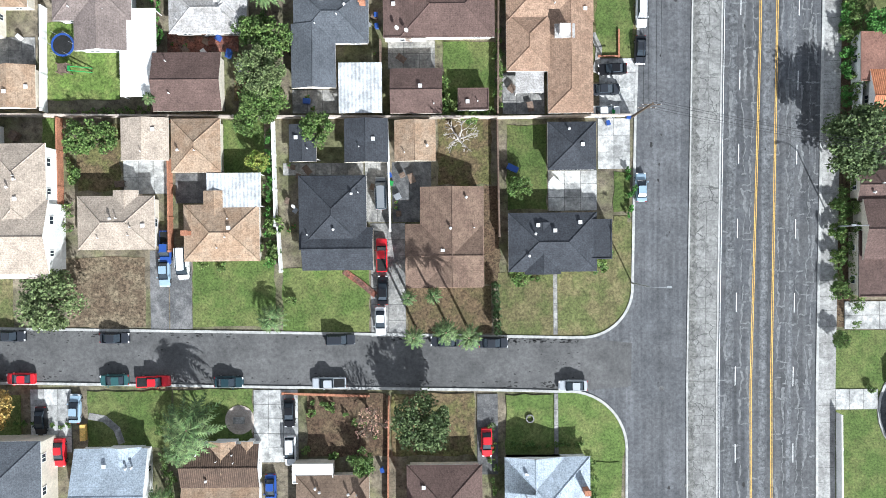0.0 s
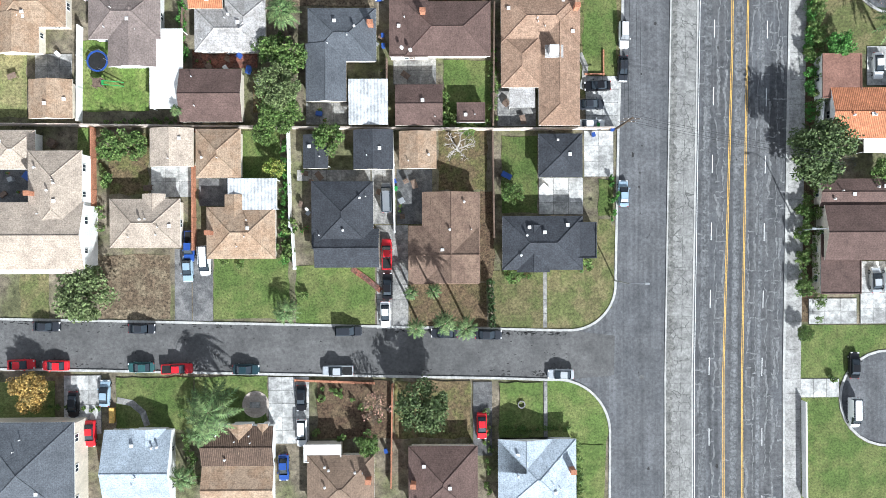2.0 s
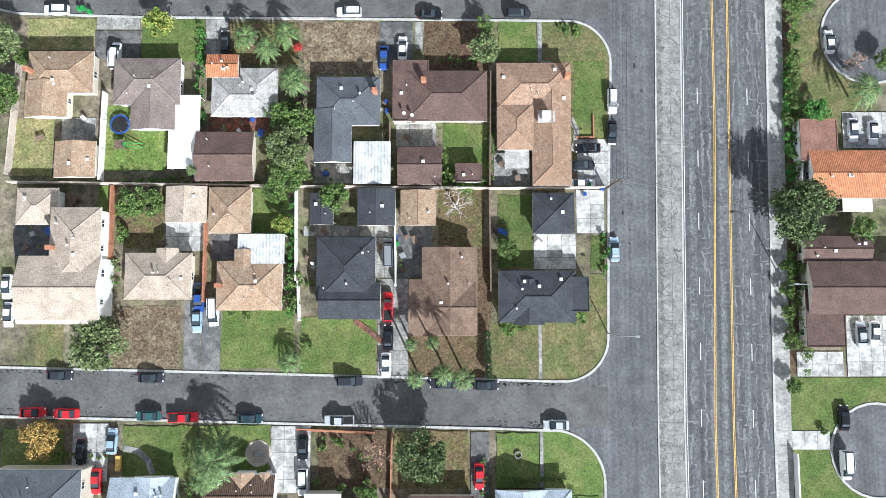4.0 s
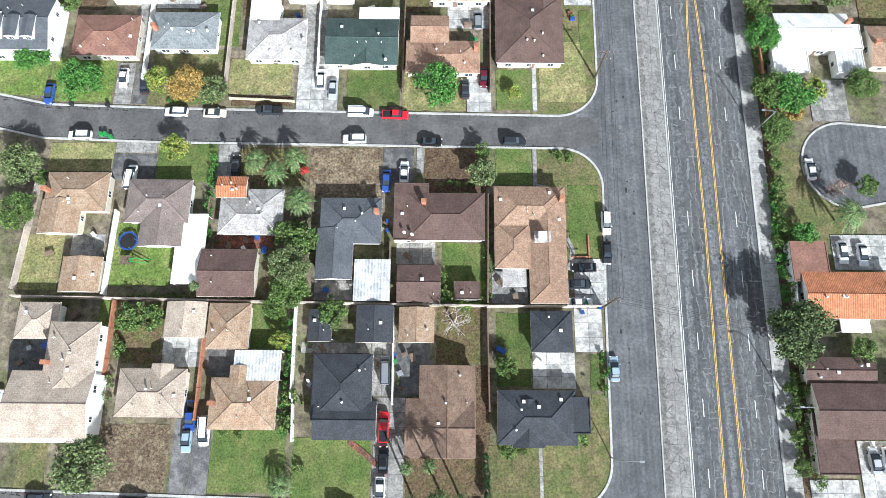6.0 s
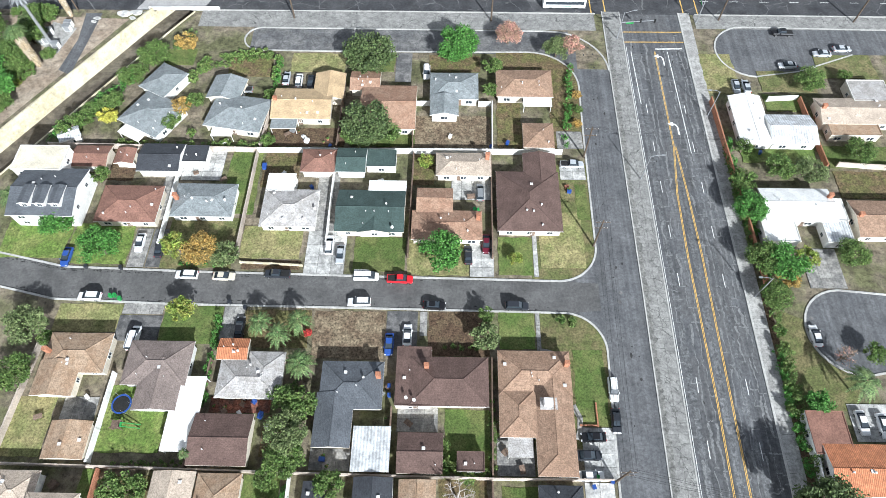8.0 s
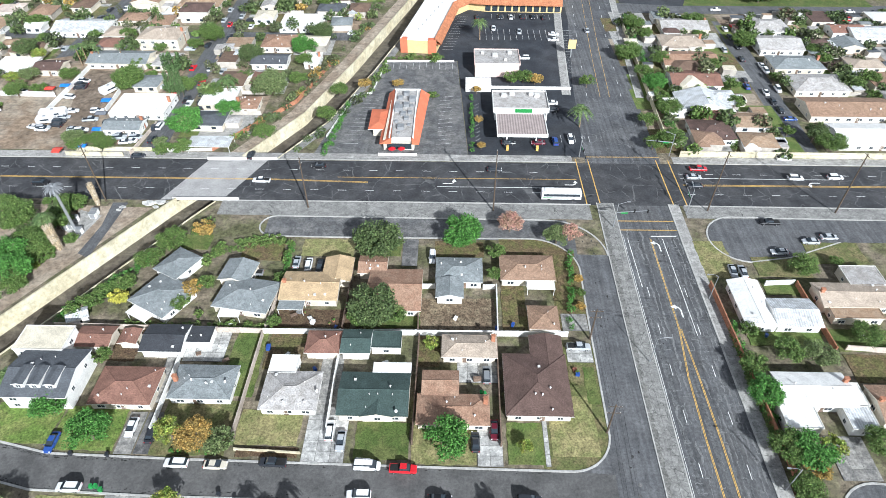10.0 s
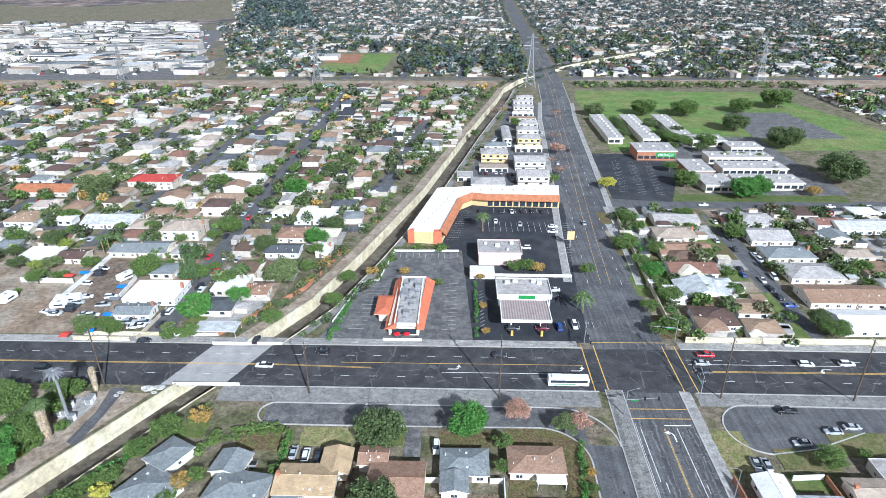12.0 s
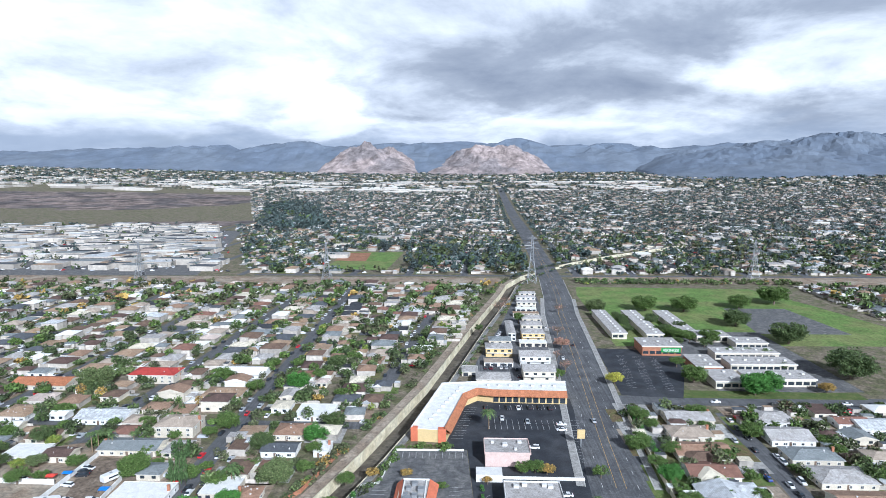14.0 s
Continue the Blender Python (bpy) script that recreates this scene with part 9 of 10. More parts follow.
def street_of_houses(xs, lean, y0, y1, first=True):
    """Houses, trees and cars on both sides of a street that runs north."""
    y = y0
    while y < y1:
        y += rng.uniform(13.5, 16.5)
        cx = xs + lean * (y - y0)
        if abs(cx) > 0.82 * y + 90:
            continue
        for sgn in (-1, 1):
            for depth in (15.5, 27.0):
                if depth > 20 and rng.random() < 0.38:
                    continue
                x = cx + sgn * depth + (rng.uniform(-1.2, 1.2) if y < 660 else rng.uniform(-13, 13) if y > 900 else rng.uniform(-6, 6))
                if y > 660 and rng.random() < 0.22:
                    continue
                if not free(x, y, 6):
                    continue
                if depth > 20:
                    w, d, h = rng.uniform(6, 8.5), rng.uniform(6, 8.5), 2.7
                else:
                    w, d, h = rng.uniform(9.5, 14.5), rng.uniform(9.5, 13), rng.choice((3, 3, 3, 3, 3, 5.2))
                rf = rng.choices(range(len(FAR_ROOFS)), FAR_WEIGHTS)[0]
                yy = y + rng.uniform(-1.5, 1.5) + (4 if depth > 20 else 0)
                OCC.append((x, yy))
                if yy < 330 and len(mid_houses) < 92:
                    mid_houses.append((x, yy, w, d, h, rf, rng.choice("hhhxyf")))
                else:
                    quad_house(V, F, M, x, yy, w, d, rise(x, yy) - 0.3, h + 0.3, rng.uniform(-3, 3), 1 + rf, rng.random() < 0.12)
                    if yy < 1000 and depth < 20:
                        quad_house(V, F, M, x + tint.choice((-1, 1)) * w * 0.3, yy + tint.choice((-1, 1)) * d * 0.42, w * tint.uniform(0.35, 0.5), d * tint.uniform(0.4, 0.6), -0.3, h + 0.2, 0, 1 + (rf if tint.random() < 0.7 else tint.choice((2, 10, 3))))
                if depth < 20 and y < 760:
                    # side fence, shed and clutter in the yard behind
                    quad_house(V, F, M, cx + sgn * 21, y + 7.4, 22, 0.25, rise(x, y) - 0.3, 1.9, 0, 1 + rng.choice((2, 12, 0, 3)), True)
                    if rng.random() < 0.75:
                        quad_house(V, F, M, cx + sgn * rng.uniform(23, 30), y + rng.uniform(-5, 5), rng.uniform(2.5, 5), rng.uniform(2.5, 6), rise(x, y) - 0.3, rng.uniform(2.3, 2.9), rng.uniform(-4, 4), 1 + rng.choice((2, 10, 2, 3, 12, 5)), rng.random() < 0.6)
                    if rng.random() < 0.5:
                        quad_house(V, F, M, x + sgn * rng.uniform(5, 8), y + rng.uniform(-4, 4), rng.uniform(3, 6), rng.uniform(4, 8), rise(x, y) - 0.3, rng.uniform(2.6, 3.0), 0, 1 + rng.choice((2, 10, 3, 12, 2)), True)
                if depth < 20 and y < 1000:
                    far_lots.append((cx + sgn * 6.5, y, sgn))
        for _ in range(11 if y < 660 else 12):
            x = cx + rng.choice((-1, 1)) * rng.choice((rng.uniform(6, 9), rng.uniform(20, 33), rng.uniform(4, 33)))
            if free(x, y, 0) and rng.random() < 0.7:
                big = 1.0 if y < 500 else 1.25
                far_tree(x, y + rng.uniform(-8, 8), rng.uniform(1.4, 4.2) * big, rng.uniform(2.5, 8.5) * big, 150 if y < 450 else 22 if y < 1000 else 9)
        if y < 1100:
            for sgn in (-1, 1):
                for off in (3.6, rng.uniform(8, 11)):
                    if rng.random() < 0.72 and free(cx + sgn * off, y, 0):
                        far_car(cx + sgn * off, y + rng.uniform(-4, 4), 90 if off < 4 else rng.choice((0, 180)))
    far_roads.append((xs, lean, y0, y1))


for k in range(0, 10):
    street_of_houses(-105 - 64 * k, -0.02 if k == 0 else 0.03, 174, 598)
street_of_houses(115, 0.05, 178, 284)
street_of_houses(-46, 0.10, 320, 598)
street_of_houses(-16, 0.18, 470, 598)
for k in range(1, 4):
    street_of_houses(115 + 64 * k, 0.0, 178, 284)
for k in range(0, 8):
    street_of_houses(345 + 62 * k, 0.02, 300, 600)
for k in range(-26, 30):
    street_of_houses(57 + 62 * k, 0.034, 664, 2600)

# more houses wherever the blocks leave room
infill = random.Random(41)
yards = []
for _ in range(9000):
    y = infill.uniform(178, 640)
    x = infill.uniform(-0.85 * y - 60, ch_x(y) - 18) if infill.random() < 0.8 else infill.uniform(70, 0.85 * y + 60)
    if not free(x, y, 7) or any(abs(x - a) < 12.5 and abs(y - b) < 11.5 for a, b in OCC):
        continue
    if any(y0 - 8 < y < y1 + 8 and abs(x - xs - lean * (y - y0)) < 9.5 for xs, lean, y0, y1 in far_roads):
        continue
    if any(abs(y - c) < 9 for c in (264, 420, 575)) and x < 60:
        continue
    OCC.append((x, y))
    w, d = infill.uniform(7.5, 12), infill.uniform(7.5, 11)
    rf = 1 + infill.choices(range(len(FAR_ROOFS)), FAR_WEIGHTS)[0]
    turn = infill.uniform(-4, 4)
    quad_house(V, F, M, x, y, w, d, -0.3, 3.2, turn, rf, infill.random() < 0.12)
    quad_house(V, F, M, x + infill.choice((-1, 1)) * w * 0.32, y + infill.choice((-1, 1)) * d * 0.4, w * 0.42, d * 0.5, -0.3, 3.05, turn, rf if infill.random() < 0.6 else 1 + infill.choice((2, 3, 10)))
    if infill.random() < 0.6:
        quad_house(V, F, M, x + infill.choice((-1, 1)) * (w / 2 + 2.4), y + infill.uniform(-4, 4), infill.uniform(2.5, 4), infill.uniform(3, 5.5), -0.3, 2.7, turn, 1 + infill.choice((2, 10, 3, 5, 12)), True)
    yards.append((x, y))
    for _ in range(2):
        far_tree(x + infill.choice((-1, 1)) * infill.uniform(6, 8), y + infill.choice((-1, 1)) * infill.uniform(5, 7), infill.uniform(1.2, 3.0), infill.uniform(2.5, 6.5), 110 if y < 420 else 26)
    if infill.random() < 0.5:
        far_car(x + infill.uniform(-7, 7), y - d / 2 - 3, infill.choice((0, 90)))

# sheds, covers and planting round the houses east of the avenue
for _ in range(2600):
    x, y = infill.uniform(72, 235), infill.uniform(176, 288)
    w, d = infill.uniform(2.5, 5.5), infill.uniform(2.5, 5)
    if 107 < x < 124 or any(a - 2.5 < x < c + 2.5 and b - 2.5 < y < e + 2.5 for a, b, c, e in PLACED) or any(abs(x - a) < 7 and abs(y - b) < 7 for a, b in OCC):
        continue
    OCC.append((x, y))
    if infill.random() < 0.55:
        quad_house(V, F, M, x, y, w, d, -0.3, 2.7, infill.uniform(-4, 4), 1 + infill.choice((2, 3, 10, 5, 11, 6, 0, 12)), infill.random() < 0.6)
    else:
        far_tree(x, y, infill.uniform(1.4, 3.2), infill.uniform(2.5, 6), 120)
    yards.append((x, y))

# larger flat roofs among the houses, groves by the channel
for i in range(150):
    y = rng.uniform(700, 2600)
    x = rng.uniform(-0.3, 0.8) * y
    if free(x, y, 16):
        quad_house(V, F, M, x, y, rng.uniform(18, 46), rng.uniform(14, 30), rise(x, y) - 0.5, rng.uniform(5, 8), 2, 1 + rng.choice((2, 3, 10, 12, 3, 0)), True)
for i in range(110):
    y = rng.uniform(262, 598)
    x = ch_x(y) - rng.uniform(12, 78)
    if free(x, y, 1):
        far_tree(x, y, rng.uniform(1.4, 4.0), rng.uniform(3, 8), 130 if y < 420 else 36)
for i in range(420):
    y = rng.uniform(664, 2400)
    x = rng.uniform(-0.34, 0.8) * y
    for _ in range(4):
        xx, yy = x + rng.gauss(0, 14), y + rng.gauss(0, 14)
        if free(xx, yy, 0):
            far_tree(xx, yy, rng.uniform(3, 6.5), rng.uniform(6, 14), 16)

# broad scatter of the far plain
for i in range(15000):
    y = 900 + 3600 * rng.random() ** 0.8
    x = rng.uniform(-0.85, 0.85) * y + 60
    if 900 < y < 2600 and free(x, y):
        if rng.random() < 0.6:
            far_tree(x, y, rng.uniform(2.5, 6), rng.uniform(5, 11), 8)
        continue
    if x < -0.42 * y + 40 and 900 < y < 2700:
        continue
    if y > 2500:
        if rng.random() < 0.74:
            far_tree(x, y, rng.uniform(6, 15), rng.uniform(6, 13), 8)
        else:
            quad_house(V, F, M, x, y, rng.uniform(12, 30), rng.uniform(12, 20), rise(x, y) - 1, rng.uniform(4, 8), rng.uniform(-4, 4), 1 + rng.choices(range(len(FAR_ROOFS)), FAR_WEIGHTS)[0], rng.random() < 0.3)

# workshops and warehouses to the north-west, with a white row far behind
for i in range(400):
    y = rng.uniform(690, 1250)
    x = -0.42 * y - rng.random() ** 1.2 * (0.5 * y)
    quad_house(V, F, M, x, y, rng.uniform(10, 42), rng.uniform(8, 24), -0.2, rng.uniform(4, 7.5), rng.uniform(-4, 4), 1 + rng.choice((2, 3, 3, 5, 11, 10, 5, 11, 0, 11, 13)), True)
for i in range(420):
    y = rng.uniform(690, 1280)
    far_tree(-0.42 * y - rng.random() * (0.5 * y), y, rng.uniform(2, 5), rng.uniform(4, 10), 14)
for i in range(900):
    y = rng.uniform(680, 1250)
    x = -0.40 * y - rng.random() * (0.55 * y)
    far_car(x, y, rng.choice((0, 90)))
for i in range(150):
    x = rng.uniform(-2900, 900)
    y = rng.uniform(2450, 3300)
    if ave_x(y) - 140 < x < ave_x(y) + 140:
        continue
    quad_house(V, F, M, x, y, rng.uniform(50, 190), rng.uniform(40, 80), rise(x, y) - 3, 11, 0, 3, True)
for i in range(500):
    y = rng.uniform(1150, 1900)
    far_tree(-0.30 * y + rng.uniform(-60, 90), y, rng.uniform(4, 9), rng.uniform(9, 20), 14)
for i in range(260):
    x, y = rng.uniform(-140, 70), rng.uniform(690, 900)
    if not (-175 < x < -95 and y < 850) and free(x, y, 4) or (-80 < x < 60 and y > 720):
        far_tree(x, y, rng.uniform(3, 6), rng.uniform(8, 19), 26)
for i in range(300):
    x = rng.uniform(110, 330)
    far_tree(x, 618 + rng.uniform(-4, 16), rng.uniform(1.5, 3), rng.uniform(2, 5), 16)
# scrub along the channel banks
for i in range(420):
    k = rng.randrange(3, len(CH) - 1)
    f = rng.random()
    p = Vector(CH[k]).lerp(Vector(CH[k + 1] if k + 1 < len(CH) else CH[k]), f)
    sd = rng.choice((-8.5, -10.5, 14.5))
    if p.y > 172 and not (sd > 0 and 236 < p.y < 330):
        far_tree(p.x + sd * 1.0 + rng.uniform(-1, 1), p.y, rng.uniform(1.0, 2.6), rng.uniform(1.5, 4.5), 60)


def stuff(name, V, F, M, mats, label, category):
    me = bpy.data.meshes.new(name)
    me.from_pydata(V, [], F)
    for k in mats:
        me.materials.append(MATS[k])
    if M:
        me.polygons.foreach_set("material_index", M)
    return tagged(new(name, me), label, category, kind="stuff")


stuff("distant_houses", V, F, M, ["wall_far"] + FAR_ROOFS, "low houses with tan, grey and white roofs spreading over the plain", "houses")
stuff("distant_trees", TV, TF, TM, ["leaf_far", "leaf_oakdark", "leaf_leaf", "leaf_olive", "leaf_autumn", "leaf_lime", "leaf_hazed"], "dark green trees among distant houses, the farthest with haze in their leaf colour", "trees")
stuff("distant_cars", CV, CF, CM, ["car_white", "car_silver", "car_dark", "car_red", "pane"], "small parked cars along distant streets", "cars")
KINDS = dict(h="hip", x="gable", y="gable", f="flat")
for x, y, w, d, h, rf, k in mid_houses:
    house(f"house with a {KINDS[k]} roof in {FAR_ROOFS[rf]}".replace("mbrown", "mottled brown").replace("palegrey", "pale grey").replace("slate2", "blue-grey").replace("whitemetal", "white metal").replace("ltbrown", "light brown").replace("palepink", "pale pink").replace("darkbrown", "dark brown"),
          FAR_ROOFS[rf], rng.choice(("white", "cream", "cream")), [(x - w / 2, y - d / 2, x + w / 2, y + d / 2, h, k, "")], detail=False)
for xs, lean, y0, y1 in far_roads:
    y1 = min(y1, 1480)
    if abs(xs) < 0.8 * y1 + 60 and not -8 < xs - 57 < 8:
        sheet("road_residential", [(xs, y0 - 4), (xs + lean * (y1 - y0), y1)], -4.2, 4.2, 0.02, "asphalt", "grey residential street")
for y in (264, 420, 575):
    sheet("road_cross", [(-1100, y), (ch_x(y) - 12, y)], -4, 4, 0.026, "asphalt", "grey cross street between the blocks")
for y in (662, 900, 1150):
    sheet("road_cross", [(-0.42 * y + 40, y), (1200, y)], -4, 4, 0.026, "asphalt", "grey cross street between the blocks")
LV, LF, LM = [], [], []
for i, (x, y, sgn) in enumerate(far_lots):
    n = len(LV)
    xa, xb = sorted((x + sgn * rng.uniform(2, 5), x + sgn * rng.uniform(23, 26)))
    hw = rng.uniform(6.4, 7.6)
    LV += [(xa, y - hw, 0.028), (xb, y - hw, 0.028), (xb, y + hw, 0.028), (xa, y + hw, 0.028)]
    LF.append((n, n + 1, n + 2, n + 3))
    LM.append(rng.choice((3, 4, 4, 1, 1, 0, 2, 5, 5, 5)))
    for a, b, m, z in ((0, 6.5, rng.choice((0, 0, 1, 1, 2)), 0.034), (0, 4, 3, 0.05)):
        w = 7.0 if m != 3 else 1.7
        yc = y + (4.5 if m == 3 else -1)
        n = len(LV)
        xa, xb = x, x + sgn * (b if m != 3 else 10)
        LV += [(min(xa, xb), yc - w, z), (max(xa, xb), yc - w, z), (max(xa, xb), yc + w, z), (min(xa, xb), yc + w, z)]
        LF.append((n, n + 1, n + 2, n + 3))
        LM.append(m)
for x, y in yards:
    n, z = len(LV), 0.0225 + 0.003 * infill.random()
    LV += [(x - 8, y - 7.5, z), (x + 8, y - 7.5, z), (x + 8, y + 7.5, z), (x - 8, y + 7.5, z)]
    LF.append((n, n + 1, n + 2, n + 3))
    LM.append(infill.choice((4, 4, 1, 0, 2, 5, 5, 5, 3)))
stuff("distant_front_yards", LV, LF, LM, ["lawn", "drygrass", "drylawn", "concretewhite", "pave", "dirt"], "small lawns and concrete drives before distant houses", "yards")
sheet("road_school_street", [(72, 299.5), (420, 297)], -6, 6, 0.03, "asphalt", "grey street beside the school")
sheet("corridor", [(-1300, 632), (34, 630)], -20, 22, 0.012, "dirt", "bare utility corridor under the pylons", "ground")
sheet("corridor_east", [(112, 640), (1300, 640)], -18, 22, 0.012, "dirt", "bare utility corridor under the pylons", "ground")
bm = bmesh.new()
slab(bm, [(-2600, 1240), (-500, 1240), (-440, 1500), (-700, 2300), (-2900, 2500)], 0.05, 0.4)
structure(link("quarry", bm, "quarry"), "dark brown open gravel pit", "ground")
bm = bmesh.new()
slab(bm, [(-1100, 640), (-300, 655), (-430, 1150), (-1200, 1270)], 0.01, 0.06)
structure(link("yard", bm, "asphalt_grey"), "pale paved industrial yards", "ground")


def hills(name, x0, x1, y0, y1, peak, seed, material, label, nx=90, ny=26):
    bm = bmesh.new()
    g = []
    for j in range(ny + 1):
        row = []
        for i in range(nx + 1):
            u, v = i / nx, j / ny
            x, y = x0 + (x1 - x0) * u, y0 + (y1 - y0) * v
            e = math.sin(math.pi * min(1, max(0, u))) ** 0.6
            n = noise.fractal(Vector((x / 620, y / 620, seed)), 0.9, 2.1, 6)
            rid = 1 - abs(noise.fractal(Vector((x / 400, y / 500, seed + 5)), 0.9, 2.0, 5))
            hgt = peak * e * min(1, v * 1.35) * (0.62 + 0.20 * n + 0.34 * rid)
            hgt += (0.18 if nx < 70 else 0.05) * peak * e * min(1, v * 2) * noise.fractal(Vector((x / 110, y / 110, seed + 9)), 0.8, 2.0, 4)
            row.append(bm.verts.new((x, y, rise(x, y) - 6 + max(0, hgt))))
        g.append(row)
    for j in range(ny):
        for i in range(nx):
            bm.faces.new((g[j][i], g[j][i + 1], g[j + 1][i + 1], g[j + 1][i]))
    ob = link(name, bm, material)
    return structure(ob, label, "hills")


mat("hill_dry", (0.31, 0.255, 0.24), 1, 0.004, 0.3, 0.03, 0.3, alt=(0.21, 0.185, 0.185))
# the far range: blue-grey of the hazy air is put into the base colour
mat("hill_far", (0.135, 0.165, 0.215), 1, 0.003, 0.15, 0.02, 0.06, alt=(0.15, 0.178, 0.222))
hills("quarry_mounds", -2300, -520, 1290, 2250, 15, 31.0, "quarry", "brown heaps and banks of the gravel pit", 80, 40)
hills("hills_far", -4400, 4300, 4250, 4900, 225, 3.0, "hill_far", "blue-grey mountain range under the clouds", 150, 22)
hills("hills_bare_left", -1050, -330, 4080, 4600, 200, 8.0, "hill_dry", "bare tan rocky hill", 60, 26)
hills("hills_bare_right", -280, 620, 4060, 4600, 195, 12.0, "hill_dry", "bare tan rocky hill", 60, 26)
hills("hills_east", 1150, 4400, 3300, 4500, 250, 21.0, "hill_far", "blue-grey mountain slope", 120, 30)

# ---- the lots north and south of the boulevard by the channel ----

def trailer(x, y, ln, w, h, deg):
    root = new("travel_trailer")
    root.matrix_basis = pose(x, y, 0.03, 0, 0, deg)
    tagged(root, "white travel trailer standing in the dusty lot", "trailer", "trailers")
    bm = bmesh.new()
    section(bm, [ring(a, w / 2, 0.5, b) for a, b in ((-ln / 2, h - 0.4), (-ln / 2 + 0.3, h), (ln / 2 - 0.4, h), (ln / 2, h - 0.6))])
    part("body", bm, "car_white", root)
    part("window", boxed(-ln / 4, -w / 2 - 0.01, 1.4, ln / 4, w / 2 + 0.01, 2.0), "pane", root)
    part("roof_hatch", boxed(-0.5, -0.4, h - 0.02, 0.4, 0.4, h + 0.2), "galvanised", root)
    for b in (-w / 2 + 0.2, w / 2 - 0.2):
        put("wheel", shared("trailer_wheel", lambda: tyre_bm(0.36, 0.22)), root, pose(0, b, 0.36), "tyre")


def canopy(x, y, w, d, colour):
    root = new("canopy")
    root.location = (x, y, 0.03)
    tagged(root, f"{colour} tarpaulin canopy on thin metal legs".replace("slate", "grey"), "canopy", "canopies")
    bm = bmesh.new()
    c = [bm.verts.new((a * w / 2, b * d / 2, 2.0)) for a, b in ((-1, -1), (1, -1), (1, 1), (-1, 1))]
    e = [bm.verts.new((a * w / 2, 0, 2.5)) for a in (-1, 1)]
    for f in ((c[0], c[1], e[1], e[0]), (c[2], c[3], e[0], e[1]), (c[0], e[0], c[3]), (c[1], c[2], e[1])):
        bm.faces.new(f)
    part("tarpaulin", bm, "tarp_" + colour, root)
    for a in (-1, 1):
        for b in (-1, 1):
            bm = bmesh.new()
            rod(bm, (a * w / 2, b * d / 2, 0), (a * w / 2, b * d / 2, 2.0), 0.04, n=5)
            part("leg", bm, "galvanised", root)


def fan_palm(x, y, h, r):
    root = new("palm_tree")
    root.location = (x, y, 0)
    tagged(root, "old fan palm with a thick shaggy skirt of dead fronds", "palm tree", "palms")
    rng = random.Random(8)
    bm = bmesh.new()
    rod(bm, (0, 0, 0), (0, 0, h), 0.45, 0.4, 9)
    part("trunk", bm, "palm_trunk", root)
    bm = bmesh.new()
    for i in range(900):
        a, z = rng.uniform(0, 6.28), h * (0.12 + 0.85 * rng.random())
        q = r * (0.75 + 0.35 * z / h) * rng.uniform(0.8, 1.15)
        c = Vector((q * math.cos(a), q * math.sin(a), z))
        u = Vector((-math.sin(a), math.cos(a), 0)) * 0.16
        bm.faces.new([bm.verts.new(k) for k in (c - u, c + u, c + Vector((0.25 * math.cos(a), 0.25 * math.sin(a), -1.1)))])
    part("skirt", bm, "thatch", root)
    for k in range(3):
        put("crown", shared(("palm_crown", k), lambda: frond_crown(k)), root, pose(0, 0, h - 0.5 * k, 0, 0, 47 * k) @ Matrix.Diagonal((3.2, 3.2, 2.6 - 1.2 * k, 1)), "leaf_palm" if k < 2 else "thatch")


def dead_palm(x, y, h):
    bm = bmesh.new()
    rng = random.Random(3)
    rod(bm, (0, 0, 0), (0.2, 0.2, h), 0.5, 0.75, 9)
    for i in range(400):
        a, z = rng.uniform(0, 6.28), h * rng.uniform(0.15, 1.0)
        q = 0.55 + 0.35 * z / h
        c = Vector((q * math.cos(a) + 0.2 * z / h, q * math.sin(a), z))
        u = Vector((-math.sin(a), math.cos(a), 0)) * 0.14
        bm.faces.new([bm.verts.new(k) for k in (c - u, c + u, c + Vector((0.2 * math.cos(a), 0.2 * math.sin(a), -0.9)))])
    ob = link("palm_stump", bm, "thatch", loc=(x, y, 0))
    tagged(ob, "headless dead palm trunk with a pale shaggy skirt", "palm tree")


def cabinet_box(x, y):
    root = new("equipment_cabinet")
    root.location = (x, y, 0.1)
    tagged(root, "pale grey equipment cabinet on the concrete pad", "cabinet", "equipment cabinets")
    part("body", boxed(-0.9, -0.6, 0, 0.9, 0.6, 1.8), "wall_white", root)
    part("lid", boxed(-1.0, -0.7, 1.8, 1.0, 0.7, 1.9), "galvanised", root)
    part("door", boxed(-0.7, -0.64, 0.15, 0.7, -0.6, 1.7), "galvanised", root)


def rubble(x, y, s):
    rng = random.Random(round(x * 10))
    bm = bmesh.new()
    n = 7
    pts = [(s * rng.uniform(0.6, 1.1) * math.cos(i * 6.283 / n), 0.6 * s * rng.uniform(0.6, 1.1) * math.sin(i * 6.283 / n)) for i in range(n)]
    slab(bm, pts, 0, 0.2 + 0.12 * s)
    ob = link("concrete_slab", bm, "concretewhite", loc=(x, y, 0))
    tagged(ob, "broken pale concrete slab lying on the ground", "rubble", "broken slabs")


mat("thatch", (0.36, 0.28, 0.18), 1, 0.8, 0.3, 5, 0.35, alt=(0.46, 0.39, 0.29), rand=0.3, island=True)
mat("tarp_blue", (0.03, 0.20, 0.62), 0.5, 0.8, 0.15, 4, 0.12)
mat("tarp_red", (0.62, 0.07, 0.05), 0.6, 0.8, 0.2, 4, 0.15)
mat("tarp_slate", (0.16, 0.17, 0.19), 0.6, 0.8, 0.2, 4, 0.15)
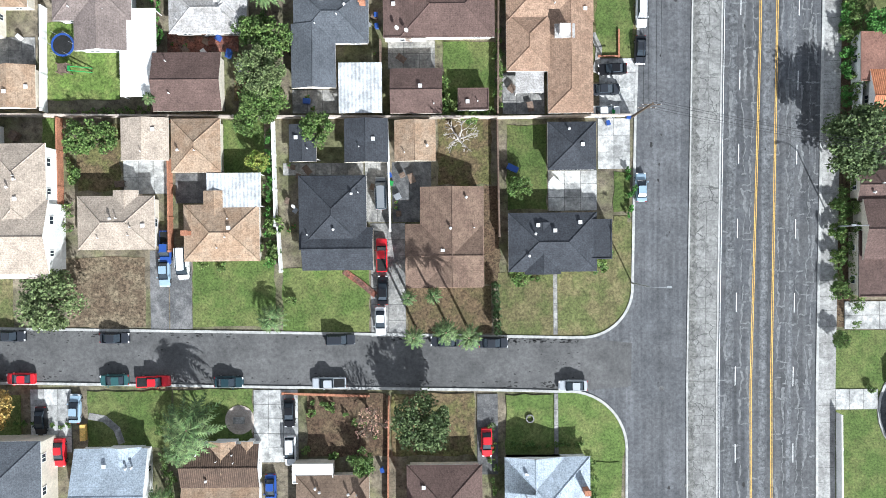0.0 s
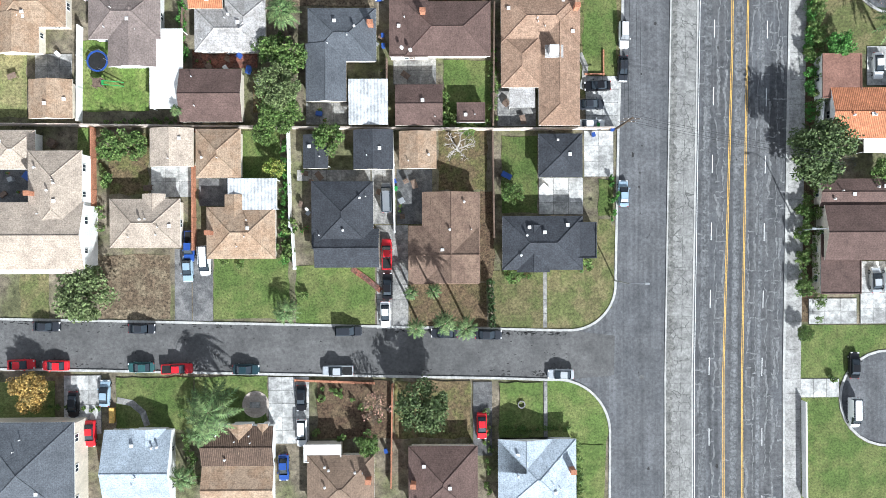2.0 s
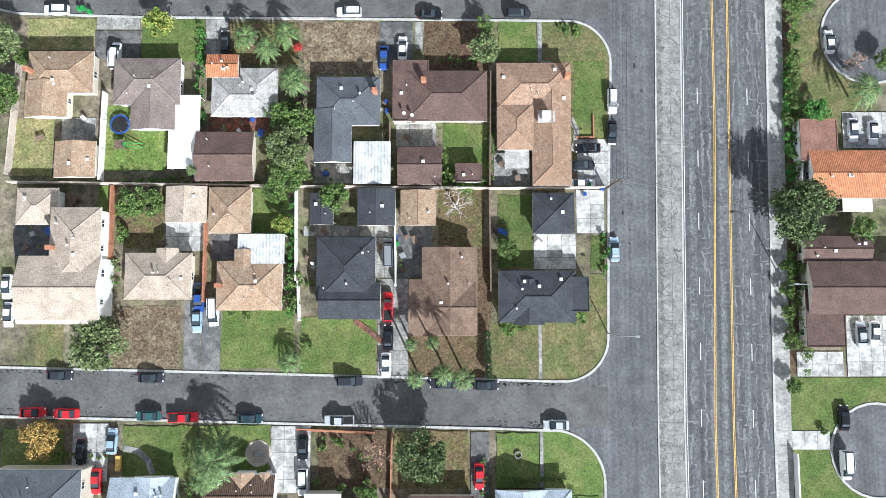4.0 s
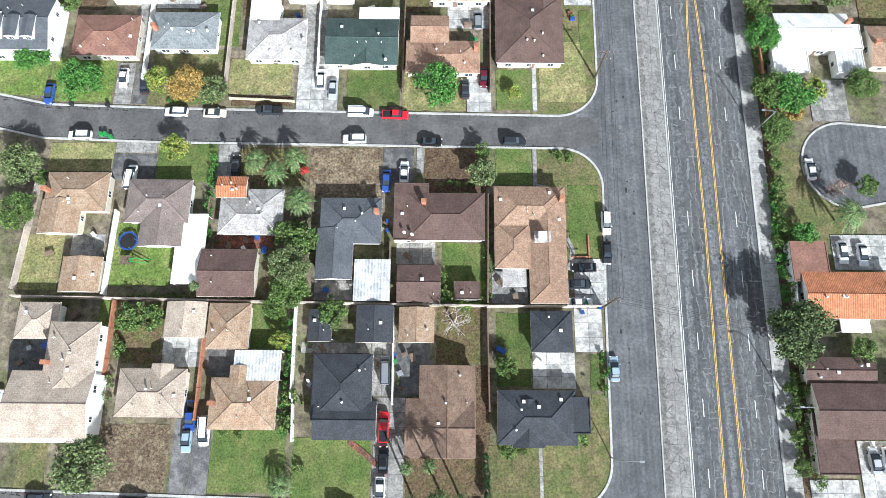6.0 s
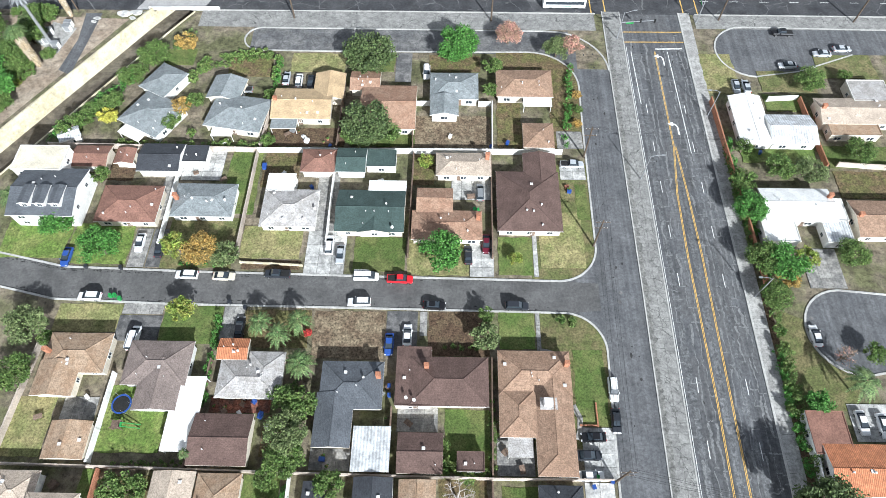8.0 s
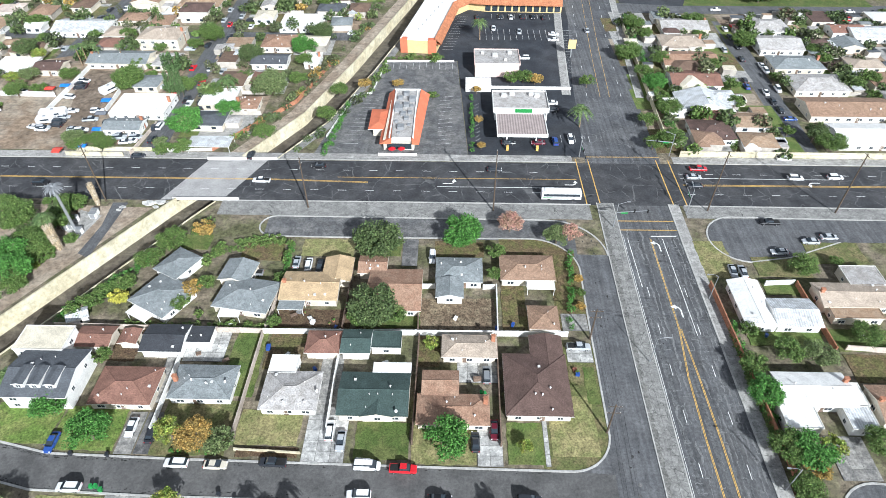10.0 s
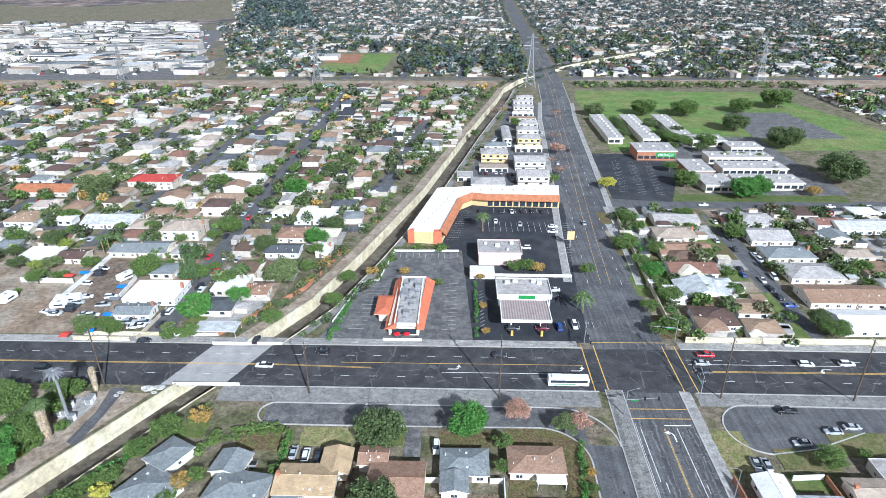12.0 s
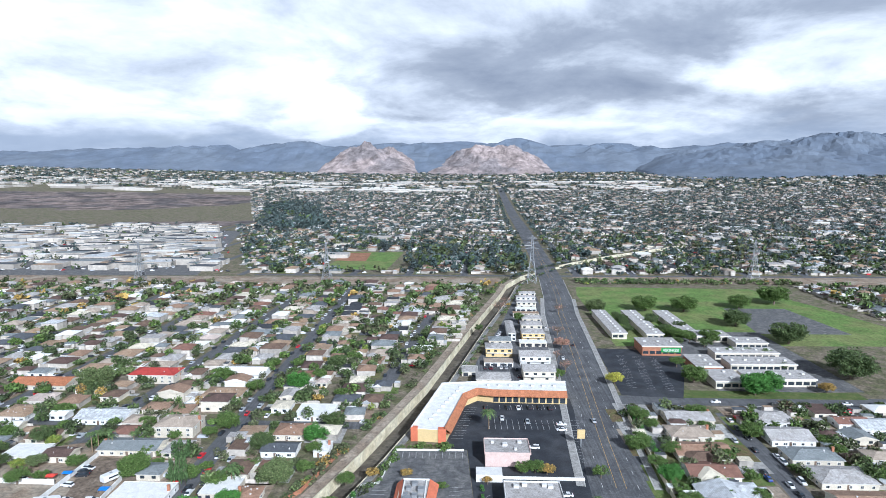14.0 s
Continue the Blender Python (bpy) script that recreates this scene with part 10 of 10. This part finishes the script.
mat("dirt_dark", (0.15, 0.115, 0.085), 1, 0.15, 0.3, 1.2, 0.3, alt=(0.21, 0.165, 0.125))

car("pickup", "dark", -148.9, 216.8, 172)
car("pickup", "white", -149.5, 219.8, 172)
car("sedan", "dark", -148.3, 214.2, 12)
car("suv", "white", -149.1, 206.8, 172)
car("sedan", "silver", -144.1, 192.4, 8)
car("sedan", "white", -143.1, 196.7, 12)
car("suv", "dark", -144.2, 189.3, 8)
car("suv", "dark", -144.2, 186.7, 172)
car("sedan", "white", -151.6, 185.6, 172)
car("suv", "silver", -147.7, 184.8, 8)
car("suv", "white", -133.7, 196.8, 12)
car("pickup", "silver", -133.6, 190.8, 8)
car("suv", "silver", -118.4, 179.3, 8)
car("sedan", "white", -115.2, 176.6, 8)
car("suv", "silver", -112.4, 179.4, 8)
car("suv", "white", -107.0, 187.0, 88)
car("sedan", "dark", -107.6, 168.4, 8)
car("suv", "dark", -106.5, 178.3, 88)
car("suv", "white", -133.5, 183.5, 12)
car("pickup", "dark", -103.7, 205.7, 88)
car("suv", "dark", -96.1, 200.6, 88)
car("suv", "white", -98.8, 212.0, 92)
car("pickup", "dark", -196.9, 240.1, 8)
car("pickup", "white", -201.4, 243.9, 12)
car("suv", "white", -177.8, 249.2, 8)
car("pickup", "dark", -179.6, 256.5, 8)
car("pickup", "dark", -183.9, 256.4, 12)
car("sedan", "silver", -169.2, 210.8, 172)
plant("olive", -132.4, 176.1, 3.7, 4.5)
plant("leaf", -124.8, 175.0, 3.6, 4.5)
plant("leaf", -129.0, 215.8, 5.7, 6)
plant("olive", -101.7, 174.1, 2.6, 4)
plant("leaf", -93.7, 171.4, 3.5, 4.5)
plant("leaf", -123.5, 223.7, 2.4, 3)
plant("leaf", -106.0, 213.3, 4.2, 5)
plant("cypress", -109.0, 206.8, 1.6, 14)
plant("cypress", -106.3, 205.3, 1.6, 16)
plant("cypress", -105.0, 206.9, 1.5, 14)
plant("olive", -170.5, 220.6, 3.9, 5)
plant("leaf", -171.2, 213.1, 3.0, 3.5)
plant("leaf", -162.3, 211.4, 3.1, 3)
plant("lime", -177.4, 219.7, 3.1, 3.5)
plant("leaf", -155.7, 222.0, 3.9, 4)
plant("oakdark", -184.4, 219.1, 3.9, 6)
plant("oakdark", -180.3, 239.1, 5.0, 9)
plant("lime", -174.9, 237.3, 2.9, 6)
plant("palm", -156.2, 233.5, 2.4, 9)
plant("palm", -153.3, 233.2, 2.4, 10)
plant("palm", -150.4, 236.4, 2.4, 9)
plant("palm", -140.3, 236.9, 2.0, 8)
plant("palm", -149.2, 236.1, 2.0, 7)
plant("leaf", -132.0, 233.0, 3.2, 4)
plant("leaf", -114.0, 249.4, 3.4, 5)
plant("bush", -125.6, 230.7, 2.9, 3)
plant("oakdark", -192.5, 229.6, 3.6, 6)
plant("bush", -172.7, 200.1, 1.8, 2)
plant("leaf", -135.6, 139.0, 3.9, 5)
plant("oakdark", -131.0, 131.7, 3.2, 5)
plant("oakdark", -118.0, 137.1, 3.3, 5)
plant("leaf", -114.6, 141.1, 3.1, 4.5)
plant("oakdark", -114.4, 133.1, 2.5, 4)
plant("leaf", -119.3, 127.3, 3.7, 4)
plant("rich", -120.4, 123.7, 3.9, 4)
plant("leaf", -115.0, 121.9, 3.2, 3.5)
plant("oakdark", -120.8, 120.4, 3.9, 5)
plant("rich", -121.5, 117.7, 4.6, 8)
plant("rich", -116.1, 111.4, 4.7, 8)
plant("leaf", -117.0, 108.7, 3.9, 7)
plant("leaf", -109.8, 126.1, 2.1, 2.5)
plant("oakdark", -124.7, 128.7, 2.4, 3)
plant("lime", -115.0, 115.6, 1.5, 1.8)
plant("bush", -112.9, 120.4, 1.5, 1.8)
plant("bush", -114.1, 118.3, 1.2, 1.5)
plant("bush", -134.6, 142.6, 1.8, 2)
plant("leaf", -124.4, 142.5, 1.7, 3)
plant("leaf", -117.6, 119.5, 2.6, 3)
lot("old_track", [(-106.4, 121.7), (-102.8, 119.9), (-102.0, 131.2), (-101.4, 144.3), (-106.0, 144.2), (-104.9, 133.6)], "asphalt", "broken strip of old asphalt on the bare ground", 0.05)
lot("mast_pad", [(-115.6, 131.7), (-108.8, 127.8), (-106.7, 137.9), (-114.0, 140.4)], "pave", "concrete pad below the phone mast", 0.12)
lot("dirt_drive", [(-134.6, 173.6), (-120.8, 173.8), (-130.1, 187.5), (-136.8, 208.9), (-139.8, 228.7), (-151.1, 230.3), (-149.8, 213.4), (-140.6, 186.0)], "dirt_dark", "dark dirt drive through the lot", 0.06)
garden_wall(-176.0, 208.3, -154.5, 207.8, 2.0, "wall_white")
garden_wall(-152.0, 193.9, -151.9, 231.2, 1.8, "wall_white")
garden_wall(-130.5, 197.1, -131.5, 212.1, 1.8, "wall_white")
garden_wall(-108.9, 188.5, -110.8, 169.3, 1.3, "block_wall")
garden_wall(-131.8, 168.9, -112.5, 168.7, 1.6, "channel_wall")
trailer(-148.0, 193.5, 9, 3, 3, 12)
trailer(-148.9, 189.4, 6, 2.6, 2.6, 12)
trailer(-135.6, 212.1, 7, 3, 2.8, 60)
trailer(-171.6, 193.8, 6, 4, 3, 80)
canopy(-126.6, 182.3, 3.7, 2.7, "blue")
canopy(-132.3, 202.3, 3.1, 3.2, "blue")
canopy(-153.0, 213.3, 3.4, 2.7, "blue")
canopy(-157.7, 210.8, 3.4, 3.1, "red")
canopy(-134.5, 169.1, 2.7, 3.4, "red")
canopy(-108.9, 207.2, 2.6, 3.1, "red")
canopy(-136.6, 232.8, 4.0, 2.4, "blue")
canopy(-130.1, 193.0, 3.9, 2.8, "slate")
canopy(-127.8, 171.8, 3.5, 2.4, "blue")
fan_palm(-111.9, 123.1, 12.0, 1.15)
dead_palm(-109.9, 143.0, 8.0)
cabinet_box(-113.2, 135.5)
cabinet_box(-114.3, 131.8)
cabinet_box(-109.5, 130.1)
cabinet_box(-108.5, 136.9)
cabinet_box(-108.6, 138.6)
cabinet_box(-113.0, 132.1)
rubble(-94.8, 144.0, 2.2)
rubble(-91.4, 144.5, 2.0)
rubble(-92.3, 142.2, 1.0)
rubble(-92.6, 144.5, 1.4)
rubble(-89.1, 144.5, 0.8)
rubble(-102.1, 142.0, 1.2)
rubble(-102.6, 140.6, 1.0)
plant("oakdark", 114.8, 455.8, 5.2, 7)
plant("oakdark", 111.9, 427.9, 4.6, 6)
plant("oakdark", 138.2, 459.1, 5.2, 7)
plant("oakdark", 134.0, 428.1, 4.9, 6)
plant("oakdark", 151.4, 436.0, 5.0, 7)
plant("oakdark", 149.4, 414.3, 4.8, 6)
plant("oakdark", 161.0, 374.6, 4.1, 5)
plant("oakdark", 178.9, 374.7, 4.1, 5)
plant("oakdark", 180.0, 348.2, 3.8, 5)
plant("oakdark", 153.0, 393.7, 4.9, 6)
plant("oakdark", 137.1, 399.4, 4.3, 5)
plant("oakdark", 104.8, 497.1, 6.9, 7)
